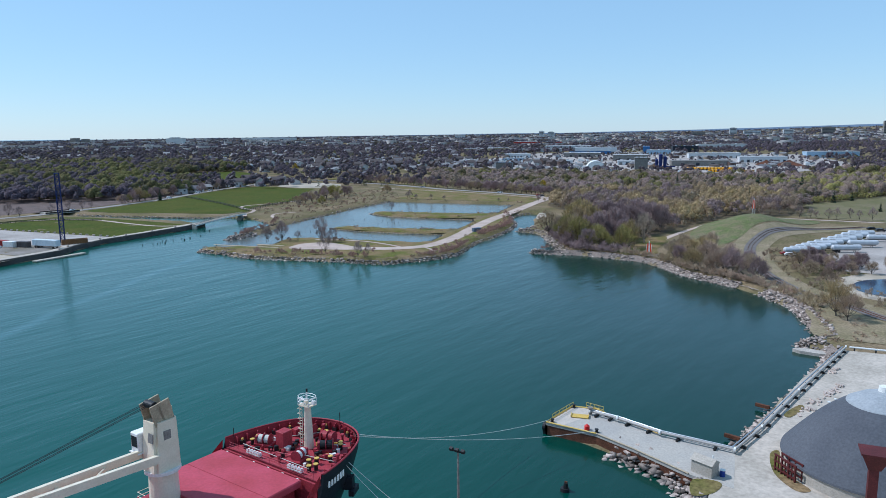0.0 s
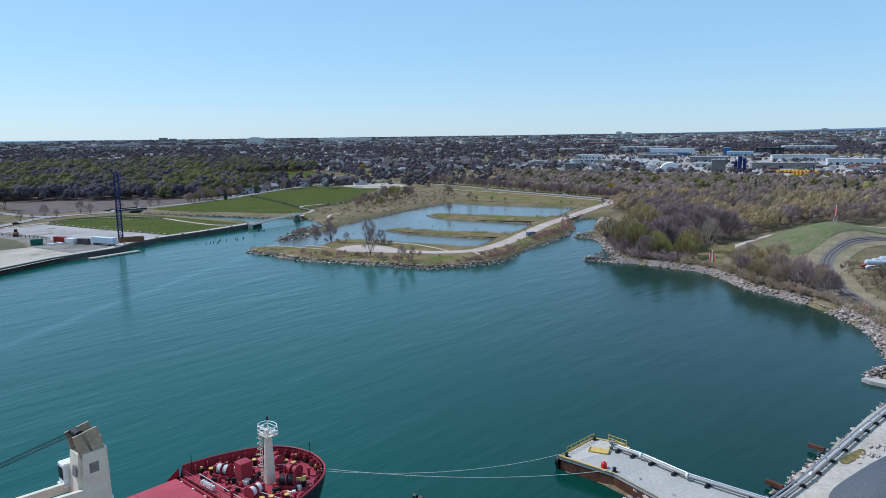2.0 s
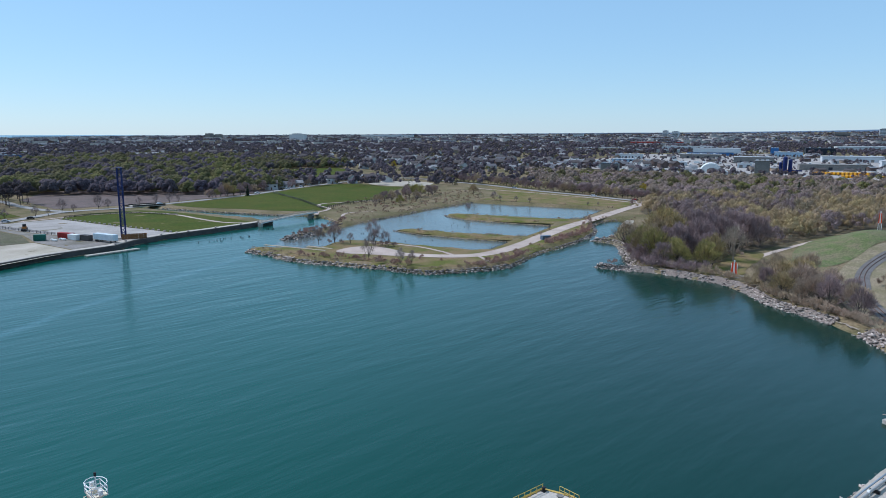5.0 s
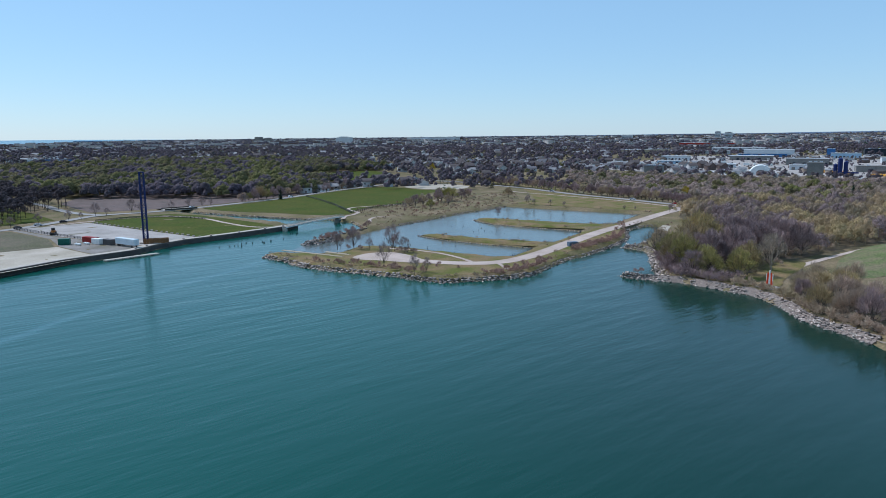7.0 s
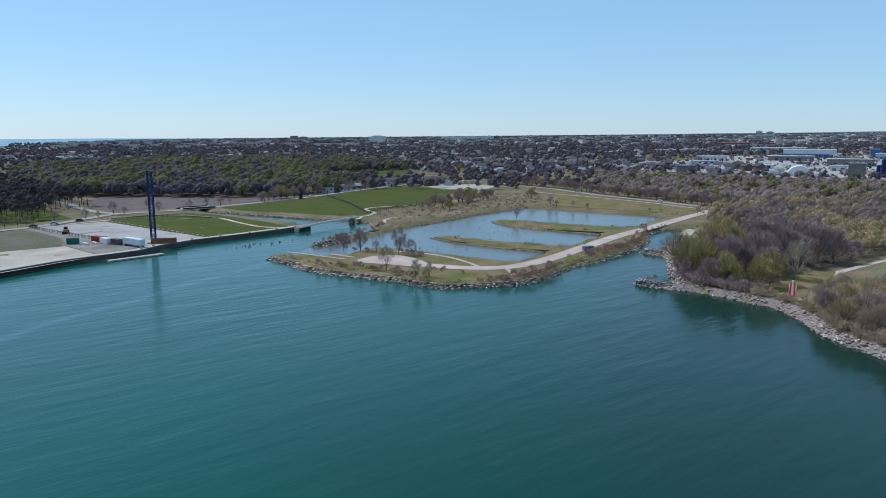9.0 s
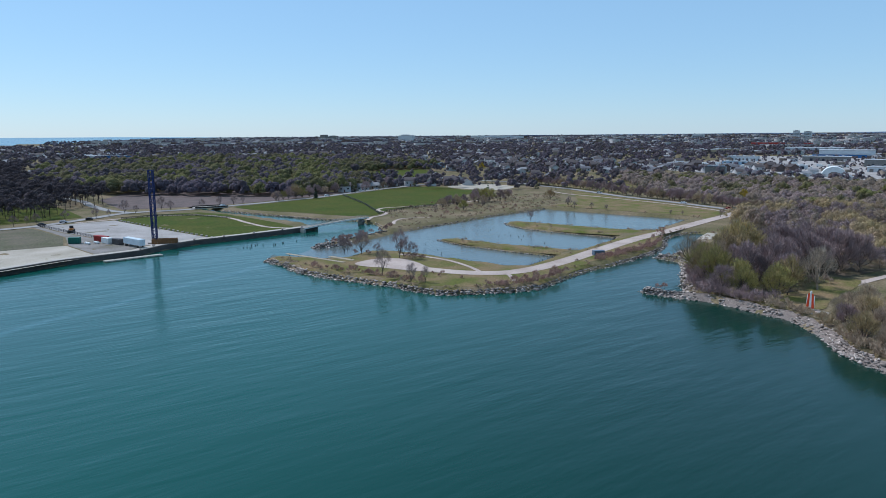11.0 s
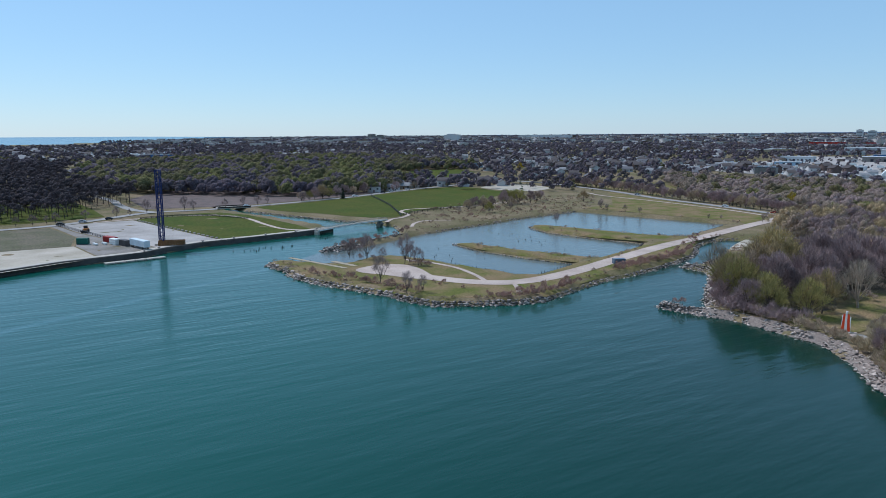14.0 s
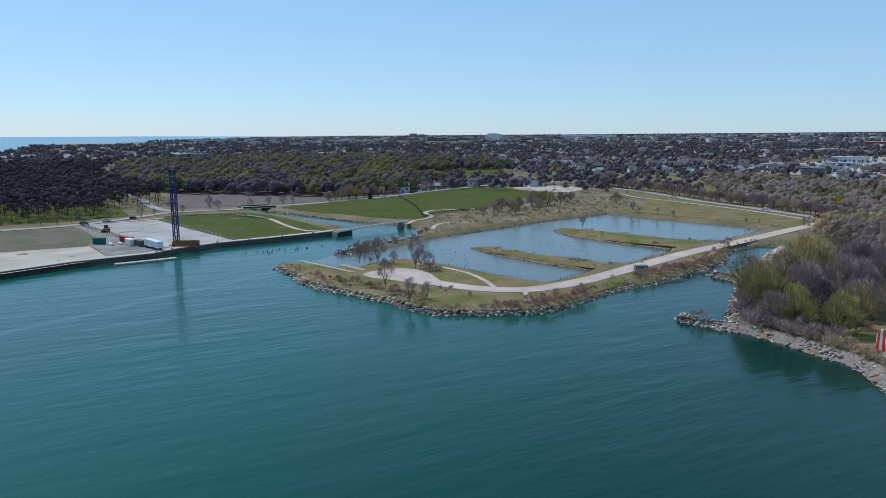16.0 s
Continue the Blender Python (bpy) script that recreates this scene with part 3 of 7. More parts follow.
def hull_mesh():
    bm = bmesh.new()
    rings = []
    for z, pull, back in ((TOP, 0.0, 0.0), (DECK, 0.1, 0.15), (9.0, 0.9, 0.8), (5.0, 2.2, 2.2), (1.0, 3.2, 3.4), (-1.5, 3.6, 3.8)):
        ring = []
        for x, y in outline(0.0):
            f = min(max((y + 20) / 33.0, 0.0), 1.0) ** 1.5
            zz = z if y > 0.3 or z < 10 else (MAIN + 0.5 if z > 13 else MAIN)
            ring.append(bm.verts.new((x * (1 - f * pull / 6.0), y - back * f, min(zz, z))))
        rings.append(ring)
    for a, b in zip(rings, rings[1:]):
        for i in range(len(a) - 1):
            bm.faces.new((a[i], a[i + 1], b[i + 1], b[i]))
    # inner face of the bulwark
    inner = [bm.verts.new((v.co.x * 0.985, v.co.y - 0.12 * (v.co.y > 0), v.co.z)) for v in rings[0]]
    low = [bm.verts.new((v.co.x, v.co.y, DECK - 0.05)) for v in inner]
    k = [i for i, v in enumerate(inner) if v.co.y > -0.2]
    for a, b in ((rings[0], inner), (inner, low)):
        for i in range(k[0], k[-1]):
            bm.faces.new((a[i + 1], a[i], b[i], b[i + 1]))
    return bm


part("hull", hull_mesh(), M_HULL, ship, "dark navy hull plating")


def slab(bm, ring, z0, z1):
    lo = [bm.verts.new((x, y, z0)) for x, y in ring]
    hi = [bm.verts.new((x, y, z1)) for x, y in ring]
    bm.faces.new(hi)
    bm.faces.new(lo[::-1])
    for i in range(len(ring)):
        j = (i + 1) % len(ring)
        bm.faces.new((lo[i], lo[j], hi[j], hi[i]))
    return bm


fore = [p for p in outline(0.25) if p[1] > 0.3]
foredeck = part("forecastle_deck", slab(bmesh.new(), fore, DECK - 0.3, DECK), M_DECK, ship, "red painted forecastle deck")
part("bulkhead", boxes((0, 0.45, (MAIN + DECK) / 2, 17.6, 0.25, DECK - MAIN)), M_DECK, ship)
part("main_deck", boxes((0, -44, MAIN - 0.15, 19.6, 89.5, 0.3)), M_DECK, ship)
# a lining inside the bulwark, painted as the deck
bm = bmesh.new()
ring = [p for p in outline(0.3) if p[1] > 0.6]
a_ = [bm.verts.new((x, y, DECK)) for x, y in ring]
b_ = [bm.verts.new((x * 1.008, y, TOP + 0.03)) for x, y in ring]
for i in range(len(ring) - 1):
    bm.faces.new((a_[i], a_[i + 1], b_[i + 1], b_[i]))
part("bulwark_lining", bm, M_DECK, ship, "red inner face of the bulwark")
bm = bmesh.new()
rail = [p for p in outline(0.05) if p[1] > 0.4]
for p, q in zip(rail, rail[1:]):
    rod(bm, (*p, TOP + 0.05), (*q, TOP + 0.05), 0.13, sides=6)
part("bulwark_rail", bm, M_DECK, ship)
for p in ring[2:-2:2]:
    t_ = math.degrees(math.atan2(p[1], p[0]))
    part("stay", boxes((p[0] * 0.965, p[1] - 0.15, DECK + 0.5, 0.5, 0.08, 1.0, t_)), M_DECK, ship)
# bow doors in the side of the aft bulwark, sloping down
for s in (-1, 1):
    bm = bmesh.new()
    v = [bm.verts.new(c) for c in ((s * 9.2, 0.6, TOP), (s * 9.3, 0.6, DECK), (s * 9.4, -3.5, MAIN), (s * 9.4, -3.5, MAIN + 1.0))]
    bm.faces.new(v)
    bmesh.ops.solidify(bm, geom=bm.faces[:], thickness=0.15)
    part("side_plate", bm, M_DECK, ship)
# hatch with its coaming
hatch = part("hatch_cover", boxes((-0.9, -5.3, 12.0, 15.4, 10.4, 0.9, 0, 0, 0.12)), M_HATCH, ship, "faded red steel hatch cover")
part("seam", boxes((-0.9, -5.3, 12.46, 15.0, 0.06, 0.03)), M_DECK, hatch)
for k in range(6):
    part("cleat", boxes((-7.6 + k * 2.7, -0.02, 12.1, 0.35, 0.22, 0.4)), M_WHITE, hatch)
part("hatch_coaming", boxes((-1.0, -5.3, 10.5, 13.9, 9.4, 2.2)), M_DECK, ship)
part("hatch_cover", boxes((-1.0, -25.0, 11.55, 13.9, 20, 0.9, 0, 0, 0.12)), M_HATCH, ship, "faded red steel hatch cover")
part("hatch_coaming", boxes((-1.0, -25.0, 10.25, 13.3, 19.4, 1.7)), M_DECK, ship)
# rail at the break of the forecastle
for k in range(9):
    x = -8 + k * 2.0
    part("rail_post", rod(bmesh.new(), (x, 0.7, DECK), (x, 0.7, DECK + 1.05), 0.03, sides=5), M_HATCH, ship)
for z in (0.4, 0.72, 1.05):
    part("guard_rail", rod(bmesh.new(), (-8, 0.7, DECK + z), (8, 0.7, DECK + z), 0.025, sides=5), M_HATCH, ship)
for x in (2.6, -5.5):
    ladder = part("stair", boxes(*[(x, 0.2 - k * 0.28, DECK - 0.25 - k * 0.3, 0.9, 0.3, 0.06) for k in range(9)]), M_DECK, ship)
    part("stringer", boxes((x - 0.48, -1.1, DECK - 1.4, 0.08, 3.6, 0.2, 0, 48), (x + 0.48, -1.1, DECK - 1.4, 0.08, 3.6, 0.2, 0, 48)), M_DECK, ladder)
# foremast
mast = part("foremast", rod(bmesh.new(), (-0.3, 6.1, DECK), (-0.3, 6.1, 18.3), 0.75, 0.5, 14), M_CREAM, ship, "cream tapered foremast")
part("platform", boxes((-0.3, 6.1, 18.35, 2.2, 1.6, 0.15), (-0.3, 5.9, 18.7, 0.5, 0.5, 0.6)), M_CREAM, mast)
for z in (18.8, 19.3):
    for a, b in (((-1.4, 5.3), (0.8, 5.3)), ((0.8, 5.3), (0.8, 6.9)), ((0.8, 6.9), (-1.4, 6.9)), ((-1.4, 6.9), (-1.4, 5.3))):
        part("platform_rail", rod(bmesh.new(), (*a, z), (*b, z), 0.05, sides=5), M_WHITE, mast)
for x, y in ((-1.4, 5.3), (0.8, 5.3), (0.8, 6.9), (-1.4, 6.9)):
    part("platform_post", rod(bmesh.new(), (x, y, 18.3), (x, y, 19.35), 0.05, sides=5), M_WHITE, mast)
for a_, b_ in zip(np.linspace(0, 6.283, 13), np.linspace(0, 6.283, 13)[1:]):
    part("hoop_rail", rod(bmesh.new(), (-0.3 + 1.5 * math.cos(a_), 6.1 + 1.1 * math.sin(a_), 19.55), (-0.3 + 1.5 * math.cos(b_), 6.1 + 1.1 * math.sin(b_), 19.55), 0.05, sides=5), M_WHITE, mast)
for sx in (-1.6, 1.0):
    part("search_lamp", boxes((sx, 6.1, 18.9, 0.5, 0.4, 0.5)), M_WHITE, mast)
part("lamp_pole", rod(bmesh.new(), (-0.3, 6.1, 18.3), (-0.3, 6.1, 20.3), 0.12, 0.05, 6), M_WHITE, mast)
part("lamp", rod(bmesh.new(), (-0.3, 6.1, 20.2), (-0.3, 6.1, 20.6), 0.14, sides=8), M_BLACK, mast)
for sx in (-1.45, -0.95):
    part("ladder_rail", rod(bmesh.new(), (sx, 5.5, DECK), (sx + 0.15, 5.5, 18.4), 0.05, sides=5), M_CREAM, mast)
for k in range(15):
    part("ladder_rung", boxes((-1.15, 5.5, DECK + 0.3 + k * 0.4, 0.5, 0.05, 0.06)), M_CREAM, mast)
for k in range(6):
    part("cage_hoop", boxes((-1.15, 5.12, DECK + 2.2 + k * 0.7, 0.6, 0.05, 0.05), (-1.42, 5.3, DECK + 2.2 + k * 0.7, 0.05, 0.4, 0.05), (-0.88, 5.3, DECK + 2.2 + k * 0.7, 0.05, 0.4, 0.05)), M_CREAM, mast)
for o_ in (mast, *mast.children):
    o_.data.transform(Matrix.Translation((0.75, 0.9, 0)) @ Matrix.Translation((0, 0, DECK)) @ Matrix.Diagonal((0.9, 0.9, 0.95, 1)) @ Matrix.Translation((0, 0.7, -DECK)))
# deck house and machinery
part("deck_locker", boxes((-2.4, 5.3, DECK + 1.15, 1.5, 1.6, 2.3, 0, 0, 0.05)), M_DECK, ship, "red deck locker")
part("deck_locker", boxes((-3.9, 8.9, DECK + 0.5, 0.9, 1.2, 1.0)), M_DECK, ship, "red deck locker")


def winch(x, y, turn, drum):
    w = part("winch", boxes((x, y, DECK + 0.25, 2.6, 1.5, 0.3, turn), (x - 1.0 * math.cos(radians(turn)), y - 1.0 * math.sin(radians(turn)), DECK + 0.8, 0.3, 1.2, 1.1, turn)), M_DECK, ship, "red mooring winch")
    c, s = math.cos(radians(turn)), math.sin(radians(turn))
    for k, m in ((-0.45, drum), (0.45, drum)):
        part("drum", rod(bmesh.new(), (x + (k - 0.35) * c, y + (k - 0.35) * s, DECK + 0.9), (x + (k + 0.35) * c, y + (k + 0.35) * s, DECK + 0.9), 0.55, sides=14), m, w)
        part("flange", rod(bmesh.new(), (x + (k + 0.36) * c, y + (k + 0.36) * s, DECK + 0.9), (x + (k + 0.46) * c, y + (k + 0.46) * s, DECK + 0.9), 0.75, sides=14), M_DECK, w)


winch(-5.0, 4.2, 20, M_ROPE), winch(2.4, 3.6, -75, M_WHITE), winch(3.2, 7.6, 40, M_BLACK), winch(1.6, 9.6, 10, M_DECK), winch(-2.4, 10.0, -10, M_DECK)
for x, y in ((-6.6, 3.4), (-6.9, 4.6), (-1.4, 10.6), (-0.2, 10.9), (4.0, 9.4), (4.5, 8.9), (4.9, 4.2), (4.4, 3.3), (5.6, 2.2), (6.0, 3.0), (5.9, 5.6), (-4.6, 8.2)):
    b = part("bollard", rod(bmesh.new(), (x, y, DECK), (x, y, DECK + 0.75), 0.25, sides=10), M_BLACK, ship)
    part("bollard_cap", rod(bmesh.new(), (x, y, DECK + 0.75), (x, y, DECK + 0.85), 0.32, sides=10), M_YELLOW, b)
for x, y in ((-5.8, 2.2), (0.6, 1.8), (6.6, 6.2), (-1.8, 12.0), (2.8, 11.0)):
    part("vent", rod(rod(bmesh.new(), (x, y, DECK), (x, y, DECK + 0.8), 0.16, sides=8), (x, y, DECK + 0.8), (x, y, DECK + 1.0), 0.32, 0.26, 8), M_DECK, ship)
for x in (-3.6, 4.2):
    rack = part("hose_rack", boxes((x, 1.2, DECK + 0.3, 2.6, 0.4, 0.08)), M_WHITE, ship)
    for k in range(5):
        part("coil", rod(bmesh.new(), (x - 1.1 + k * 0.55, 1.0, DECK + 0.55), (x - 1.1 + k * 0.55, 1.4, DECK + 0.55), 0.22, sides=10), M_WHITE, rack)
# scattered deck gear
for k in range(80):
    gx_, gy_ = RNG1.uniform(-6.5, 6.5), RNG1.uniform(1.6, 11.0)
    if abs(gx_) < 8.4 - gy_ * 0.42 and math.hypot(gx_ - 0.5, gy_ - 7) > 1.2:
        g = part("deck_fitting", boxes((gx_, gy_, DECK + 0.2, RNG1.uniform(0.15, 0.7), RNG1.uniform(0.15, 0.5), RNG1.uniform(0.3, 0.9), RNG1.uniform(0, 90))), (M_DECK, M_BLACK, M_DECK, M_RUST, M_WHITE, M_DECK, M_BLACK, M_YELLOW)[k % 8], ship)
for a, b in (((-5, 4.2), (-7.3, 6.0)), ((2.4, 3.6), (6.9, 5.2)), ((3.2, 7.6), (4.8, 9.6)), ((-4.4, 4.8), (-1.0, 10.4)), ((-6.2, 1.6), (5.8, 2.0))):
    part("deck_rope", rod(bmesh.new(), (*a, DECK + 0.9), (*b, DECK + 0.5), 0.05, sides=5), M_ROPE, ship)
for k, p in enumerate(ring[3:-3:3]):
    f_ = part("fairlead", boxes((p[0] * 0.93, p[1] - 0.35, DECK + 0.25, 0.7, 0.35, 0.5, math.degrees(math.atan2(p[1], p[0])) + 90)), M_BLACK, ship)
    part("roller", rod(bmesh.new(), (p[0] * 0.93, p[1] - 0.35, DECK + 0.5), (p[0] * 0.93, p[1] - 0.35, DECK + 0.75), 0.16, sides=8), M_YELLOW if k % 3 == 0 else M_DECK, f_)
for x, y, l_ in ((-1.6, 3.2, 2.4), (0.9, 8.6, 1.8), (4.2, 5.8, 2.0), (-5.8, 6.4, 1.6)):
    part("deck_pipe", rod(bmesh.new(), (x, y, DECK + 0.3), (x + l_, y + 0.5, DECK + 0.3), 0.09, sides=6), M_HATCH, ship)
part("flagstaff", rod(bmesh.new(), (-8.4, 1.8, DECK), (-8.4, 1.8, TOP + 1.4), 0.05, sides=6), M_BLACK, ship)
part("flagstaff", rod(bmesh.new(), (0.2, 13.2, DECK), (0.2, 13.2, TOP + 1.6), 0.05, sides=6), M_BLACK, ship)
# anchor in its pocket, starboard bow, and the pale name bars
anchor = part("anchor", boxes((6.9, 7.6, 9.0, 1.5, 1.0, 1.7, 25), (7.6, 7.9, 8.0, 0.7, 2.2, 0.7, 25)), M_HULL, ship, "dark stockless anchor at the bow")
part("anchor_shank", rod(bmesh.new(), (6.6, 7.6, 10.2), (7.6, 7.9, 8.2), 0.22, sides=8), M_BLACK, anchor)
for k in range(6):
    y = 2.3 + k * 0.62
    x = float(np.interp(y, [p[0] for p in HALF[::-1]], [p[1] for p in HALF[::-1]]))
    part("name_bar", boxes((x + 0.02 - 0.09 * 1.5 - 0.1, y, 11.5, 0.12, 0.36, 0.85, 12)), M_WHITE, ship, "pale bar of the lettered name")
# crane
RNG2 = np.random.default_rng(4)
crane = part("crane_pedestal", rod(bmesh.new(), (-2.8, -12.0, MAIN), (-2.8, -12.0, 16.0), 1.75, 1.6, 20), M_CREAM, ship, "cream deck crane pedestal")
part("slewing_ring", rod(bmesh.new(), (-2.8, -12.0, 16.2), (-2.8, -12.0, 16.6), 2.0, sides=20), M_WHITE, crane)
house_ = bmesh.new()
lo_ = [house_.verts.new((-2.8 + x, -12.0 + y, 16.6)) for x, y in ((-1.5, -1.8), (1.5, -1.8), (1.5, 1.6), (-1.5, 1.6))]
mid_ = [house_.verts.new((-2.8 + x, -12.0 + y, 22.6)) for x, y in ((-1.35, -1.3), (1.35, -1.3), (1.35, 1.5), (-1.35, 1.5))]
for i in range(4):
    j = (i + 1) % 4
    house_.faces.new((lo_[i], lo_[j], mid_[j], mid_[i]))
house_.faces.new(mid_)
bmesh.ops.bevel(house_, geom=[e for e in house_.edges if abs(e.verts[0].co.z - e.verts[1].co.z) > 3], offset=0.35, segments=2, affect="EDGES")
part("crane_house", house_, M_CREAM, crane, "cream tapered crane tower")
part("crane_head", boxes((-2.8, -12.3, 23.5, 2.2, 0.25, 2.6, 0, 18), (-3.8, -12.2, 23.6, 0.2, 2.4, 2.6, 0, 12), (-1.8, -12.2, 23.6, 0.2, 2.4, 2.6, 0, 12), (-2.8, -11.0, 23.2, 2.0, 0.2, 1.6)), M_CREAM_D, crane, "weathered brown crane head")
part("sheave", rod(bmesh.new(), (-3.6, -12.9, 24.6), (-2.0, -12.9, 24.6), 0.45, sides=14), M_BLACK, crane)
part("vent_panel", boxes((-1.42, -12.0, 20.9, 0.1, 0.9, 1.1)), M_CONC_D, crane, "grey louvred vent panel")
part("vent_panel", boxes((-2.0, -13.66, 20.9, 0.9, 0.1, 1.1, 0, -6)), mat("grey_louvre", (0.2, 0.19, 0.18), 0.6, 0.2), crane)
cab = part("crane_cab", boxes((-4.7, -13.2, 19.9, 1.5, 1.7, 2.3, 0, 0, 0.1)), M_WHITE, crane, "white crane cab with dark windows")
part("cab_window", boxes((-4.7, -14.06, 20.0, 1.1, 0.06, 1.3), (-5.46, -13.2, 20.0, 0.06, 1.2, 1.3)), M_BLACK, cab)
part("cab_step", boxes((-4.7, -13.2, 18.6, 1.9, 2.0, 0.12)), M_WHITE, cab)
for sx in (-1.45, 1.45):
    bm = bmesh.new()
    a, b = Vector((-2.8 + sx, -13.2, 18.4)), Vector((-2.8 + sx * 0.35, -39.0, 19.6))
    d = b - a
    m = Matrix.Translation((a + b) / 2) @ d.to_track_quat("Y", "Z").to_matrix().to_4x4() @ Matrix.Diagonal((0.5, d.length, 0.95, 1))
    bmesh.ops.create_cube(bm, size=1.0, matrix=m)
    part("boom_beam", bm, M_CREAM, crane, "long cream box-section boom beam")
for k in range(4):
    y = -18 - k * 5
    part("boom_brace", rod(bmesh.new(), (-3.9 + k * 0.15, y, 18.6), (-1.7 - k * 0.15, y - 2.5, 18.8), 0.12, sides=6), M_CREAM, crane)
for sx in (-0.5, -0.2, 0.3, 0.6):
    part("hoist_wire", rod(bmesh.new(), (-2.8 + sx, -13.0, 24.8), (-2.8 + sx * 0.6, -39.0, 20.2), 0.035, sides=4), M_BLACK, crane)
part("hazard_lamp", boxes((-4.3, -13.5, 18.5, 0.6, 0.7, 0.6)), M_BRIGHT, crane)
for o_ in (crane, *crane.children_recursive):
    o_.data.transform(Matrix.Translation((-0.6, 0.3, 0)) @ Matrix.Translation((0, 0, MAIN)) @ Matrix.Diagonal((1, 1, 0.93, 1)) @ Matrix.Translation((0, 0, -MAIN)))
for a, b in (((-6.0, -13.5), (-4.4, -13.5)), ((-6.0, -13.5), (-6.0, -10.5))):
    for z in (0.5, 1.0):
        part("deck_rail", rod(bmesh.new(), (*a, MAIN + 2.6 + z), (*b, MAIN + 2.6 + z), 0.04, sides=5), M_CREAM, ship)
part("mast_house", boxes((-5.0, -12.0, MAIN + 1.3, 2.8, 3.2, 2.6)), M_DECK, ship, "red mast house below the crane")
part("mast_house", boxes((0.6, -12.0, MAIN + 0.8, 2.8, 2.6, 1.6)), M_DECK, ship, "red mast house below the crane")
for k in range(5):
    part("pipe_stub", rod(bmesh.new(), (-6.0 + k * 0.6, -13.8, MAIN), (-6.0 + k * 0.6, -13.8, MAIN + 3.0 + 0.3 * (k % 2)), 0.12, sides=6), M_DECK, ship)


def rope(name, a, b, sag, r, material, label):
    """A hanging line between two points."""
    a, b = Vector(a), Vector(b)
    cu = bpy.data.curves.new(name, "CURVE")
    cu.dimensions, cu.bevel_depth, cu.bevel_resolution = "3D", r, 1
    sp = cu.splines.new("POLY")
    sp.points.add(16)
    for i in range(17):
        u = i / 16
        p = a.lerp(b, u)
        sp.points[i].co = (p.x, p.y, p.z - sag * 4 * u * (1 - u), 1)
    cu.materials.append(material)
    return tagged(new(name, cu), label, "rope", "mooring ropes")


rope("mooring_rope", (-63.2, 51.6, 13.2), (-45.5, 92.3, 2.7), 1.2, 0.045, M_ROPE, "pale mooring rope from the bow to the pier")
rope("mooring_rope", (-62.6, 51.2, 13.2), (-54.0, 92.4, 2.7), 1.4, 0.045, M_ROPE, "pale mooring rope from the bow to the pier")
rope("mooring_rope", (-60.2, 46.5, 12.6), (-47.0, 51.0, 2.6), 0.4, 0.045, M_ROPE, "pale mooring rope from the bow to the quay")
rope("mooring_rope", (-60.0, 46.0, 12.4), (-50.0, 50.0, 2.6), 0.4, 0.045, M_ROPE, "pale mooring rope from the bow to the quay")
ship.matrix_basis = pose(-67.5, 40.2, 0, 0, 0, -2.0) @ Matrix.Diagonal((0.96, 0.98, 1, 1))
RNG0 = np.random.default_rng(11)


# ---- pier, quays and port things ----
PD = 2.25
pier_ring = [(-24.5, 98.6), (-36, 97.6), (-46.5, 101.2), (-49, 102.4), (-53.4, 101.4), (-54.4, 92.2), (-45.2, 92.2), (-38.2, 89.9), (-28.5, 86.0), (-22, 85)]
pier = thing("pier", "narrow concrete pier with rusty sheet-pile sides and yellow rails", "pier")
part("pier_deck", slab(bmesh.new(), pier_ring, PD - 0.5, PD), mat("pier_concrete", (0.37, 0.345, 0.315), 0.9, 0.12, 0.25, 3.0, tint=(0.42, 0.385, 0.34)), pier, "grey concrete pier deck")
part("sheet_piling", slab(bmesh.new(), [(x + (0.15 if x < -50 else 0), y - (0.1 if y > 95 else -0.1)) for x, y in pier_ring], -2.5, PD - 0.5), M_RUST, pier, "rusty brown sheet piling")
part("tip_slab", slab(bmesh.new(), [(-49, 102.2), (-53.2, 101.2), (-54.2, 92.4), (-51.5, 92.4), (-49.5, 97.5)], PD, PD + 0.012), mat("pink_concrete", (0.52, 0.46, 0.40), 0.9, 0.12, 0.4, 3.0), pier)
for a, b in zip(pier_ring[1:8], pier_ring[2:9]):
    part("kerb", rod(bmesh.new(), (*a, PD + 0.1), (*b, PD + 0.1), 0.14, sides=4), M_YELLOW if min(a[0], b[0]) < -46 else M_CREAM_D, pier, "weathered timber kerb")


def guard(a, b, n, parent):
    for i in range(n + 1):
        p = Vector(a).lerp(Vector(b), i / n)
        part("rail_post", rod(bmesh.new(), p, p + Vector((0, 0, 1.1)), 0.05, sides=5), M_YELLOW, parent)
    for z in (0.55, 1.1):
        part("guard_rail", rod(bmesh.new(), Vector(a) + Vector((0, 0, z)), Vector(b) + Vector((0, 0, z)), 0.05, sides=5), M_YELLOW, parent)


guard((-53.9, 93.6, PD), (-53.1, 100.9, PD), 6, pier)
guard((-51.0, 102.0, PD), (-47.6, 101.6, PD), 4, pier)
for x, y in ((-53.5, 92.8), (-53.0, 101.0), (-46.3, 100.4), (-45.4, 92.8), (-42, 98.8), (-33, 97.2)):
    bo = thing("mooring_bollard", "black cast mooring bollard on the pier", "bollard", "bollards on the pier", (x, y, PD))
    part("post", rod(rod(bmesh.new(), (0, 0, 0), (0, 0, 0.5), 0.22, sides=10), (0, 0, 0.5), (0, 0, 0.65), 0.34, 0.3, 10), M_BLACK, bo)
    part("base", boxes((0, 0, 0.04, 0.7, 0.7, 0.08)), M_BLACK, bo)
drum_ = thing("float_buoy", "red mooring buoy lying on the pier deck", "buoy", at=(-47.2, 93.0, PD))
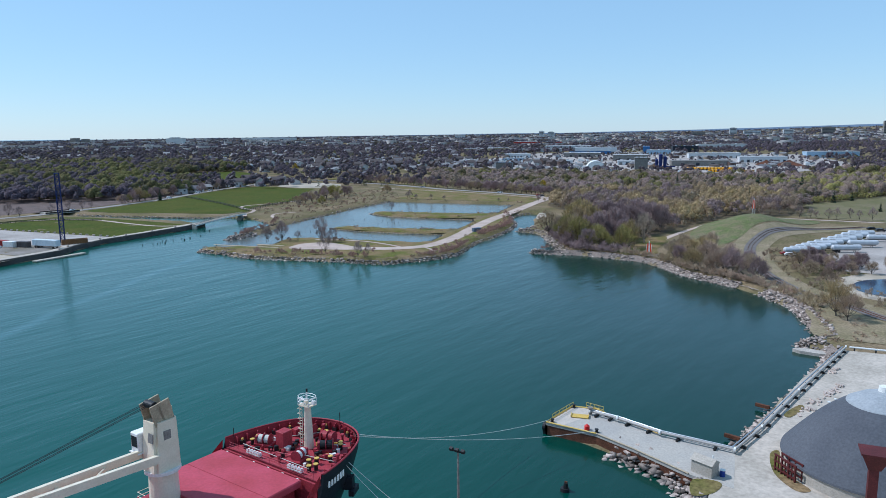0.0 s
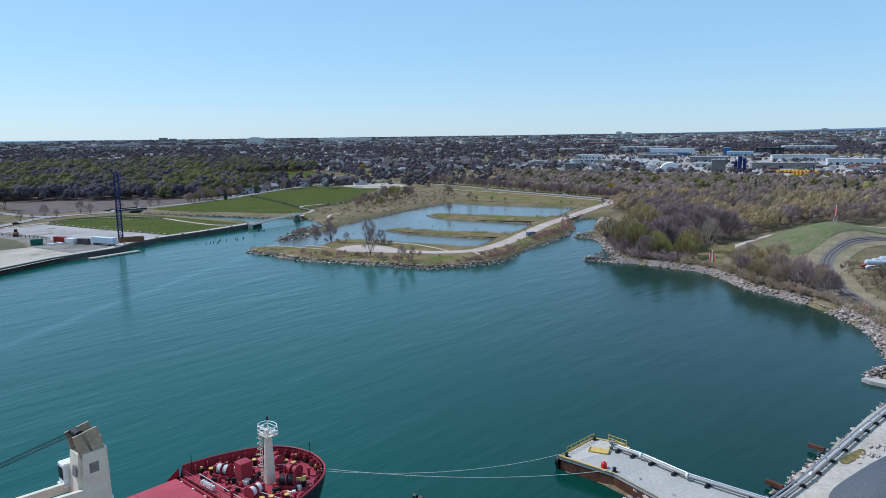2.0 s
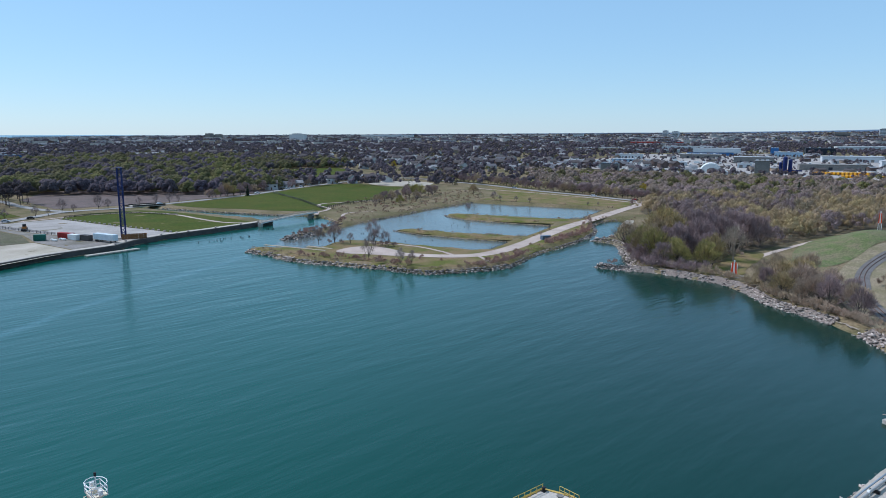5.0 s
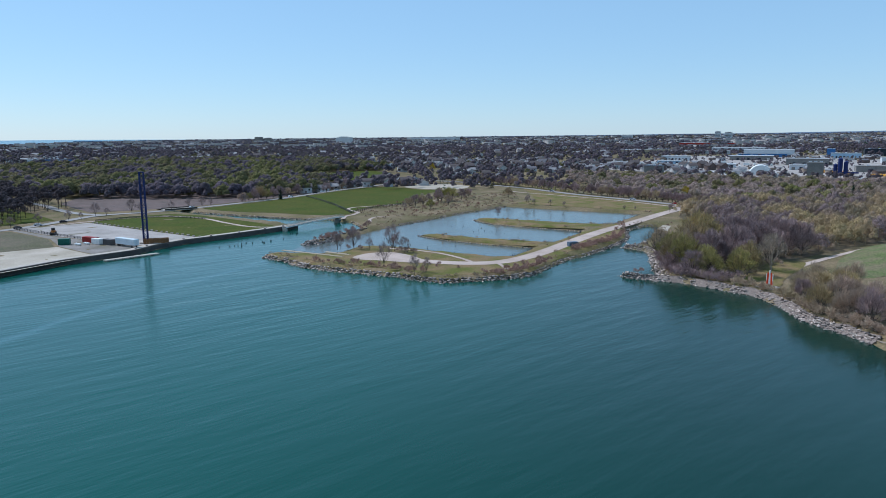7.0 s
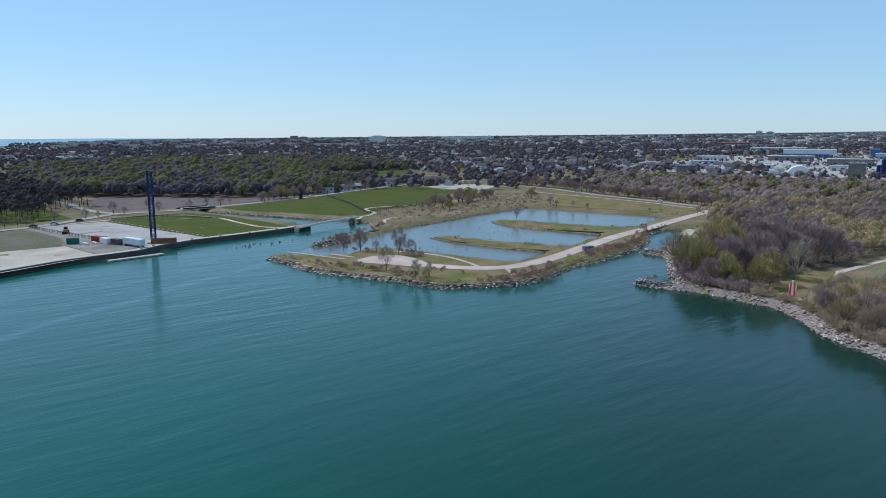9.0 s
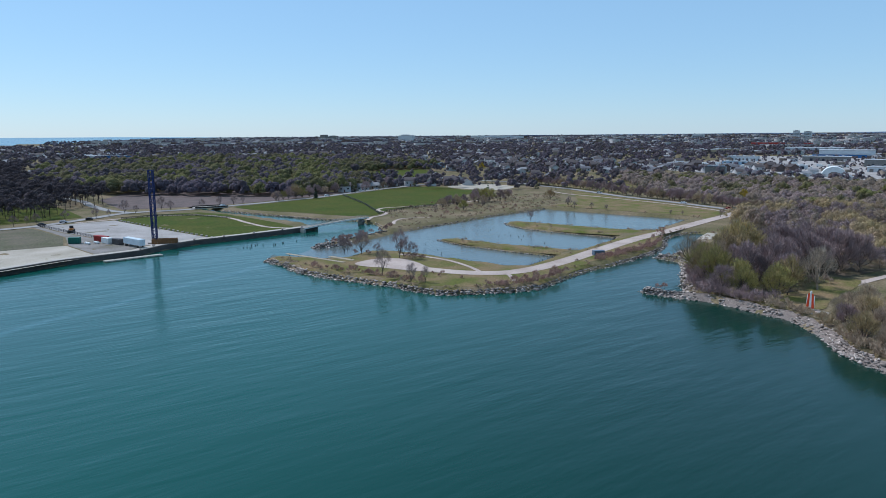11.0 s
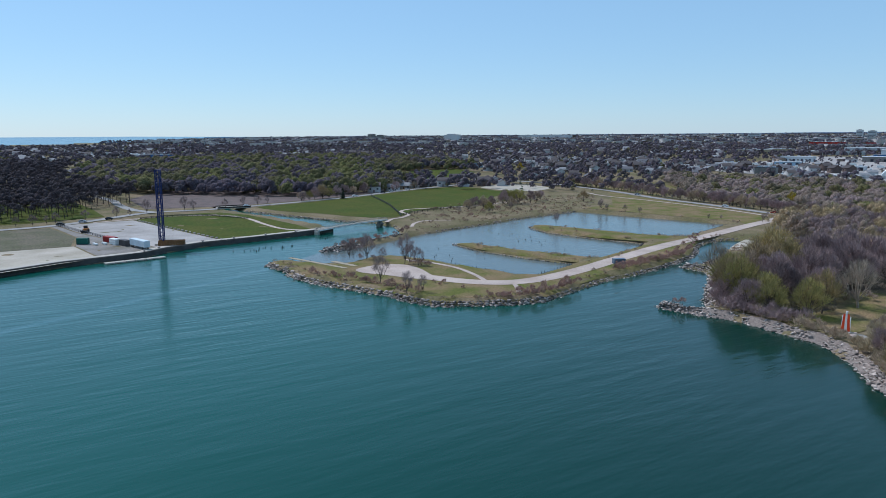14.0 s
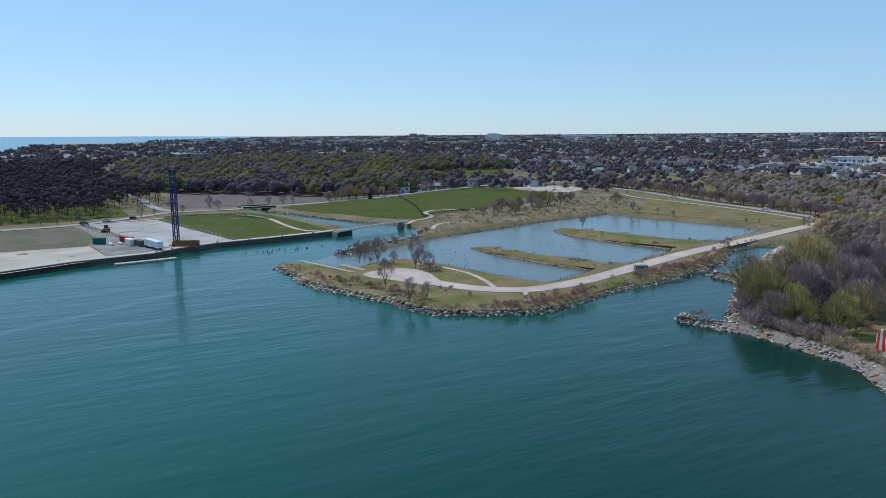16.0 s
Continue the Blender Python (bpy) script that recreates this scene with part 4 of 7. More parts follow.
part("body", rod(rod(bmesh.new(), (0, 0, 0.05), (0, 0, 0.7), 0.45, 0.45, 14), (0, 0, 0.7), (0, 0, 1.0), 0.42, 0.12, 14), M_BRIGHT, drum_)
ramp_ = thing("gangway", "yellow steel gangway plate lying on the pier", "gangway", at=(-50.4, 97.6, PD), turn=18)
part("plate", boxes((0, 0, 0.15, 3.0, 1.6, 0.12)), M_YELLOW, ramp_)
part("lip", boxes((-1.5, 0, 0.25, 0.12, 1.6, 0.3), (1.5, 0, 0.25, 0.12, 1.6, 0.3)), M_YELLOW, ramp_)
for k in range(3):
    ty = thing("tyre_fender", "black rubber tyre fender on the pier corner", "fender", "fenders", (-54.75, 92.6 + 0.2 * k, 1.3 - 0.5 * k), 0)
    bm = bmesh.new()
    bmesh.ops.create_cone(bm, cap_ends=False, segments=16, radius1=0.8, radius2=0.8, depth=0.5, matrix=pose(0, 0, 0, 0, 90, 0))
    bmesh.ops.create_cone(bm, cap_ends=False, segments=16, radius1=0.45, radius2=0.45, depth=0.5, matrix=pose(0, 0, 0, 0, 90, 0))
    bmesh.ops.bridge_loops(bm, edges=[e for e in bm.edges if e.is_boundary and e.verts[0].co.x > 0.2 and e.verts[1].co.x > 0.2])
    bmesh.ops.bridge_loops(bm, edges=[e for e in bm.edges if e.is_boundary and e.verts[0].co.x < -0.2 and e.verts[1].co.x < -0.2])
    part("tyre", bm, M_BLACK, ty)

# cement pipe along pier and shore
line_ = thing("cement_pipeline", "white steel pipeline on low supports along pier and shore", "pipeline")
route = [(-49.2, 99.4), (-44, 98.9), (-36, 96.9), (-24.2, 96.6), (-22.2, 108), (-19.4, 130), (-14.2, 166)]
for off, r, m in ((0.0, 0.22, mat("dull_white_pipe", (0.40, 0.375, 0.35), 0.5, 0.15)), (0.65, 0.13, mat("galvanised_pipe", (0.45, 0.47, 0.5), 0.4, 0.15, 0.5, 4.0, metal=0.7))):
    bm = bmesh.new()
    for a, b in zip(route, route[1:]):
        n_ = Vector((b[1] - a[1], a[0] - b[0])).normalized() * off
        rod(bm, (a[0] - n_.x, a[1] - n_.y, PD + 0.75), (b[0] - n_.x, b[1] - n_.y, PD + 0.75), r, sides=12)
    part("pipe", bm, m, line_)
for x, y in route:
    part("flange", rod(bmesh.new(), (x - 0.15, y, PD + 0.75), (x + 0.15, y, PD + 0.75), 0.42, sides=12), M_WHITE, line_)
for a, b in zip(route, route[1:]):
    n = max(2, int(math.dist(a, b) / 4.5))
    for i in range(n):
        u = (i + 0.5) / n
        x, y = a[0] + (b[0] - a[0]) * u, a[1] + (b[1] - a[1]) * u
        t_ = math.degrees(math.atan2(b[1] - a[1], b[0] - a[0]))
        part("pipe_support", boxes((x, y, PD + 0.2, 0.35, 1.3, 0.42, t_)), M_BLACK, line_)
part("valve", rod(rod(bmesh.new(), (-49.2, 99.4, PD), (-49.2, 99.4, PD + 1.3), 0.3, sides=10), (-49.2, 99.4, PD + 1.3), (-49.2, 99.4, PD + 1.4), 0.5, sides=12), M_CONC_D, line_)
tongue = tagged(part("concrete_tongue", slab(bmesh.new(), [(-25.2, 166.6), (-24.6, 167.8), (-22.5, 168.6), (-18.5, 168.2), (-15.5, 168.2), (-15.5, 166.0), (-19.5, 165.4), (-23.5, 165.6)], -1.5, 0.75), M_PALECONC), "low pale concrete landing in the water", "landing", kind="structure")
yard_line = thing("water_pipe", "white pipe laid across the edge of the yard", "pipeline")
for a, b in (((-13.5, 167.2), (-4, 168.8)), ((-4, 168.8), (24, 173.0))):
    part("pipe", rod(bmesh.new(), (*a, PD + 0.55), (*b, PD + 0.55), 0.22, sides=10), M_WHITE, yard_line)
for k in range(9):
    part("support", boxes((-12.5 + k * 4.2, 167.4 + k * 0.65, PD + 0.1, 0.3, 0.8, 0.6)), M_BLACK, yard_line)
wharf = thing("timber_wharf", "weathered timbers on the rubble bank below the pipeline", "wharf")
for k in range(9):
    y = 104 + k * 6.9
    x = float(np.interp(y, [100, 120, 143, 166], [-25.0, -22.6, -19.4, -15.6]))
    part("timber", boxes((x + 0.4 * (k % 3), y, 1.75, 0.4, 5.2, 0.35, -7 + 5 * (k % 2))), M_CREAM_D if k % 2 else M_TIMBER_SHADE, wharf)
for y in (106.5, 124):
    x = float(np.interp(y, [100, 120, 143, 166], [-26, -24, -21, -18]))
    part("stub_beam", boxes((x - 1.2, y, 0.8, 2.6, 0.5, 0.6, -10)), M_RUST, wharf, "rusty steel stub beam")

# shed, storage dome, conveyor steel
shed = thing("utility_shed", "small pale grey metal shed with a gabled roof", "shed", at=(-26.6, 87.6, PD), turn=-18)
part("wall", boxes((0, 0, 1.0, 3.3, 1.9, 2.0)), M_CONC, shed)
bm = bmesh.new()
rv = [bm.verts.new(c) for c in ((-1.8, -1.15, 1.95), (1.8, -1.15, 1.95), (1.8, 0, 2.7), (-1.8, 0, 2.7), (1.8, 1.15, 1.95), (-1.8, 1.15, 1.95))]
for q in ((0, 1, 2, 3), (3, 2, 4, 5), (1, 4, 2), (0, 3, 5)):
    bm.faces.new([rv[i] for i in q])
part("roof", bm, M_CONC, shed)
part("vent_pipe", rod(bmesh.new(), (1.0, 0.3, 2.3), (1.0, 0.3, 3.1), 0.1, sides=8), M_WHITE, shed)
tank_ = thing("chemical_drum", "blue plastic drum beside the shed", "drum", at=(-24.2, 88.0, PD))
part("body", rod(bmesh.new(), (0, 0, 0), (0, 0, 0.95), 0.4, sides=14), mat("blue_plastic", (0.02, 0.05, 0.25), 0.4, 0.1), tank_)
part("lid", rod(bmesh.new(), (0, 0, 0.95), (0, 0, 1.0), 0.42, sides=14), M_WHITE, tank_)

dome = thing("storage_dome", "large grey-roofed cement storage dome with a concrete wall", "storage dome", at=(-5.3, 101.6, PD))


def spun(bm, rows, n=64):
    rings = [[bm.verts.new((r * math.cos(2 * math.pi * i / n), r * math.sin(2 * math.pi * i / n), z)) for i in range(n)] for r, z in rows]
    for a, b in zip(rings, rings[1:]):
        for i in range(n):
            j = (i + 1) % n
            bm.faces.new((a[i], a[j], b[j], b[i]))
    return bm


part("wall", spun(bmesh.new(), [(12.9, -1.0), (12.9, 2.0), (12.5, 2.0)]), M_CONC, dome, "stained concrete ring wall")
prof = [(13.15, 1.75), (13.1, 2.05)] + [(13.1 - 8.3 * u, 2.05 + 7.9 * u + 1.0 * math.sin(math.pi * u * 0.8)) for u in np.linspace(0.02, 1.0, 12)]
part("roof", spun(bmesh.new(), prof), mat("slate_membrane", (0.075, 0.08, 0.095), 0.85, 0.15, 0.15, 3.0, tint=(0.095, 0.10, 0.115)), dome, "dark slate-grey membrane roof")
r0_, z0_ = prof[-1]
part("cap", spun(bmesh.new(), [(r0_ + 0.06, z0_ - 0.05), (r0_, z0_ + 0.08), (3.0, z0_ + 1.15), (1.3, z0_ + 1.8), (0.01, z0_ + 2.0)]), mat("pale_membrane", (0.33, 0.35, 0.37), 0.8, 0.12, 0.4, 3.0), dome, "pale grey patched cap")
part("hatch", rod(bmesh.new(), (0, 0, z0_ + 1.6), (0, 0, z0_ + 2.6), 0.9, 0.8, 16), M_WHITE, dome)
for a, z in ((150, 7.7), (166, 7.7)):
    part("patch", boxes((7.3 * math.cos(radians(a)), 7.3 * math.sin(radians(a)), z + 1.05, 0.5, 0.25, 0.15, a)), M_WHITE, dome)
M_MAROON = mat("maroon_steel", (0.10, 0.018, 0.018), 0.6, 0.25, 0.6, 5.0)
fr = thing("steel_frame", "dark maroon steel conveyor frame against the dome wall", "frame", at=(-16.2, 93.3, PD), turn=-42)
for k in range(4):
    for y in (-0.6, 0.6):
        part("post", boxes((-2.0 + k * 1.35, y, 1.2, 0.22, 0.22, 2.5)), M_MAROON, fr)
for z in (0.5, 1.5, 2.45):
    part("beam", boxes((0, -0.6, z, 4.4, 0.2, 0.22), (0, 0.6, z, 4.4, 0.2, 0.22)), M_MAROON, fr)
for k in range(3):
    part("brace", boxes((-1.35 + k * 1.35, -0.6, 1.3, 0.14, 0.14, 2.4, 0, 0)), M_MAROON, fr)
hop = thing("conveyor_tower", "dark maroon steel hopper on a conveyor tower", "conveyor", at=(-5.6, 84.8, PD), turn=10)
part("leg", boxes((0, 0, 4.0, 1.1, 1.1, 8.0)), M_MAROON, hop)
bm = bmesh.new()
bmesh.ops.create_cone(bm, cap_ends=True, segments=4, radius1=1.0, radius2=2.3, depth=2.2, matrix=pose(0, 0, 8.6, 0, 0, 45))
part("hopper", bm, M_MAROON, hop)
part("rim", boxes((0, 0, 9.75, 3.4, 3.4, 0.2)), M_MAROON, hop)
for k, (x, y) in enumerate(((-17.2, 122), (-16.2, 127), (-14.8, 133), (-13.4, 138), (-15.5, 148))):
    deb = thing("rubble_heap", "heap of broken grey concrete and timber scrap", "rubble", "rubble heaps", (x, y, PD - 0.35), 70)
    for j in range(9):
        part("chunk", boxes((RNG0.normal() * 1.6, RNG0.normal() * 0.5, 0.3 + 0.2 * RNG0.random(), RNG0.uniform(0.4, 1.8), RNG0.uniform(0.2, 0.5), RNG0.uniform(0.2, 0.5), RNG0.uniform(0, 90), RNG0.uniform(-15, 15))), M_PALEROCK, deb)
# dock lamp, buoy
lampp = thing("dock_lamp", "tall steel dock lamp mast with floodlights", "street lamp", at=(-46.2, 55.5 - 4.9, 2.0))
part("pole", rod(bmesh.new(), (0, 0, 0), (0, 0, 13.4), 0.22, 0.12, 10), M_CONC_D, lampp)
part("cross_arm", boxes((0, 0, 13.4, 1.8, 0.15, 0.15)), M_BLACK, lampp)
for sx in (-0.8, 0.0, 0.8):
    part("floodlight", boxes((sx, -0.2, 13.65, 0.45, 0.35, 0.4, 0, 25)), M_BLACK, lampp)
buoy = thing("mooring_buoy", "dark floating mooring buoy in the basin", "buoy", at=(-43.5, 75.6, 0))
part("float", rod(rod(bmesh.new(), (0, 0, -0.4), (0, 0, 0.5), 0.75, 0.65, 14), (0.1, 0, 0.5), (0.15, 0, 1.3), 0.4, 0.3, 10), M_BLACK, buoy)
part("ring", boxes((0.15, 0, 1.4, 0.4, 0.15, 0.3)), M_RUST, buoy)

# dock behind the ship, and the west quay
tagged(part("dock", boxes((-34, -70, 1.05, 40, 241, 2.1)), M_CONC), "concrete dock apron beside the ship", "quay", kind="structure")


def wall_along(name, line, depth, z0, z1, material, label):
    """A thick wall whose face follows a line, the body to its left."""
    c = np.array(line, float)
    t = np.gradient(c, axis=0)
    t /= np.linalg.norm(t, axis=1)[:, None]
    back = c + np.stack([-t[:, 1], t[:, 0]], 1) * depth
    k = len(c)
    v = np.vstack([np.column_stack([p, np.full(k, z)]) for p, z in ((c, z0), (c, z1), (back, z1), (back, z0))])
    f = [[a * k + i, a * k + i + 1, b * k + i + 1, b * k + i] for a, b in ((0, 1), (1, 2), (2, 3)) for i in range(k - 1)]
    return tagged(part(name, raw(name, v, f), material), label, "quay", kind="structure")


QL = np.array([(-290, 50)] + QUAY, float)
wall_along("quay_wall", QL, 1.2, -2.5, 2.3, mat("wet_quay", (0.07, 0.062, 0.055), 0.85, 0.3), "dark stained concrete quay wall")
wall_along("quay_apron", QL + (-1.0, 0.0), 5.5, -0.5, 2.05, M_CONC, "worn concrete quay apron")
for k, (x, y) in enumerate(smooth(QUAY[3:], 8)[1::5]):
    rk = thing("quay_boulder", "pale boulder lining the quay edge", "boulder", "boulders on the quay", (x - 3.5, y, 2.05), k * 37)
    bm = bmesh.new()
    bmesh.ops.create_icosphere(bm, subdivisions=1, radius=0.7)
    for v in bm.verts:
        v.co *= RNG0.uniform(0.7, 1.2)
        v.co.z = max(v.co.z * 0.7 + 0.4, 0)
    part("stone", bm, M_ROCK, rk)

for edge_ in ([(-204, 286), (-198, 263.5), (-200, 257.6), (-213, 254.6), (-227, 250.6), (-249, 245.6), (-262, 240.6)], [(-228, 353.5), (-218, 338), (-210.5, 306)], [(-249, 449), (-240, 420), (-229.5, 385)]):
    wall_along("timber_edging", edge_, 1.0, -0.6, 0.75, M_TIMBER_SHADE, "dark timber edging along the pond bank")

# lattice tower
M_BLUE = mat("blue_steel_paint", (0.013, 0.025, 0.12), 0.5, 0.2, 0.5, 4.0)
tower = thing("lattice_tower", "tall dark blue steel lattice tower on the quay", "tower", at=(-343.5, 164.5, 2.0), turn=58)
TH, TW = 33.8, 0.95
for sx in (-1, 1):
    for sy in (-1, 1):
        part("corner_post", rod(bmesh.new(), (sx * TW, sy * TW, 0), (sx * TW, sy * TW, TH), 0.24, sides=6), M_BLUE, tower)
for k in range(12):
    z, dz = k * TH / 12, TH / 12
    for (ax_, ay_), (bx_, by_) in (((-1, -1), (1, -1)), ((1, -1), (1, 1)), ((1, 1), (-1, 1)), ((-1, 1), (-1, -1))):
        s = k % 2
        a, b = ((ax_ * TW, ay_ * TW, z + dz * s), (bx_ * TW, by_ * TW, z + dz * (1 - s)))
        part("diagonal", rod(bmesh.new(), a, b, 0.13, sides=5), M_BLUE, tower)
        part("girt", rod(bmesh.new(), (ax_ * TW, ay_ * TW, z + dz), (bx_ * TW, by_ * TW, z + dz), 0.11, sides=5), M_BLUE, tower)
part("head_plate", boxes((0, 0, TH, 2.4, 2.4, 0.3)), M_BLUE, tower)
part("foundation", boxes((0, 0, 0.2, 5, 5, 0.6)), M_CONC, tower)
M_BOARD = mat("rusty_board", (0.22, 0.11, 0.045), 0.8, 0.25)
hoard = thing("timber_hoarding", "rust-brown timber hoarding round the tower foot", "hoarding", at=(-337.5, 167.0, 2.0), turn=66)
for k in range(9):
    for y in (0, 3.6):
        part("panel", boxes((-4.8 + k * 1.2, y, 1.1, 1.12, 0.2, 2.2)), M_BOARD, hoard)
for x in (-5.5, 5.5):
    part("end_panel", boxes((x, 1.8, 1.1, 0.2, 3.6, 2.2)), M_BOARD, hoard)


def container(x, y, turn, l, w, h, material, label, name="shipping_container", wheels=False):
    c = thing(name, label, "trailer" if wheels else "container", "containers on the yard", (x, y, ground_at(x, y) + 0.05), turn)
    z0 = 1.1 if wheels else 0.12
    b = part("body", boxes((0, 0, z0 + h / 2, l, w, h, 0, 0, 0.05)), material, c)
    for k in range(int(l / 0.9)):
        for s in (-1, 1):
            part("rib", boxes((-l / 2 + 0.45 + k * 0.9, s * (w / 2 + 0.03), z0 + h / 2, 0.3, 0.08, h * 0.9)), material, b)
    part("end_door", boxes((l / 2 + 0.03, -w / 4, z0 + h / 2, 0.06, w * 0.46, h * 0.92), (l / 2 + 0.03, w / 4, z0 + h / 2, 0.06, w * 0.46, h * 0.92)), material, c)
    if wheels:
        for sx in (-0.38, -0.28, 0.36):
            for s in (-1, 1):
                part("wheel", rod(bmesh.new(), (sx * l, s * (w / 2 - 0.3), 0.52), (sx * l, s * (w / 2), 0.52), 0.52, sides=12), M_BLACK, c)
        part("chassis", boxes((0, 0, 0.9, l * 0.9, 1.0, 0.3)), M_BLACK, c)
    else:
        part("skid", boxes((0, -w / 3, 0.06, l, 0.2, 0.12), (0, w / 3, 0.06, l, 0.2, 0.12)), M_BLACK, c)
    return c


container(-338.5, 154.0, 14, 14.5, 2.6, 2.8, mat("pale_blue_white", (0.62, 0.68, 0.72), 0.5, 0.1), "long white trailer parked beside the tower", "box_trailer", True)
container(-350.5, 149.8, 16, 6.1, 2.5, 2.6, mat("dark_grey_paint", (0.09, 0.08, 0.08), 0.6, 0.2), "dark grey shipping container on the yard")
container(-357, 146.6, 15, 6.1, 2.5, 2.6, M_WHITE, "white shipping container on the yard")
container(-365.5, 146.0, 20, 9.0, 2.5, 2.6, mat("red_container", (0.33, 0.03, 0.025), 0.6, 0.2), "red shipping container on the yard")
container(-366, 134.5, 60, 5.0, 2.4, 2.8, mat("green_container", (0.02, 0.12, 0.09), 0.6, 0.2), "dark green site container on the yard")
container(-192.5, 299.8, 68, 4.6, 2.3, 1.9, mat("blue_grey_steel", (0.10, 0.14, 0.19), 0.5, 0.2), "small blue-grey steel container beside the pond road")
for k in range(6):
    bag = thing("bulk_bag", "white bulk bag on the yard ground", "bag", "bulk bags", (-362 + (k % 3) * 1.6, 138.5 + (k // 3) * 3 + k * 0.3, 1.85), k * 20)
    bm = boxes((0, 0, 0.45, 1.2, 1.2, 0.9, 0, 0, 0.2))
    part("sack", bm, M_WHITE, bag)
loader = thing("wheel_loader", "orange and black wheel loader parked on the gravel lot", "loader", at=(-410, 141, 1.9), turn=-20)
part("body", boxes((0, 0, 1.5, 4.2, 2.0, 1.3, 0, 0, 0.15)), mat("machine_orange", (0.45, 0.16, 0.03), 0.5, 0.2), loader)
part("cab", boxes((-0.2, 0, 2.7, 1.6, 1.7, 1.5, 0, 0, 0.1)), M_BLACK, loader)
part("bucket", boxes((3.4, 0, 0.7, 1.2, 2.8, 1.1, 0, 0, 0.1)), M_BLACK, loader)
part("arm", boxes((2.4, -0.6, 1.2, 2.0, 0.2, 0.3), (2.4, 0.6, 1.2, 2.0, 0.2, 0.3)), M_BLACK, loader)
for sx in (-1.4, 1.4):
    for s in (-1, 1):
        part("wheel", rod(bmesh.new(), (sx, s * 0.85, 0.8), (sx, s * 1.35, 0.8), 0.8, sides=14), M_BLACK, loader)
barge = thing("floating_dock", "low grey floating dock along the quay", "dock", at=(-316.0, 148.0, 0), turn=97)
for k in range(6):
    part("deck_section", boxes((-10 + k * 4, 0, 0.35, 3.8, 3.0, 0.5)), M_CONC, barge)
    part("pontoon", boxes((-10 + k * 4, 0, -0.05, 3.2, 2.6, 0.5)), M_BLACK, barge)

# foot bridge
bridge = thing("foot_bridge", "pale arched steel foot bridge over the creek mouth", "bridge", at=(-345.5, 241, 0), turn=math.degrees(math.atan2(289 - 241, -358 + 345.5)))
L = math.hypot(48, 12.5)


def arch(x):
    return 2.3 + 1.5 * math.sin(math.pi * min(max(x / L, 0), 1) * 0.6)


n = 14
for k in range(n):
    a, b = L * k / n, L * (k + 1) / n
    za, zb = arch(a), arch(b)
    ang = -math.degrees(math.atan2(zb - za, b - a))
    m = pose((a + b) / 2, 0, (za + zb) / 2, 0, ang, 0) @ Matrix.Diagonal((L / n * 1.03, 2.6, 0.3, 1))
    bm = bmesh.new()
    bmesh.ops.create_cube(bm, size=1, matrix=m)
    part("deck_panel", bm, M_CONC, bridge)
    for s in (-1.25, 1.25):
        part("baluster", rod(bmesh.new(), (a, s, za), (a, s, za + 1.2), 0.06, sides=5), M_CONC, bridge)
        for z in (0.35, 0.8, 1.2):
            part("handrail", rod(bmesh.new(), (a, s, za + z), (b, s, zb + z), 0.06, sides=5), M_CONC, bridge)
        part("girder", rod(bmesh.new(), (a, s, za - 0.35), (b, s, zb - 0.35), 0.3, sides=4), M_WHITE, bridge)
part("abutment", boxes((L - 5.0, 0, 1.2, 2.0, 3.0, 3.6, 0, 35)), M_CONC_D, bridge, "dark stained abutment")
part("abutment", boxes((0.3, 0, 0.6, 1.4, 2.6, 2.4, 0, 0)), M_PALECONC, bridge)

# road bridge over the creek
rb = thing("road_bridge", "low concrete road bridge over the creek", "bridge", at=(-490, 242, 0), turn=82)
part("deck", boxes((0, 0, 2.3, 22, 10.5, 0.7)), M_CONC, rb)
# concrete parapets and abutments, coloured near black for the shade on the bridge side
part("parapet", boxes((0, -5.2, 2.9, 22, 0.3, 0.9), (0, 5.2, 2.9, 22, 0.3, 0.9)), M_TIMBER_SHADE, rb)
part("abutment", boxes((-9, 0, 0.5, 3, 10, 3.0), (9, 0, 0.5, 3, 10, 3.0)), M_TIMBER_SHADE, rb)

# range markers
M_ORANGE = mat("orange_daymark", (0.75, 0.10, 0.03), 0.5, 0.1, 0.8, 4.0)


def daymark(x, y, z, h, w, label, foot):
    e = thing("range_marker", label, "beacon", "harbour range markers", (x, y, z), -5)
    for s in (-1, 1):
        part("leg", boxes((s * w * 0.55, 0, h * 0.5, 0.18, 0.18, h, 0, 0)), M_WHITE, e)
    for k in range(3):
        bm = bmesh.new()
        t0, t1 = 0.62, 0.40
        for j, (x0, x1) in enumerate(((-1, -0.33), (-0.33, 0.33), (0.33, 1))):
            if j == k:
                v = [bm.verts.new(c) for c in ((x0 * w * t0, -0.12, foot), (x1 * w * t0, -0.12, foot), (x1 * w * t1, -0.12, foot + h), (x0 * w * t1, -0.12, foot + h))]
                bm.faces.new(v)
                bmesh.ops.solidify(bm, geom=bm.faces[:], thickness=0.12)
        part("daymark_stripe", bm, M_WHITE if k == 1 else M_ORANGE, e)
    part("lantern", rod(bmesh.new(), (0, 0, foot + h), (0, 0, foot + h + 0.7), 0.25, sides=8), M_WHITE, e)
    part("ladder", boxes(*[(0, 0.2, 0.4 + 0.5 * i, 0.5, 0.06, 0.06) for i in range(int((foot + h) / 0.5))]), M_WHITE, e)
    part("base", boxes((0, 0, 0.1, w * 1.6, 2.0, 0.4)), M_CONC, e)
    return e


daymark(-93.8, 274.6, 1.8, 4.3, 1.9, "orange and white harbour range marker on the shore", 0.5)
daymark(-78.0, 412.0, ground_at(-78, 412), 5.0, 1.3, "orange and white range marker on a tall frame", 5.0)
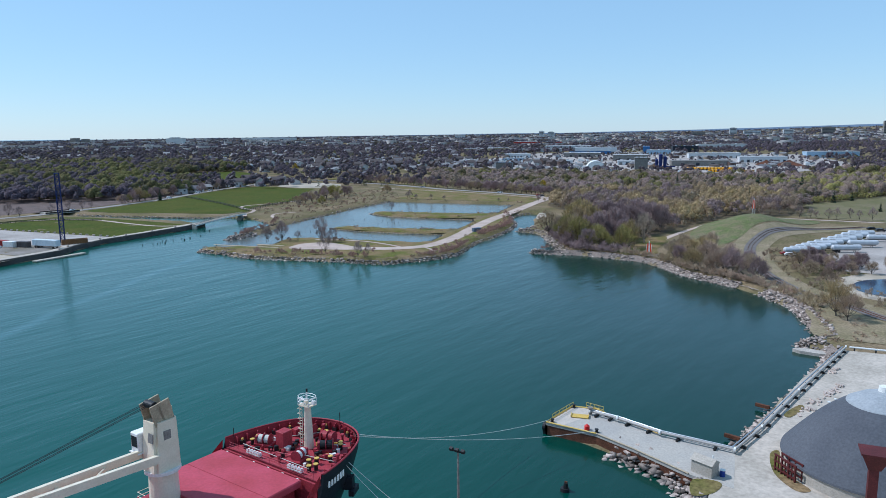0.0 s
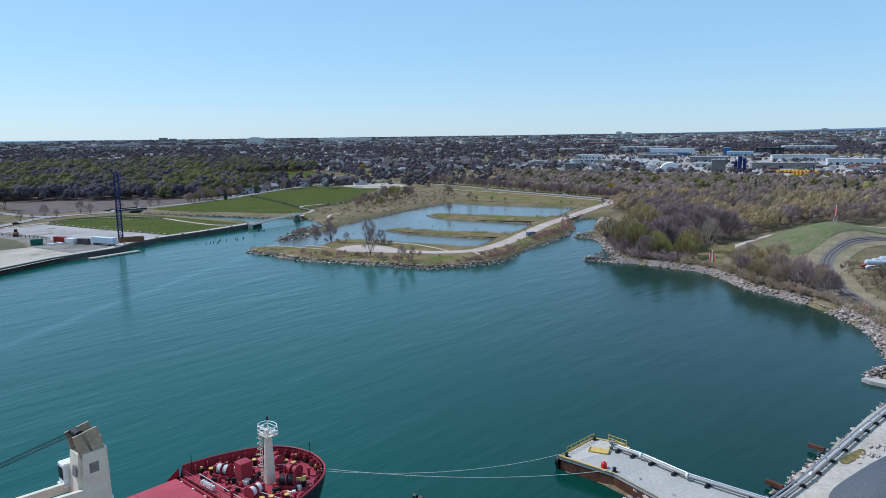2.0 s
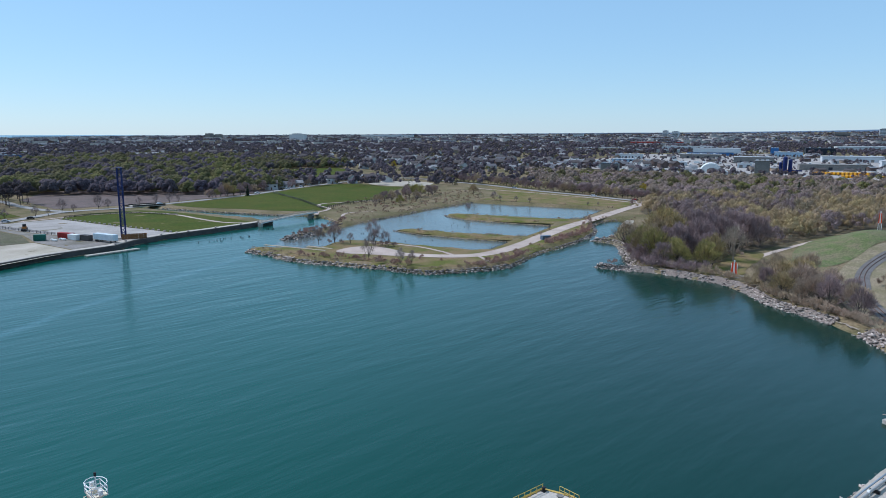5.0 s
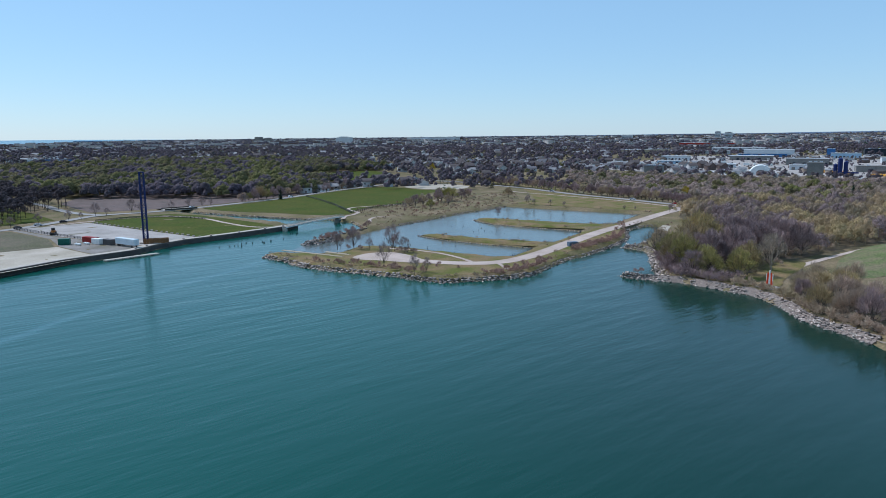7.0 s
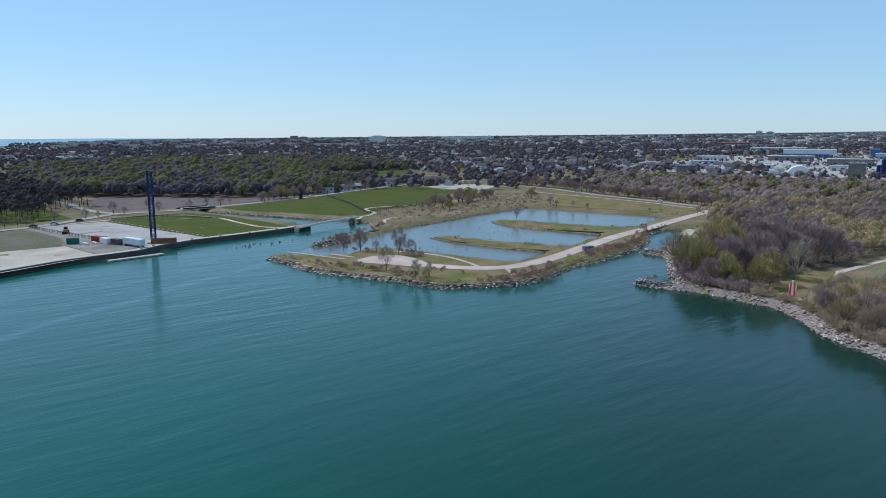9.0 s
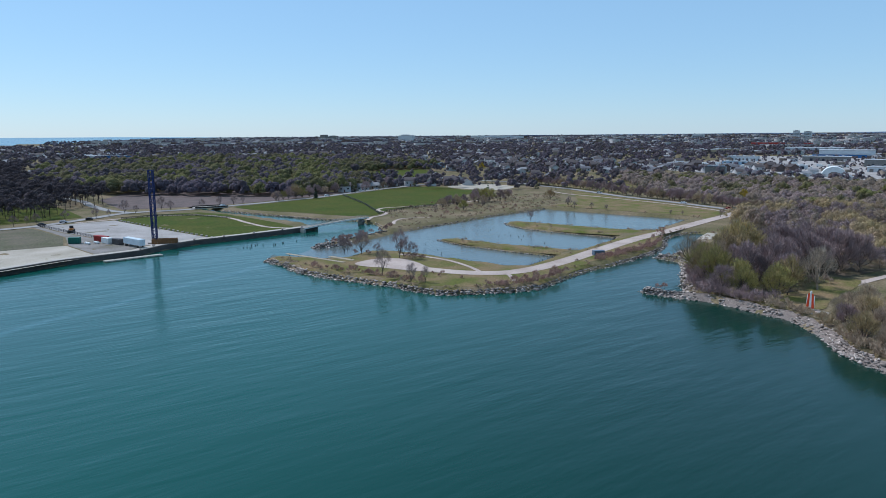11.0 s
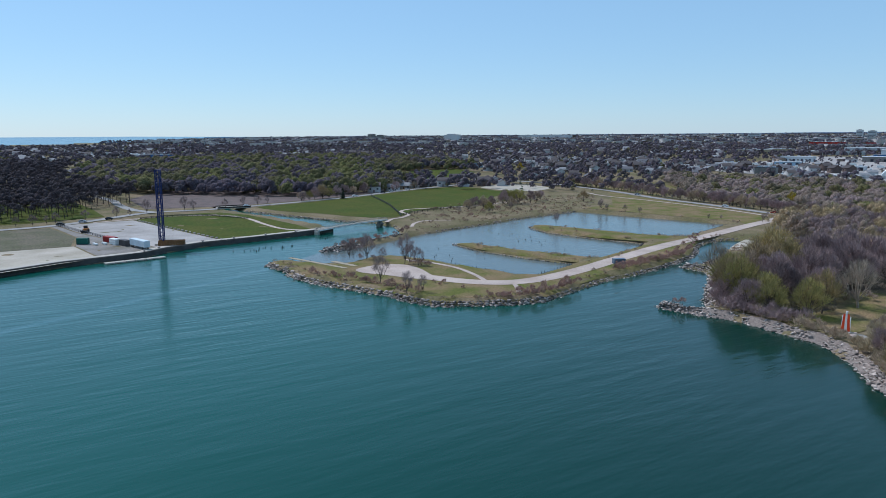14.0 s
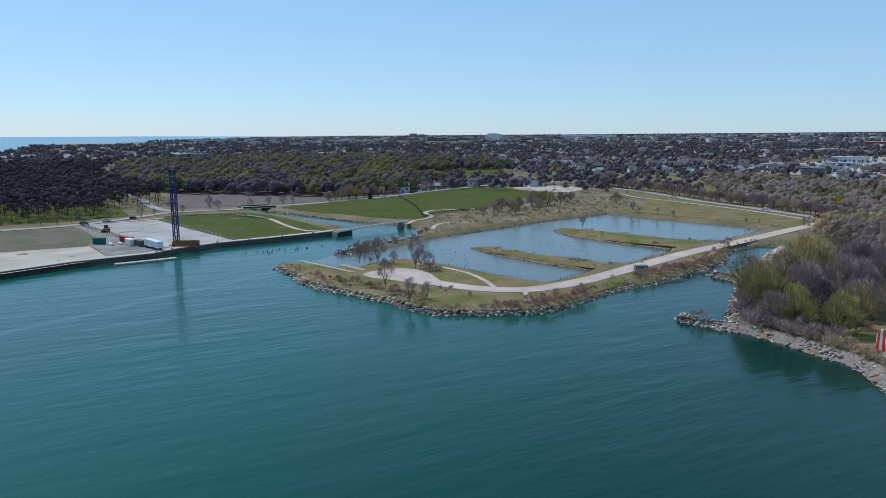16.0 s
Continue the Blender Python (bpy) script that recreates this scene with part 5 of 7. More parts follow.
sheet("marker_pad", [(-97, 271.5), (-91, 270.5), (-85, 272), (-90, 276), (-98, 275)], M_DUST, "pale gravel round the range marker", "path", 0.1)

# docks and posts by the island
for (x0, y0), (x1, y1), w, nm in (((-276.5, 199.5), (-243, 208.5), 1.8, "long grey timber finger dock"), ((-259, 210.5), (-245, 213.5), 2.2, "short dark timber boat dock")):
    d = thing("timber_dock", nm + " at the island", "dock", "docks", ((x0 + x1) / 2, (y0 + y1) / 2, 0), math.degrees(math.atan2(y1 - y0, x1 - x0)))
    l_ = math.dist((x0, y0), (x1, y1))
    k_ = int(l_ / 1.4)
    for i in range(k_):
        part("plank", boxes((-l_ / 2 + (i + 0.5) * l_ / k_, 0, 1.98, l_ / k_ * 0.93, w, 0.14)), M_CREAM_D, d)
    for i in range(0, k_, 4):
        part("pile", rod(bmesh.new(), (-l_ / 2 + (i + 0.5) * l_ / k_, w / 2, -1.2), (-l_ / 2 + (i + 0.5) * l_ / k_, w / 2, 2.3), 0.14, sides=6), M_BLACK, d)


def posts(line, gap, z0, z1, r, label, group, wob=0.0):
    c = np.array(line, float)
    for a, b in zip(c, c[1:]):
        for i in range(int(math.dist(a, b) / gap)):
            p = a + (b - a) * (i + 0.5) * gap / math.dist(a, b) + RNG0.normal(size=2) * wob
            e = tagged(part("post", rod(bmesh.new(), (0, 0, z0), (0, 0, z1 * RNG0.uniform(0.8, 1.2)), r, r * 0.9, 6), M_BLACK), label, "post", group)
            e.location = (p[0], p[1], 0)


posts([(-200, 259), (-213, 256.5), (-249, 247.5), (-262, 242)], 2.2, -0.5, 1.0, 0.13, "dark timber post along the pond bank", "posts along the pond")
posts([(-199, 264), (-206, 288)], 2.2, -0.5, 1.0, 0.13, "dark timber post along the pond bank", "posts along the pond")
posts([(-284, 266), (-262, 262), (-235, 262)], 4.0, -1, 0.4, 0.16, "old broken timber stump in the pond", "stumps in the pond", 3.5)
posts([(-300, 320), (-270, 318), (-240, 320)], 5.0, -1, 0.4, 0.16, "old broken timber stump in the pond", "stumps in the pond", 4.0)
posts([(-320, 205), (-312, 190), (-318, 225)], 3.2, -1, 0.6, 0.2, "old broken timber stump in the harbour", "stumps in the harbour", 1.8)
posts([(-338, 240), (-328, 236)], 2.6, -1, 0.6, 0.25, "old broken timber stump in the harbour", "stumps in the harbour", 1.6)

# railway
rail_line = [(6, 196), (-7.5, 204), (-17, 215), (-30, 227), (-37, 238), (-43, 249), (-51, 268), (-56, 287), (-60, 304), (-62, 323), (-60.5, 344), (-56, 359), (-49, 377), (-40, 392), (-24, 412)]
M_STRAW = mat("straw_grass", (0.27, 0.21, 0.135), 0.95, 0.3, 0.12, 1.5, tint=(0.20, 0.165, 0.09), bump=0.4)
ribbon("rail_verge", rail_line, 15.0, M_STRAW, "pale dry grass beside the railway", "grass", 0.11)
sheet("dry_grass", smooth([(-22, 178), (-10, 177), (18, 181), (26, 196), (6, 192), (-10, 198), (-22, 209), (-27, 205), (-24, 192)], 3, True), M_STRAW, "pale dry grass between shore and railway", "grass", 0.1, 4)
ribbon("railway_bed", rail_line, 4.6, mat("ballast", (0.17, 0.15, 0.14), 0.95, 0.2, 0.2, 3.0), "dark gravel railway bed", "railway", 0.25)
for off in (-0.72, 0.72):
    c = smooth(rail_line, 6)
    t = np.gradient(c, axis=0)
    t /= np.linalg.norm(t, axis=1)[:, None]
    c = c + np.stack([-t[:, 1], t[:, 0]], 1) * off
    bm = bmesh.new()
    for a, b in zip(c, c[1:]):
        za, zb = ground_at(*a) + 0.35, ground_at(*b) + 0.35
        rod(bm, (a[0], a[1], za), (b[0], b[1], zb), 0.1, sides=4)
    tagged(part("steel_rail", bm, M_RUST), "rusty steel rail of the curved track", "rail", kind="structure")

# tank trailers
M_TANK = mat("white_tank", (0.52, 0.54, 0.57), 0.35, 0.12, 0.5, 4.0)


def tank_trailer():
    e = thing("tank_trailer", "white cylindrical tank trailer parked on gravel", "trailer", "tank trailers")
    bm = bmesh.new()
    rod(bm, (-5.6, 0, 2.1), (5.6, 0, 2.1), 1.15, sides=20)
    rod(bm, (5.6, 0, 2.1), (6.2, 0, 2.1), 1.15, 0.55, 20)
    rod(bm, (-5.6, 0, 2.1), (-6.2, 0, 2.1), 1.15, 0.55, 20)
    part("tank", bm, M_TANK, e)
    part("chassis", boxes((0, 0, 0.95, 10.5, 1.0, 0.25)), M_BLACK, e)
    part("catwalk", boxes((0, 0, 3.28, 5.0, 0.5, 0.06)), M_CONC_D, e)
    part("manhole", rod(bmesh.new(), (0, 0, 3.2), (0, 0, 3.5), 0.35, sides=10), M_WHITE, e)
    for x in (-4.6, -3.4):
        for s in (-1, 1):
            part("wheel", rod(bmesh.new(), (x, s * 0.85, 0.52), (x, s * 1.2, 0.52), 0.52, sides=12), M_BLACK, e)
    part("landing_leg", boxes((3.6, -0.7, 0.5, 0.15, 0.15, 1.0), (3.6, 0.7, 0.5, 0.15, 0.15, 1.0)), M_BLACK, e)
    return e


tk = tank_trailer()
spots = [(-41, 303), (-39.5, 308), (-38, 313.5), (-36.5, 319), (-35, 325), (-33, 332), (-31, 339), (-29, 346), (-27, 354), (-25, 362), (-23, 371)]
first = True
for i, (x, y) in enumerate(spots):
    for j in ((0, 1) if i in (2, 5, 8) else (0,)):
        m = pose(x + j * 12.6, y + j * 6.5 + RNG0.normal() * 0.4, ground_at(x + j * 12, y + j * 6) + 0.1, 0, 0, 27 + RNG0.normal() * 2)
        if first:
            tk.matrix_basis, first = m, False
        else:
            copy_thing(tk, m)


def car(x, y, turn, paint, label, truck=False):
    e = thing("pickup_truck" if truck else "car", label, "truck" if truck else "car", "parked vehicles", (x, y, ground_at(x, y) + 0.22), turn)
    bm = bmesh.new()
    side = [(-2.2, 0.35), (2.2, 0.35), (2.25, 0.8), (1.3, 0.95), (0.7, 1.45), (-0.9 if truck else -1.4, 1.48), (-1.0 if truck else -2.0, 0.98), (-2.25, 0.95)]
    vs = [[bm.verts.new((px, s * 0.88, pz)) for px, pz in side] for s in (-1, 1)]
    for i in range(len(side)):
        j = (i + 1) % len(side)
        bm.faces.new((vs[0][i], vs[0][j], vs[1][j], vs[1][i]))
    bm.faces.new(vs[0][::-1]), bm.faces.new(vs[1])
    part("body", bm, paint, e)
    part("window", boxes((-0.2, -0.89, 1.2, 1.5, 0.03, 0.36), (-0.2, 0.89, 1.2, 1.5, 0.03, 0.36)), M_BLACK, e)
    part("windscreen", boxes((1.02, 0, 1.22, 0.05, 1.5, 0.6, 0, 0)), M_BLACK, e)
    for px in (-1.4, 1.4):
        for s in (-1, 1):
            part("wheel", rod(bmesh.new(), (px, s * 0.7, 0.33), (px, s * 0.92, 0.33), 0.33, sides=10), M_BLACK, e)
    return e


PAINTS = [mat("car_white", (0.7, 0.7, 0.7), 0.3, 0.03), mat("car_red", (0.35, 0.02, 0.02), 0.3, 0.03), mat("car_dark", (0.03, 0.03, 0.035), 0.3, 0.03), mat("car_silver", (0.4, 0.41, 0.43), 0.3, 0.03), mat("car_blue", (0.03, 0.06, 0.2), 0.3, 0.03)]
CARS = ["white car parked on the roadside", "red car parked on the roadside", "dark car parked on the roadside", "silver car parked on the roadside", "blue car parked on the roadside"]
for x, y, tn, p in ((-258, 508, 30, 1), (-253, 505, 20, 2), (-450, 133, 75, 2), (-457, 145, 65, 3), (-463, 160, 70, 2), (-492, 252, 80, 0), (-300, 519, 15, 0), (-398, 543, 15, 3), (-521, 350, 75, 0), (-540, 386, 65, 2), (-545, 397, 65, 0), (-556, 420, 65, 3), (-43.5, 298, 20, 0), (-45.5, 301, 30, 1), (-41, 294, 10, 3), (-16, 398, 20, 2), (-12, 404, 50, 4), (-8, 400, 70, 2), (-3, 406, 20, 0), (2, 402, 60, 3), (-20, 402, 30, 2)):
    car(x, y, tn, PAINTS[p], CARS[p], p == 1)

# small pond by the yard, and a heap of driftwood on the east shore
sheet("pond_bank", smooth([(-21, 238), (-24, 254), (-17, 270), (0, 277), (24, 268), (26, 240), (6, 228), (-11, 228)], 4, True), M_SAND, "pale gravel bank round the rain pond", "bank", 0.06, 6)
sheet("rain_pond", smooth([(-16, 240), (-18, 252), (-13, 262), (0, 268), (18, 262), (20, 244), (5, 234), (-8, 234)], 4, True), M_RAIN, "dark blue rain pond with grassy banks", "water", 0.08, 6)
bm = bmesh.new()
for x, y in smooth(EAST[12:], 9):
    for k in range(3):
        a = RNG0.uniform(0, math.pi)
        l_ = RNG0.uniform(0.6, 2.6)
        px, py = x + RNG0.normal() * 1.0, y + 1.6 + RNG0.normal() * 1.0
        rod(bm, (px, py, 0.5 + 0.25 * RNG0.random()), (px + math.cos(a) * l_, py + math.sin(a) * l_, 0.6 + 0.4 * RNG0.random()), RNG0.uniform(0.05, 0.16), sides=5)
tagged(part("driftwood", bm, mat("bleached_wood", (0.48, 0.42, 0.36), 0.9, 0.2)), "bleached driftwood strewn along the shore", "driftwood", kind="stuff")

# grass and tracks on the terminal yard
for pts_ in ([(-27.6, 84.6), (-25.0, 86.0), (-23.6, 85.2), (-24.2, 82), (-26.5, 80)], [(-19.6, 99.5), (-18.6, 101.5), (-17.6, 96.5), (-15.6, 93.0), (-12.8, 90.2), (-14.6, 89.0), (-18.0, 93.0)], [(-20.2, 118), (-18.6, 124), (-17.6, 123), (-19.0, 117)], [(-19, 82), (-15, 84), (-12, 82), (-15, 79)]):
    sheet("weed_patch", smooth(pts_, 4, True), M_TURF, "grass patch with weeds on the terminal yard", "grass", 0.47, 2)


def fence(line, gap, h, label):
    f = thing("fence", label, "fence", "fences")
    c = [Vector((x, y, ground_at(x, y))) for x, y in line]
    for a, b in zip(c, c[1:]):
        n = max(1, int((b - a).length / gap))
        for i in range(n):
            p = a.lerp(b, i / n)
            part("post", boxes((p.x, p.y, p.z + h / 2, 0.2, 0.2, h)), M_BLACK, f)
        for z in (0.35, 0.65, 0.95):
            part("fence_rail", rod(bmesh.new(), a + Vector((0, 0, h * z)), b + Vector((0, 0, h * z)), 0.1, sides=4), M_BLACK, f)
    return f


fence([(-516, 362), (-478, 350), (-440, 337), (-402, 321), (-381, 312), (-395, 342), (-400, 372), (-407, 402)], 3.0, 1.7, "dark timber fence across the meadow")
fence([(-449, 131), (-415, 138), (-380, 146)], 3.0, 1.4, "dark low fence beside the gravel lot")
fence([(-456, 176), (-459, 198), (-447, 216), (-418, 229)], 3.0, 1.2, "dark low fence behind the lawn")
for k in range(24):
    u = k / 23
    x, y = -450 + 110 * u, 172.5 + 20 * u
    st = tagged(part("kerb_stone", boxes((0, 0, 0.3, 1.3, 0.8, 0.6, k * 23)), M_PALEROCK), "pale kerb stone between lot and lawn", "stone", "stones along the lawn")
    st.location = (x, y, 1.85)


# ---- trees ----
RNG = np.random.default_rng(7)


def tube(a, b, r1, r2, sides=5):
    a, b = np.array(a, float), np.array(b, float)
    d = (b - a) / (np.linalg.norm(b - a) + 1e-9)
    u = np.cross(d, (0.3, 0.9, 0.1))
    u /= np.linalg.norm(u)
    w = np.cross(d, u)
    an = np.arange(sides) * 2 * np.pi / sides
    ring = np.cos(an)[:, None] * u + np.sin(an)[:, None] * w
    v = np.vstack([a + ring * r1, b + ring * r2])
    i = np.arange(sides)
    j = (i + 1) % sides
    f = np.vstack([np.stack([i, j, j + sides], 1), np.stack([i, j + sides, i + sides], 1)])
    return v, f


def joined(pieces):
    vs, fs, k = [], [], 0
    for v, f in pieces:
        vs.append(v)
        fs.append(f + k)
        k += len(v)
    return np.vstack(vs), np.vstack(fs)


def lobes_of(rng, h, sp, k, low):
    """Middles and radii of the rounded lobes of a crown, highest in its middle."""
    an = np.arange(k) * 2.4 + rng.uniform(-0.5, 0.5, k)
    u = np.sqrt((np.arange(k) + 0.5) / k)
    z = h * (low + (0.80 - low) * (1 - 0.8 * u**2)) + rng.normal(size=k) * h * 0.05
    c = np.stack([np.cos(an) * u * sp * 0.68, np.sin(an) * u * sp * 0.68, z], 1)
    return c, sp * rng.uniform(0.28, 0.44, k)


def half_lobe():
    """The upper shell of a lobe of twigs."""
    bm = bmesh.new()
    bmesh.ops.create_icosphere(bm, subdivisions=1, radius=1.0)
    bmesh.ops.delete(bm, geom=[v for v in bm.verts if v.co.z < -0.7], context="VERTS")
    bm.verts.index_update()
    out = np.array([v.co[:] for v in bm.verts]), np.array([[v.index for v in f.verts] for f in bm.faces])
    bm.free()
    return out


LOBE = half_lobe()


def shells(rng, lobes, fill):
    """Uneven shells of fine twigs, one round each lobe."""
    v, f = LOBE
    return [(v * (1 + rng.normal(size=(len(v), 1)) * 0.15) * sz * fill * rng.uniform(0.85, 1.15, 3) + e, f) for e, sz in zip(*lobes)]


def broom(rng, n, h, lobes, length, width, base=0.1, loose=0.22):
    """n twigs that fan out from the foot of a tree and end in the skins of its lobes."""
    c, size = lobes
    k = rng.choice(len(c), n, p=size**2 / (size**2).sum())
    q = rng.normal(size=(n, 3))
    q /= np.linalg.norm(q, axis=1)[:, None]
    q[:, 2] = np.where(q[:, 2] < -0.45, -q[:, 2], q[:, 2])
    p = c[k] + q * (size[k] * rng.uniform(0.12, 1.0, n) ** 0.5)[:, None] * (1, 1, 1.15)
    d = p - (0, 0, h * base)
    d /= np.linalg.norm(d, axis=1)[:, None]
    d = d + q * 0.3 + (0, 0, 0.12) + rng.normal(size=(n, 3)) * loose
    d /= np.linalg.norm(d, axis=1)[:, None]
    w = np.cross(d, q + d * 0.2 + rng.normal(size=(n, 3)) * 0.25)
    w /= np.linalg.norm(w, axis=1)[:, None]
    ln, wd = rng.uniform(0.5, 1.3, (n, 1)) * length, rng.uniform(0.6, 1.4, (n, 1)) * width
    p = p - d * ln * 0.5
    v = np.stack([p - w * wd, p + w * wd, p + d * ln], 1).reshape(-1, 3)
    return v, np.arange(3 * n).reshape(-1, 3)


def skeleton_of(rng, h, lobes, r0, fork=0.15):
    """Trunk and a limb, with forks, into each lobe of the crown."""
    c, size = lobes
    top = np.array([rng.normal() * 0.2, rng.normal() * 0.2, h * fork])
    out = [tube((0, 0, -0.4), top, r0, r0 * 0.85, 6)]
    for e, sz in zip(c, size):
        s = top * rng.uniform(0.8, 1.0)
        m = s + (e - s) * 0.5 + np.array([0, 0, -0.06 * h * rng.random()]) + rng.normal(size=3) * 0.25
        tip = e + (e - m) * 0.35
        out += [tube(s, m, r0 * 0.5, r0 * 0.36, 5), tube(m, tip, r0 * 0.36, r0 * 0.12, 4)]
        for _ in range(4):
            g = m + (tip - m) * rng.uniform(0, 0.8)
            d = rng.normal(size=3) * sz * 0.55 + (e - s) * 0.16 + np.array([0, 0, 0.3 * sz])
            out.append(tube(g, g + d, r0 * 0.17, r0 * 0.05, 3))
    return joined(out)


def fir_parts(rng, h, r, n):
    z = rng.uniform(0.05, 1.0, n) ** 0.8
    an = rng.uniform(0, 2 * np.pi, n)
    p = np.stack([np.zeros(n), np.zeros(n), z * h], 1)
    reach = (1 - z) * r * rng.uniform(0.7, 1.15, n) + 0.25
    tip = np.stack([np.cos(an) * reach, np.sin(an) * reach, z * h - reach * 0.35], 1)
    w = np.stack([-np.sin(an), np.cos(an), np.zeros(n)], 1) * (reach * 0.38)[:, None]
    v = np.stack([p, tip * 0.75 + p * 0.25 - w, tip, tip * 0.75 + p * 0.25 + w], 1).reshape(-1, 3)
    i = np.arange(n)[:, None] * 4
    return v, np.vstack([i + [0, 1, 2], i + [0, 2, 3]])


TREES = {}


def tree_kind(kind, n=3):
    """Models of a kind of tree, each an Empty with a trunk and a crown, parked and later placed."""
    specs = {
        # height, spread, lobes, lowest lobes, trunk, twigs, length, width, material, label, category
        "bare": (10.5, 5.6, 11, 0.26, 0.19, 3100, 1.1, 0.045, N_TWIG, "leafless grey-brown tree with fine twigs", "tree"),
        "dusk": (10.0, 5.2, 10, 0.24, 0.18, 3100, 1.1, 0.045, N_DUSK, "leafless purple-grey tree with fine twigs", "tree"),
        "green": (10, 5.8, 11, 0.26, 0.20, 3100, 1.05, 0.047, N_TWIG2, "tree with olive-brown opening buds", "tree"),
        "willow": (9, 5.8, 10, 0.24, 0.22, 3100, 0.95, 0.05, N_WILLOW, "yellow-green willow in early leaf", "tree"),
        "wide": (12, 8.0, 13, 0.26, 0.42, 2300, 1.3, 0.036, N_TWIG2, "broad dark-limbed tree with olive buds on the shore", "tree"),
        "open": (10, 4.2, 9, 0.34, 0.15, 1900, 1.2, 0.018, M_OPEN, "small open leafless tree on turf", "tree"),
        "pale": (15, 6.5, 13, 0.32, 0.36, 2000, 1.5, 0.042, M_PALE, "large pale tan leafless tree above the path", "tree"),
        "shrub": (3.0, 2.5, 6, 0.3, 0.07, 420, 0.8, 0.045, M_RED, "reddish leafless shrub growing on the bank", "shrub"),
        "gold": (9, 4.2, 9, 0.3, 0.26, 1400, 0.8, 0.06, M_GOLD, "tree with bright yellow spring leaf", "tree"),
        "fir": (13, 3.0, 0, 0, 0.22, 170, 1, 1, M_FIR, "dark green conifer among bare trees", "tree"),
    }
    h, sp, k, low, r0, cnt, ln, wd, m, label, cat = specs[kind]
    for s in range(n):
        rng = np.random.default_rng(31 * s + len(kind) * 7 + k)
        if kind == "fir":
            tv, cv = tube((0, 0, -0.3), (0, 0, h * 0.95), r0, 0.04, 6), fir_parts(rng, h, sp, cnt)
        else:
            lobes = lobes_of(rng, h, sp, k, low)
            tv, cv = skeleton_of(rng, h, lobes, r0), broom(rng, cnt, h, lobes, ln, wd)
        e = thing("shrub" if cat == "shrub" else "conifer" if kind == "fir" else "willow_tree" if kind == "willow" else "tree", label, cat, at=(0, 0, 0))
        part("trunk", raw("trunk", *tv), M_PALE if kind == "pale" else M_BARK, e)
        part("crown", raw("crown", *cv), m, e)
        TREES.setdefault(kind, []).append([e, False])


def plant(kind, x, y, size=1.0, group="", z=None, turn=None):
    """Stand a tree of a kind somewhere."""
    slot = TREES[kind][int(RNG.integers(0, len(TREES[kind])))]
    a = RNG.uniform(0, 360) if turn is None else turn
    m = pose(x, y, ground_at(x, y) - 0.05 if z is None else z, 0, 0, a) @ Matrix.Diagonal((size * RNG.uniform(0.9, 1.1), size * RNG.uniform(0.9, 1.1), size, 1))
    if slot[1]:
        ob = copy_thing(slot[0], m)
    else:
        ob, slot[1] = slot[0], True
        ob.matrix_basis = m
    return tagged(ob, group=group) if group else ob


def strew(poly, gap, jitter=0.45, keep=1.0):
    """Points strewn over an outline about gap apart."""
    o = np.asarray(poly, float)
    lo, hi = o.min(0), o.max(0)
    g = np.stack(np.meshgrid(np.arange(lo[0], hi[0], gap), np.arange(lo[1], hi[1], gap)), -1).reshape(-1, 2)
    g = g + RNG.uniform(-jitter, jitter, g.shape) * gap
    return g[inside(o, g) & (RNG.random(len(g)) < keep)]


def mass(name, pts, models, material, label, category, lo=0.75, hi=1.25, sink=0.1):
    """One mesh of many plants or stones that nobody could count."""
    vs, fs, k = [], [], 0
    zz = rise(pts[:, 0], pts[:, 1])
    for (x, y), z in zip(pts, zz):
        v, f = models[int(RNG.integers(0, len(models)))]
        a, s = RNG.uniform(0, 6.283), RNG.uniform(lo, hi)
        c, d = math.cos(a) * s, math.sin(a) * s
        vs.append(np.column_stack([v[:, 0] * c - v[:, 1] * d + x, v[:, 0] * d + v[:, 1] * c + y, v[:, 2] * s + z - sink]))
        fs.append(f + k)
        k += len(v)
    return tagged(part(name, raw(name, np.vstack(vs), np.vstack(fs), round_=True), material), label, category, kind="stuff")


def off_water(pts, gap=3.0):
    keep = ~inside(BASIN, pts) & (distance(BASIN, pts, True) > gap) & ~inside(LAKE, pts)
    return pts[keep]


def grove(n, count, h, r, length, width, trunk=0.0, low=0.25, k=5, seed=1, base=0.1, loose=0.65, fill=0.95):
    """A few light models of one kind for a wood: dense lobes, twigs round them, and a stem where it shows."""
    out = []
    for s in range(n):
        rng = np.random.default_rng(seed * 100 + s)
        lobes = lobes_of(rng, h, r, k, low)
        pieces = [broom(rng, count, h, lobes, length, width, base, loose)] + (shells(rng, lobes, fill) if fill else [])
        if trunk:
            pieces.append(tube((0, 0, -0.3), (rng.normal() * 0.4, rng.normal() * 0.4, h * 0.6), trunk, trunk * 0.5, 4))
        out.append(joined(pieces))
    return out


M_DUSK = mat("purple_twigs", (0.297, 0.215, 0.206), 0.95, 0.2, 0.11, 1.2, bump=0, island=0.2, obj=0.25, lace=0.56, mesh=5.0)
N_DUSK = mat("fine_purple_twigs", (0.338, 0.242, 0.230), 0.95, 0.15, 0.11, 1.2, bump=0, island=0.22, obj=0.25)
M_OPEN = mat("dark_twigs", (0.29, 0.215, 0.20), 0.95, 0.12, 0.11, 1.0, bump=0, island=0.25, obj=0.2)
M_GOLD = mat("yellow_leaf", (0.42, 0.30, 0.025), 0.9, 0.15, 0.1, 1.0, bump=0, island=0.2)
M_PALE = mat("pale_twigs", (0.36, 0.29, 0.22), 0.95, 0.15, 0.03, 1.0, bump=0, island=0.3)
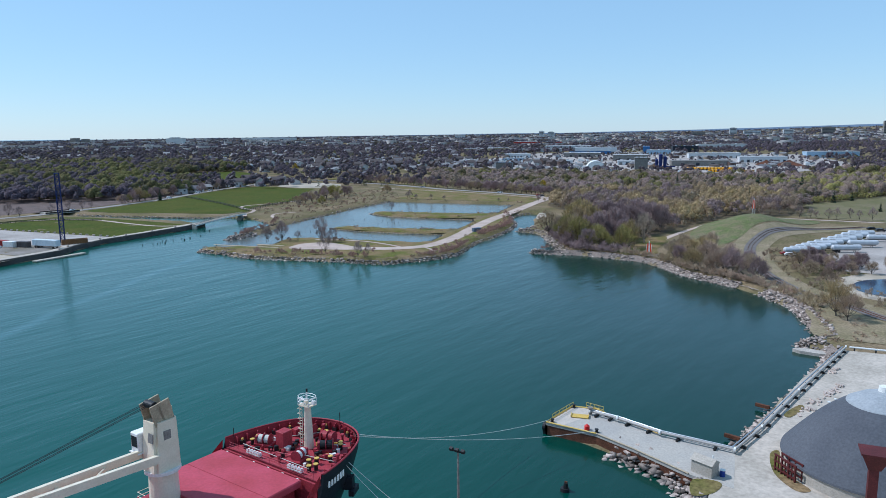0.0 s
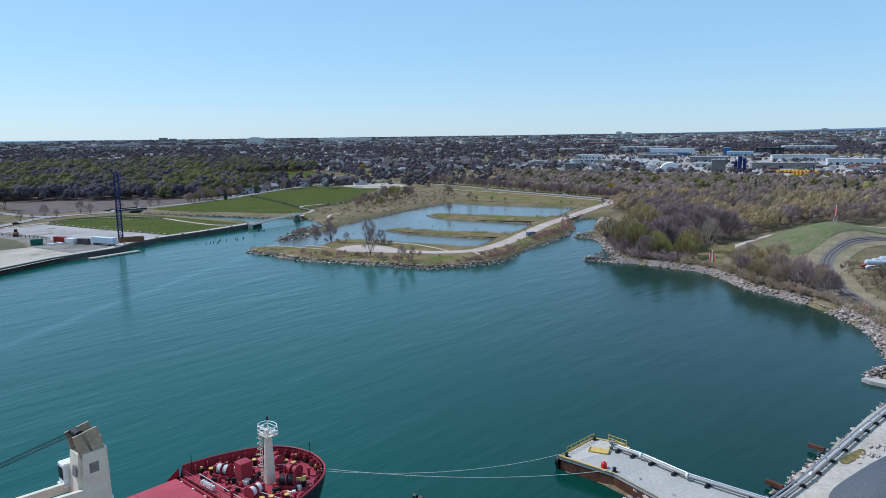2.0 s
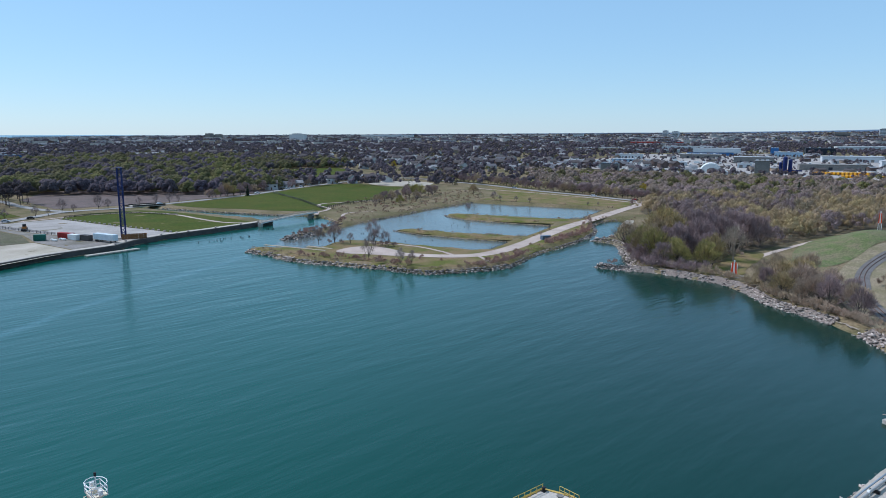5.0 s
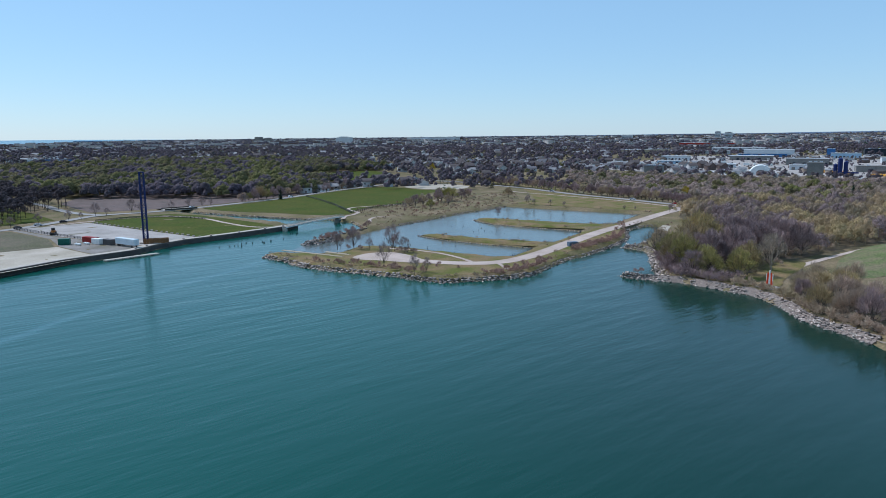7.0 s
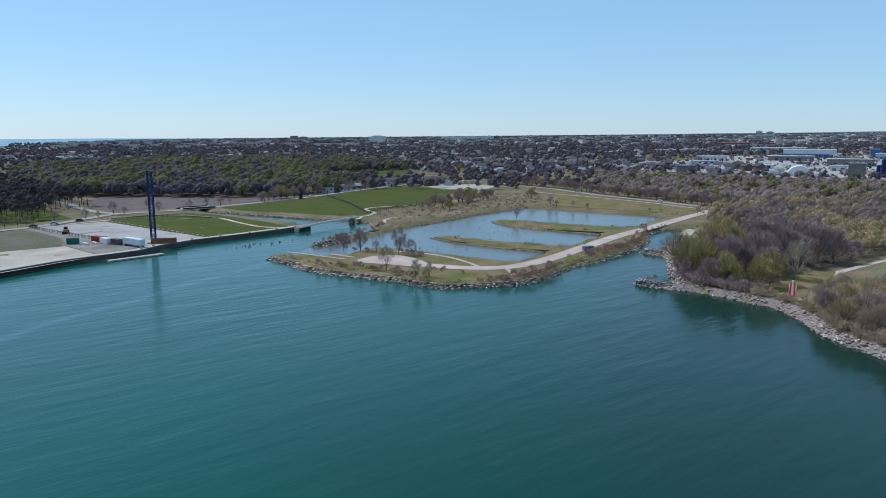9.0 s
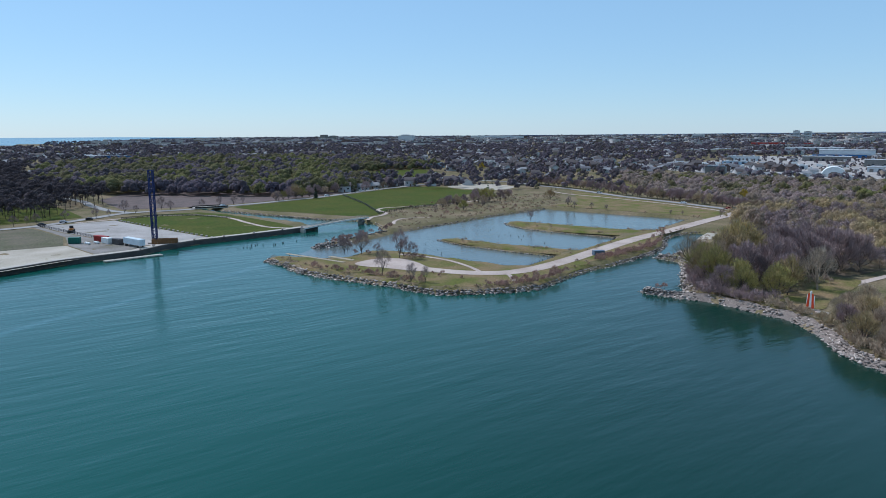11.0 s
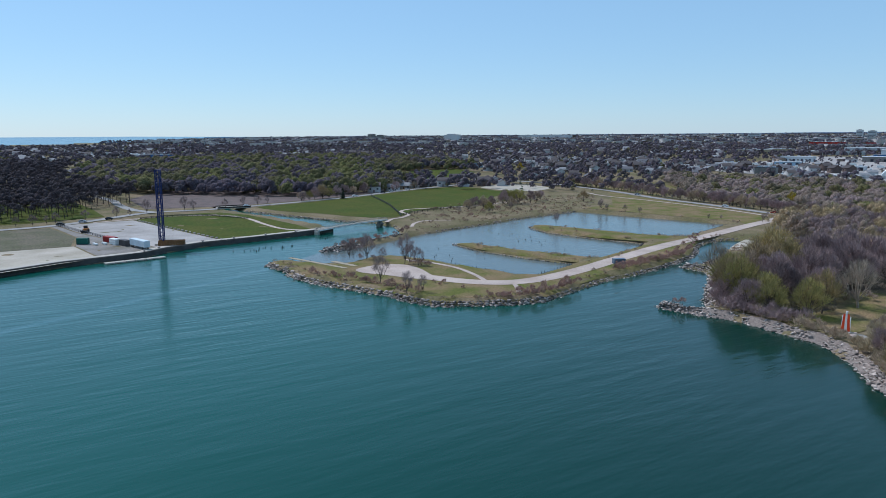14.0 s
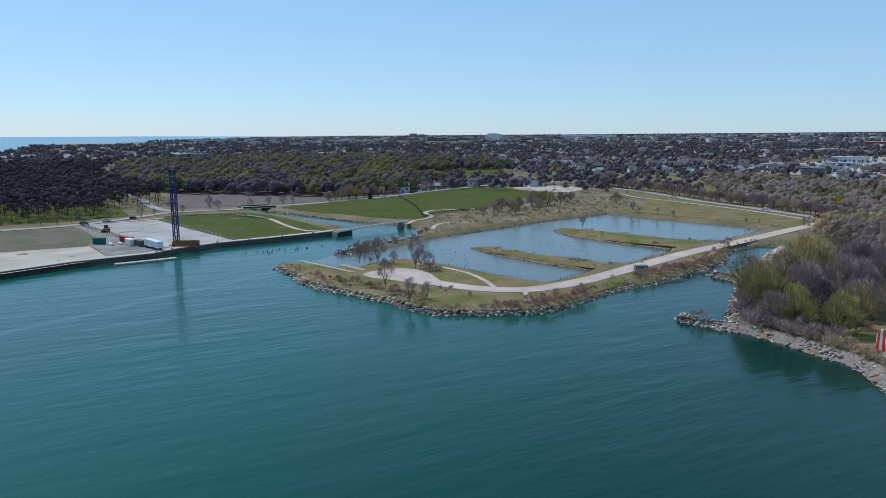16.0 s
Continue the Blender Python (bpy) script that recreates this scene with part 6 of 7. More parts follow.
for kind_ in ("pale", "wide", "bare", "dusk", "green", "willow", "open", "shrub", "fir", "gold"):
    tree_kind(kind_, 1 if kind_ in ("pale", "wide") else 3)

# trees of the island
for x, y, s, kd in ((-213, 207, 1.0, "open"), (-193.5, 206, 0.75, "open"), (-192.5, 211, 0.8, "open"), (-238, 231, 1.25, "open"), (-233, 234, 1.0, "open"), (-240, 234, 1.05, "open"), (-256, 224, 1.05, "open"), (-262, 219, 0.9, "open"), (-259, 226, 1.0, "open"), (-264, 222, 0.8, "open"), (-250, 228, 0.55, "open")):
    plant(kd, x, y, s, "trees on the island")
for x, y, s in ((-232, 235, 1.0), (-229, 236, 0.8), (-236, 234, 0.8), (-258, 222, 0.9), (-254, 226, 0.7), (-178, 226, 0.6), (-176, 236, 0.7), (-177, 243, 0.7), (-179, 250, 0.6), (-181, 262, 0.6), (-190, 225, 0.6), (-220, 203, 0.5), (-230, 198, 0.5), (-186, 305, 0.8), (-190, 318, 0.9), (-196, 332, 0.9), (-201, 345, 1.0), (-208, 358, 1.0), (-214, 372, 1.0), (-222, 386, 0.9), (-311, 268, 0.8), (-318, 276, 1.0), (-320, 280, 1.1), (-303, 250, 0.5), (-299, 238, 0.6), (-296, 229, 0.5)):
    plant("shrub", x, y, s, "shrubs on the island bank")
for x, y, s in ((-296, 362, 1.0), (-306, 441, 0.8), (-330, 437, 0.9), (-318, 441, 0.8), (-338, 440, 1.0), (-345, 446, 0.9), (-257, 454, 0.7), (-264, 452, 0.6), (-236, 462, 1.0), (-230, 470, 0.9), (-242, 476, 0.8), (-238, 420, 0.5)):
    plant("open", x, y, s * (0.6 if s < 1 else 0.75), "trees on the pond bank")

# woods on the east shore
WOOD = [(-157, 316), (-140, 290), (-128, 277), (-112, 274), (-104, 280), (-108, 330), (-104, 370), (-96, 405), (-100, 470), (-150, 492), (-210, 500), (-228, 472), (-218, 440), (-200, 420), (-172, 408), (-157, 378), (-151, 345)]
M_LITTER = mat("leaf_litter", (0.09, 0.066, 0.046), 0.95, 0.3, 0.15, 1.5, tint=(0.12, 0.095, 0.05))
sheet("wood_floor", WOOD, M_LITTER, "brown leaf litter under the trees", "ground", 0.1, 8)
wood_pts = strew(WOOD, 8.0, 0.4)
wood_pts = wood_pts[distance([(-92, 272), (-98, 290), (-101, 323), (-97, 360), (-88, 395), (-80, 415)], wood_pts) > 9]
for x, y in wood_pts[wood_pts[:, 1] < 352]:
    v_ = noise.noise(Vector((x / 26, y / 26, 2.5))) + RNG.normal() * 0.12
    if y < 300:
        kd = "willow" if v_ > 0.05 else "dusk" if RNG.random() < 0.45 else "green"
    else:
        kd = "dusk" if v_ < 0.12 else "bare" if RNG.random() < 0.5 else "green"
    plant(kd, x, y, RNG.uniform(0.95, 1.4), "trees of the east wood")
plant("pale", -105, 303, 1.0, "trees of the east wood", turn=30)
plant("wide", -155, 308, 1.0, "trees of the east wood"), plant("willow", -127, 281, 1.25, "trees of the east wood"), plant("willow", -137, 291, 1.2, "trees of the east wood")
plant("dusk", -121, 275, 0.8, "trees of the east wood"), plant("dusk", -131, 279, 0.75, "trees of the east wood"), plant("dusk", -139, 287, 0.7, "trees of the east wood")
sheet("glade", smooth([(-118, 318), (-104, 330), (-98, 312), (-95, 290), (-92, 277), (-104, 270), (-112, 276), (-108, 296)], 4, True), M_TURF, "spring grass of a glade beside the wood", "grass", 0.16, 4)
BELT = [(-84, 262), (-72, 251), (-55, 241), (-44, 234), (-38, 230), (-44, 246), (-56, 268), (-66, 282), (-78, 286), (-86, 276)]
sheet("wood_floor", BELT, M_LITTER, "brown leaf litter under the railway trees", "ground", 0.1, 6)
for x, y in strew(BELT, 7.2, 0.42, 0.95):
    plant(str(RNG.choice(["bare", "dusk", "bare", "green"])), x, y, RNG.uniform(0.6, 1.0), "trees along the railway")
for x, y, s, kd in ((-19, 201, 0.85, "green"), (-16, 197, 0.7, "bare"), (-30, 216, 0.4, "shrub"), (-34, 222, 0.9, "shrub"), (-26, 250, 0.5, "bare"), (-32, 262, 0.55, "bare"), (-20, 268, 0.5, "bare"), (-27, 272, 0.55, "bare"), (-14, 272, 0.5, "bare"), (-38, 280, 0.5, "bare"), (-8, 280, 0.55, "bare"), (4, 285, 0.55, "bare")):
    plant(kd, x, y, s, "trees by the trailer yard")
for x, y in ((-170, 560), (-160, 585), (-128, 452), (-133, 455), (-124, 458), (-100, 520), (-92, 530), (-60, 560), (-50, 550), (-40, 570), (-150, 565), (-20, 500), (-513, 336), (-510, 334)):
    plant("fir", x, y, RNG.uniform(0.7, 1.05), "dark conifers")

for x, y in ((-182, 636), (-144, 608), (-154, 619), (-114, 632), (-106, 636), (-78, 611)):
    plant("fir", x, y, RNG.uniform(1.25, 1.6), "dark conifers")
for x, y, s in ((-285, 573, 1.0), (-281, 567, 0.8), (-277, 600, 0.9), (-671, 645, 1.2)):
    plant("gold", x, y, s, "yellow-leaved trees")
for x, y in smooth([(-58, 441), (-38, 444), (-12, 446)], 4):
    plant("open", x + RNG.normal() * 2, y + RNG.normal() * 2, RNG.uniform(0.6, 0.8), "trees on the rough field")
for x, y in strew([(-178, 224), (-171, 226), (-169, 240), (-172, 250), (-178, 250)], 3.2, 0.45):
    plant("shrub", x, y, RNG.uniform(0.35, 0.6), "shrubs on the island bank")
for x, y, s in ((-200, 224, 0.8), (-203, 222, 0.6), (-198, 221, 0.6), (-138, 264.5, 0.7), (-136, 265.5, 0.9)):
    plant("shrub", x, y, s, "shrubs on the island bank")

# rows along the roads
row = smooth([(-520, 576), (-448, 565), (-367, 539), (-313, 528), (-252, 512), (-190, 511)], 15)
for x, y in row:
    plant(str(RNG.choice(["dusk", "dusk", "bare"])), x + RNG.normal(), y + 4 + RNG.normal(), RNG.uniform(0.6, 0.9), "trees along the shore road")
for x, y in smooth([(-452, 110), (-467, 150), (-484, 190), (-493, 245), (-503, 300)], 4):
    plant("open", x - 3 + RNG.normal() * 3, y + RNG.normal() * 6, RNG.uniform(0.6, 1.1), "trees along the shore road")
for x, y in strew([(-398, 330), (-380, 345), (-352, 330), (-348, 395), (-395, 420), (-420, 400)], 13, 0.45, 0.5):
    plant(str(RNG.choice(["open", "willow", "bare", "shrub"])), x, y, RNG.uniform(0.5, 0.8), "trees on the rough bank")

for x, y, s_, kd in ((-510, 300, 0.7, "bare"), (-512, 307, 0.8, "willow"), (-515, 313, 0.85, "dusk"), (-517, 320, 0.9, "green"), (-520, 327, 0.8, "willow"), (-524, 322, 0.9, "green"), (-523, 335, 0.8, "dusk"), (-530, 345, 0.9, "dusk"), (-534, 355, 0.8, "bare"), (-540, 368, 0.8, "dusk"), (-548, 372, 0.9, "bare"), (-554, 384, 0.8, "dusk"), (-546, 402, 0.8, "dusk"), (-553, 425, 0.8, "bare"), (-568, 440, 0.9, "dusk"), (-574, 420, 0.9, "bare"), (-570, 400, 0.8, "dusk")):
    plant(kd, x, y, s_, "trees between marsh and houses")
for x, y, s_, kd in ((-383, 364, 0.7, "bare"), (-385, 371, 0.8, "dusk"), (-386, 379, 0.85, "bare"), (-392, 390, 0.7, "dusk"), (-397, 404, 0.9, "dusk"), (-401, 411, 1.0, "willow"), (-398, 418, 1.0, "willow"), (-404, 425, 0.8, "dusk"), (-399, 431, 0.8, "dusk"), (-404, 441, 0.8, "bare"), (-409, 449, 0.7, "dusk"), (-383, 468, 0.7, "green"), (-377, 350, 0.5, "shrub"), (-372, 356, 0.9, "shrub"), (-366, 345, 0.9, "shrub"), (-370, 366, 0.9, "shrub"), (-362, 330, 0.8, "shrub"), (-378, 385, 0.9, "shrub"), (-352, 380, 0.7, "shrub"), (-356, 395, 0.8, "shrub"), (-360, 410, 0.8, "shrub")):
    plant(kd, x, y, s_, "trees on the rough bank")
for x, y in strew([(-43, 276), (-24, 262), (-13, 284), (-36, 300)], 5.0, 0.45):
    plant(str(RNG.choice(["dusk", "dusk", "bare"])), x, y, RNG.uniform(0.32, 0.55), "bushes by the trailer yard")

# woods that nobody could count
m_bare = grove(6, 70, 10.5, 6.6, 1.5, 0.12, k=6, seed=2, fill=1.2)
m_low = grove(6, 50, 6.0, 4.8, 1.3, 0.10, k=5, seed=3, fill=1.2)
m_tall = grove(6, 110, 16, 5.6, 2.2, 0.13, 0.3, 0.42, 6, seed=4, base=0.25, fill=0.95)
m_will = grove(6, 60, 10.5, 7.0, 1.3, 0.14, k=6, seed=5, fill=1.2)
m_far = grove(8, 10, 8.5, 5.2, 1.8, 0.3, k=3, seed=6, fill=1.3)
m_dist = grove(8, 4, 8.0, 9.0, 2.8, 0.6, k=2, seed=8, fill=1.2)
m_fir = [fir_parts(np.random.default_rng(k), 13, 3.2, 26) for k in range(3)]
m_wood = grove(6, 760, 9.6, 5.8, 1.2, 0.06, 0.16, k=8, seed=14, loose=0.3, fill=0.72)
BACKWOOD = [(-100, 425), (-84, 430), (-64, 448), (-66, 525), (-76, 560), (-160, 560), (-225, 510), (-150, 485)]
pts = np.vstack([wood_pts[wood_pts[:, 1] >= 352], strew(BACKWOOD, 8.4, 0.45)])
v_ = np.array([noise.noise(Vector((x / 30, y / 30, 4.5))) for x, y in pts]) + RNG.normal(size=len(pts)) * 0.1
for sel, m_, lb_ in ((v_ > 0.1, M_TWIG2, "olive-brown budding trees of the east wood"), ((v_ <= 0.1) & (v_ > -0.12), M_TWIG, "leafless brown trees of the east wood"), (v_ <= -0.12, M_DUSK, "leafless purple-grey trees of the east wood")):
    mass("wood_trees", pts[sel], m_wood, m_, lb_, "wood", 0.85, 1.35)
sheet("wood_floor", BACKWOOD, M_LITTER, "brown leaf litter under the far trees", "ground", 0.12, 8)
mass("olive_hedge", strew([(-74, 535), (-62, 530), (-28, 600), (-22, 628), (-36, 630)], 4.2, 0.45), m_wood, M_WILLOW, "dense olive thicket above the rough field", "wood", 0.35, 0.55)
NORTH = [(-470, 662), (-400, 606), (-337, 545), (-262, 530), (-160, 512), (-60, 500), (60, 470), (160, 560), (80, 780), (-150, 800), (-330, 770), (-520, 720)]
sheet("scrub_floor", NORTH, M_GROUND, "brown litter and dead grass under scrub", "ground", 0.09, 20)


def gappy(pts, cut=0.1, size=34.0):
    """Drop points in loose glades."""
    return pts[np.array([noise.noise(Vector((x / size, y / size, 7))) for x, y in pts]) < cut]


pts = gappy(strew(NORTH, 7.6, 0.48, 0.95), 0.34)
pts = pts[~inside(GREEN, pts) & ~inside(BACKWOOD, pts)]
mix_ = RNG.random(len(pts))
mass("scrub_wood", pts[mix_ < 0.88], m_low, M_SCRUB, "low purple-brown leafless scrub wood", "wood", 0.6, 1.35)
mass("scrub_wood", pts[mix_ >= 0.88], m_low, M_MARSH, "low olive budding scrub wood", "wood", 0.7, 1.5)
MARSHWOOD = [(-640, 215), (-578, 275), (-540, 330), (-552, 395), (-600, 440), (-690, 560), (-760, 640), (-980, 600), (-1080, 420), (-980, 215), (-780, 175), (-690, 180)]
pts = strew(MARSHWOOD, 8.6, 0.48)
pts = pts[~inside(FIELD, pts)]
mix_ = RNG.random(len(pts)) * 0.7 + 0.15 + 0.7 * np.array([noise.noise(Vector((x / 60, y / 60, 3))) for x, y in pts])
mass("willow_wood", pts[mix_ < 0.6], m_will, M_MARSH, "yellow-green willow wood behind the marsh", "wood", 0.7, 1.3)
mass("bare_wood", pts[mix_ >= 0.6], m_bare, M_TWIGFAR, "leafless brown wood behind the marsh", "wood", 0.8, 1.3)
PARK = [(-474, 40), (-472, 118), (-486, 150), (-535, 158), (-560, 192), (-620, 200), (-680, 168), (-780, 160), (-950, 190), (-1000, -60), (-520, -80)]
pts = strew(PARK, 8.4, 0.48, 0.9)
mass("park_trees", pts, m_tall, M_PARK, "tall leafless trees of a park", "wood", 0.7, 1.15)
RIGHT = [(-40, 480), (20, 440), (120, 420), (300, 500), (260, 1000), (40, 980), (-80, 820), (-100, 600)]
pts = strew(RIGHT, 12.5, 0.48, 0.9)
pts = pts[~inside(GREEN, pts)]
mix_ = RNG.random(len(pts))
mass("mixed_wood", pts[mix_ < 0.7], m_bare, M_SCRUB, "leafless brown wood on rising ground", "wood", 0.6, 1.2)
mass("mixed_wood", pts[mix_ >= 0.7], m_will, M_MARSH, "pale green wood on rising ground", "wood", 0.6, 1.2)

pts = np.vstack([strew([(-76, 598), (-60, 590), (-30, 638), (-48, 648)], 6.5, 0.45), strew([(-105, 652), (-20, 650), (-10, 748), (-100, 750)], 9, 0.45, 0.8)])
mass("willow_wood", pts, m_will, M_WILLOW, "bright yellow-green willow thicket", "wood", 0.6, 1.0)

# reeds and shore scrub
m_tuft = grove(4, 80, 0.75, 1.4, 0.55, 0.05, k=4, seed=9, fill=0)
scrub = []
for line, gap, reach in ((ISLAND, 3.0, 5), (POND_N, 3.0, 6), (BERM_A, 3.5, 5), (BERM_B, 3.5, 5), (SPIT, 2.5, 6), (EAST, 2.5, 9), (SHORE[:7], 3.0, 10)):
    c = smooth(line, 8)
    for k in range(3):
        scrub.append(c + RNG.normal(size=c.shape) * reach * 0.6)
scrub = off_water(np.vstack(scrub), 2.5)
M_WEED = mat("dry_weeds", (0.36, 0.27, 0.18), 0.95, 0.2, 0.2, 1.5, bump=0, tint=(0.32, 0.21, 0.15), island=0.25)
mass("shore_scrub", scrub, m_tuft, M_WEED, "dry brown weeds and scrub along the banks", "scrub", 0.5, 1.2)
pts = off_water(strew([(-330, 300), (-350, 300), (-400, 330), (-430, 400), (-440, 470), (-420, 520), (-355, 450), (-345, 400), (-335, 350)], 5, 0.5, 0.6), 3)
mass("shore_scrub", pts, m_tuft, M_WEED, "dry brown weeds on the rough bank", "scrub", 0.6, 1.6)
pts = off_water(strew([(-60, 262), (-50, 250), (-36, 232), (-24, 214), (-8, 206), (14, 200), (20, 232), (-12, 232), (-20, 250), (-18, 268), (-34, 284), (-44, 300), (-56, 300), (-58, 280)], 4.2, 0.5, 0.75), 5)
c_ = smooth(rail_line, 4)
pts = pts[distance(c_, pts) > 4.5]
m_bush = grove(5, 260, 3.0, 2.3, 1.0, 0.05, seed=12, loose=0.35, fill=0)
mass("brush", pts, m_bush, N_TWIG, "low grey-brown brush beside the railway", "scrub", 0.45, 1.1)
pts = off_water(np.vstack([smooth([(-158, 314), (-150, 301), (-140, 287), (-131, 277), (-120, 272), (-108, 272)], 9) + RNG.normal(size=(46, 2)) * 2.0 for _ in range(2)]), 2.0)
mass("brush", pts, m_bush, N_DUSK, "dense purple-grey brush at the edge of the wood", "scrub", 0.7, 1.4)
c_ = smooth([(-119, 272), (-102, 270), (-93, 269), (-81, 260), (-70, 248), (-60, 243), (-50, 237), (-40, 228), (-31, 218), (-26, 206)], 8)
pts = off_water(np.vstack([c_ + RNG.normal(size=c_.shape) * 1.6 for _ in range(2)]), 2.6)
mass("brush", pts, m_bush, N_TWIG, "grey-brown brush above the shore rocks", "scrub", 0.5, 1.1)
bank_brush = []
for line, n_, reach in (([(-171, 227), (-170, 240), (-173, 254), (-175, 262)], 10, 1.7), ([(-184, 291), (-188, 302), (-189, 314), (-191, 326), (-195, 342), (-206, 364)], 9, 1.5), ([(-288, 221), (-296, 234), (-304, 249), (-313, 266), (-318, 275)], 9, 0.9), ([(-195, 210), (-206, 206), (-222, 201), (-240, 196)], 5, 1.6)):
    c_ = smooth(line, n_)
    bank_brush += [c_ + RNG.normal(size=c_.shape) * reach for _ in range(2)]
mass("brush", off_water(np.vstack(bank_brush), 1.5), m_bush, M_RED, "low red-brown brush along the island bank", "scrub", 0.4, 0.85)
pts = strew(WOOD, 6.5, 0.5, 0.7)
mass("brush", pts, m_bush, N_TWIG, "brown undergrowth of the east wood", "scrub", 0.7, 1.3)


# ---- riprap ----
def stones(n, seed):
    out = []
    for s in range(n):
        rng = np.random.default_rng(seed + s)
        bm = bmesh.new()
        bmesh.ops.create_cube(bm, size=0.85)
        bmesh.ops.triangulate(bm, faces=bm.faces[:])
        tilt = Euler((rng.normal() * 0.25, rng.normal() * 0.25, 0)).to_matrix()
        for v in bm.verts:
            v.co += Vector(rng.uniform(-0.22, 0.22, 3))
            v.co = tilt @ Vector((v.co.x * 1.4, v.co.y, v.co.z * 0.62))
        bm.verts.ensure_lookup_table()
        out.append((np.array([v.co[:] for v in bm.verts]), np.array([[v.index for v in f.verts] for f in bm.faces])))
        bm.free()
    return out


STONES = stones(7, 40)


def riprap(line, closed, gap, wide, lo, hi, label, toe=0.0, stone=M_ROCK):
    """Stones heaped along a shoreline; the heap leans on the bank."""
    c = smooth(line, 10)
    seg = np.linalg.norm(np.diff(c, axis=0), axis=1)
    u = np.interp(np.arange(0, seg.sum(), gap), np.concatenate([[0], np.cumsum(seg)]), np.arange(len(c)))
    base = np.stack([np.interp(u, np.arange(len(c)), c[:, k]) for k in (0, 1)], 1)
    t = np.gradient(base, axis=0)
    t /= np.linalg.norm(t, axis=1)[:, None] + 1e-9
    side = np.stack([t[:, 1], -t[:, 0]], 1)
    probe = inside(BASIN, base + side * 1.5)
    side[probe] *= -1                                      # towards the land
    vs, fs, k = [], [], 0
    for p, n_ in zip(base, side):
        for w in np.arange(-0.6, wide, 0.75):
            if RNG.random() < 0.85:
                q = p + n_ * (w + RNG.normal() * 0.25) + RNG.normal(size=2) * 0.3
                s = RNG.uniform(lo, hi)
                a = RNG.uniform(0, 6.28)
                v, f = STONES[int(RNG.integers(0, len(STONES)))]
                z = np.clip(w * 0.62, -0.25, FLAT) + toe + 0.1
                vs.append(np.column_stack([(v[:, 0] * math.cos(a) - v[:, 1] * math.sin(a)) * s + q[0], (v[:, 0] * math.sin(a) + v[:, 1] * math.cos(a)) * s + q[1], v[:, 2] * s + z]))
                fs.append(f + k)
                k += len(v)
    return tagged(part("riprap", raw("riprap", np.vstack(vs), np.vstack(fs)), stone), label, "rocks", kind="stuff")


riprap(ISLAND[:12], False, 0.6, 2.3, 0.3, 1.05, "grey limestone riprap round the island")
riprap(ISLAND[11:], False, 0.7, 1.3, 0.3, 0.9, "low broken stones along the channel bank")
riprap(SPIT[:6], False, 1.0, 3.0, 0.6, 1.4, "grey limestone riprap of the spit")
riprap(BERM_A, False, 0.6, 0.7, 0.25, 0.6, "pale stones edging a pond berm", stone=M_PALEROCK)
riprap(BERM_B, False, 0.7, 0.7, 0.25, 0.6, "pale stones edging a pond berm", stone=M_PALEROCK)
riprap(POND_N[:5], False, 1.0, 1.2, 0.3, 0.8, "stones along the pond bank")
riprap(CREEK[6:], False, 1.0, 1.6, 0.4, 0.9, "stones along the creek bank")
riprap(EAST[4:], False, 0.55, 3.0, 0.25, 0.9, "pale broken stones along the east shore", stone=M_PALEROCK)
riprap(SHORE, False, 0.55, 3.6, 0.3, 1.0, "pale broken stones along the basin shore", stone=M_PALEROCK)
riprap([(-42, 89.6), (-36.8, 88.0), (-31.6, 85.9), (-29.0, 83.2), (-28.0, 75.5), (-32.6, 61.5)], False, 0.5, 3.8, 0.35, 1.1, "large pale boulders beside the pier", stone=M_PALEROCK)


# driftwood on the east shore
M_DRIFT = mat("bleached_wood", (0.42, 0.34, 0.28), 0.9, 0.2, 0.8, 6.0, obj=0.25)
log0 = None
c_ = smooth([(-112, 268.3), (-102, 267.5), (-94, 266.5), (-83, 258), (-72, 246.5), (-62, 241), (-52, 235.5), (-44, 229)], 4)
for k, (x, y) in enumerate(c_):
    m = pose(x + RNG.normal() * 0.4, y + RNG.normal() * 0.5, 1.0 + 0.2 * RNG.random(), RNG.uniform(-6, 6), 0, RNG.uniform(-60, 10)) @ Matrix.Scale(RNG.uniform(0.6, 1.2), 4)
    if log0 is None:
        log0 = thing("driftwood_log", "bleached driftwood log lying on shore stones", "log", "driftwood logs")
        part("stem", rod(rod(bmesh.new(), (-1.9, 0, 0.12), (0.2, 0.1, 0.14), 0.2, 0.16), (0.2, 0.1, 0.14), (2.2, -0.15, 0.1), 0.16, 0.07), M_DRIFT, log0)
        part("branch", rod(bmesh.new(), (0.6, 0.1, 0.15), (1.3, 0.7, 0.5), 0.07, 0.03, 6), M_DRIFT, log0)
        log0.matrix_basis = m
    else:
        copy_thing(log0, m)


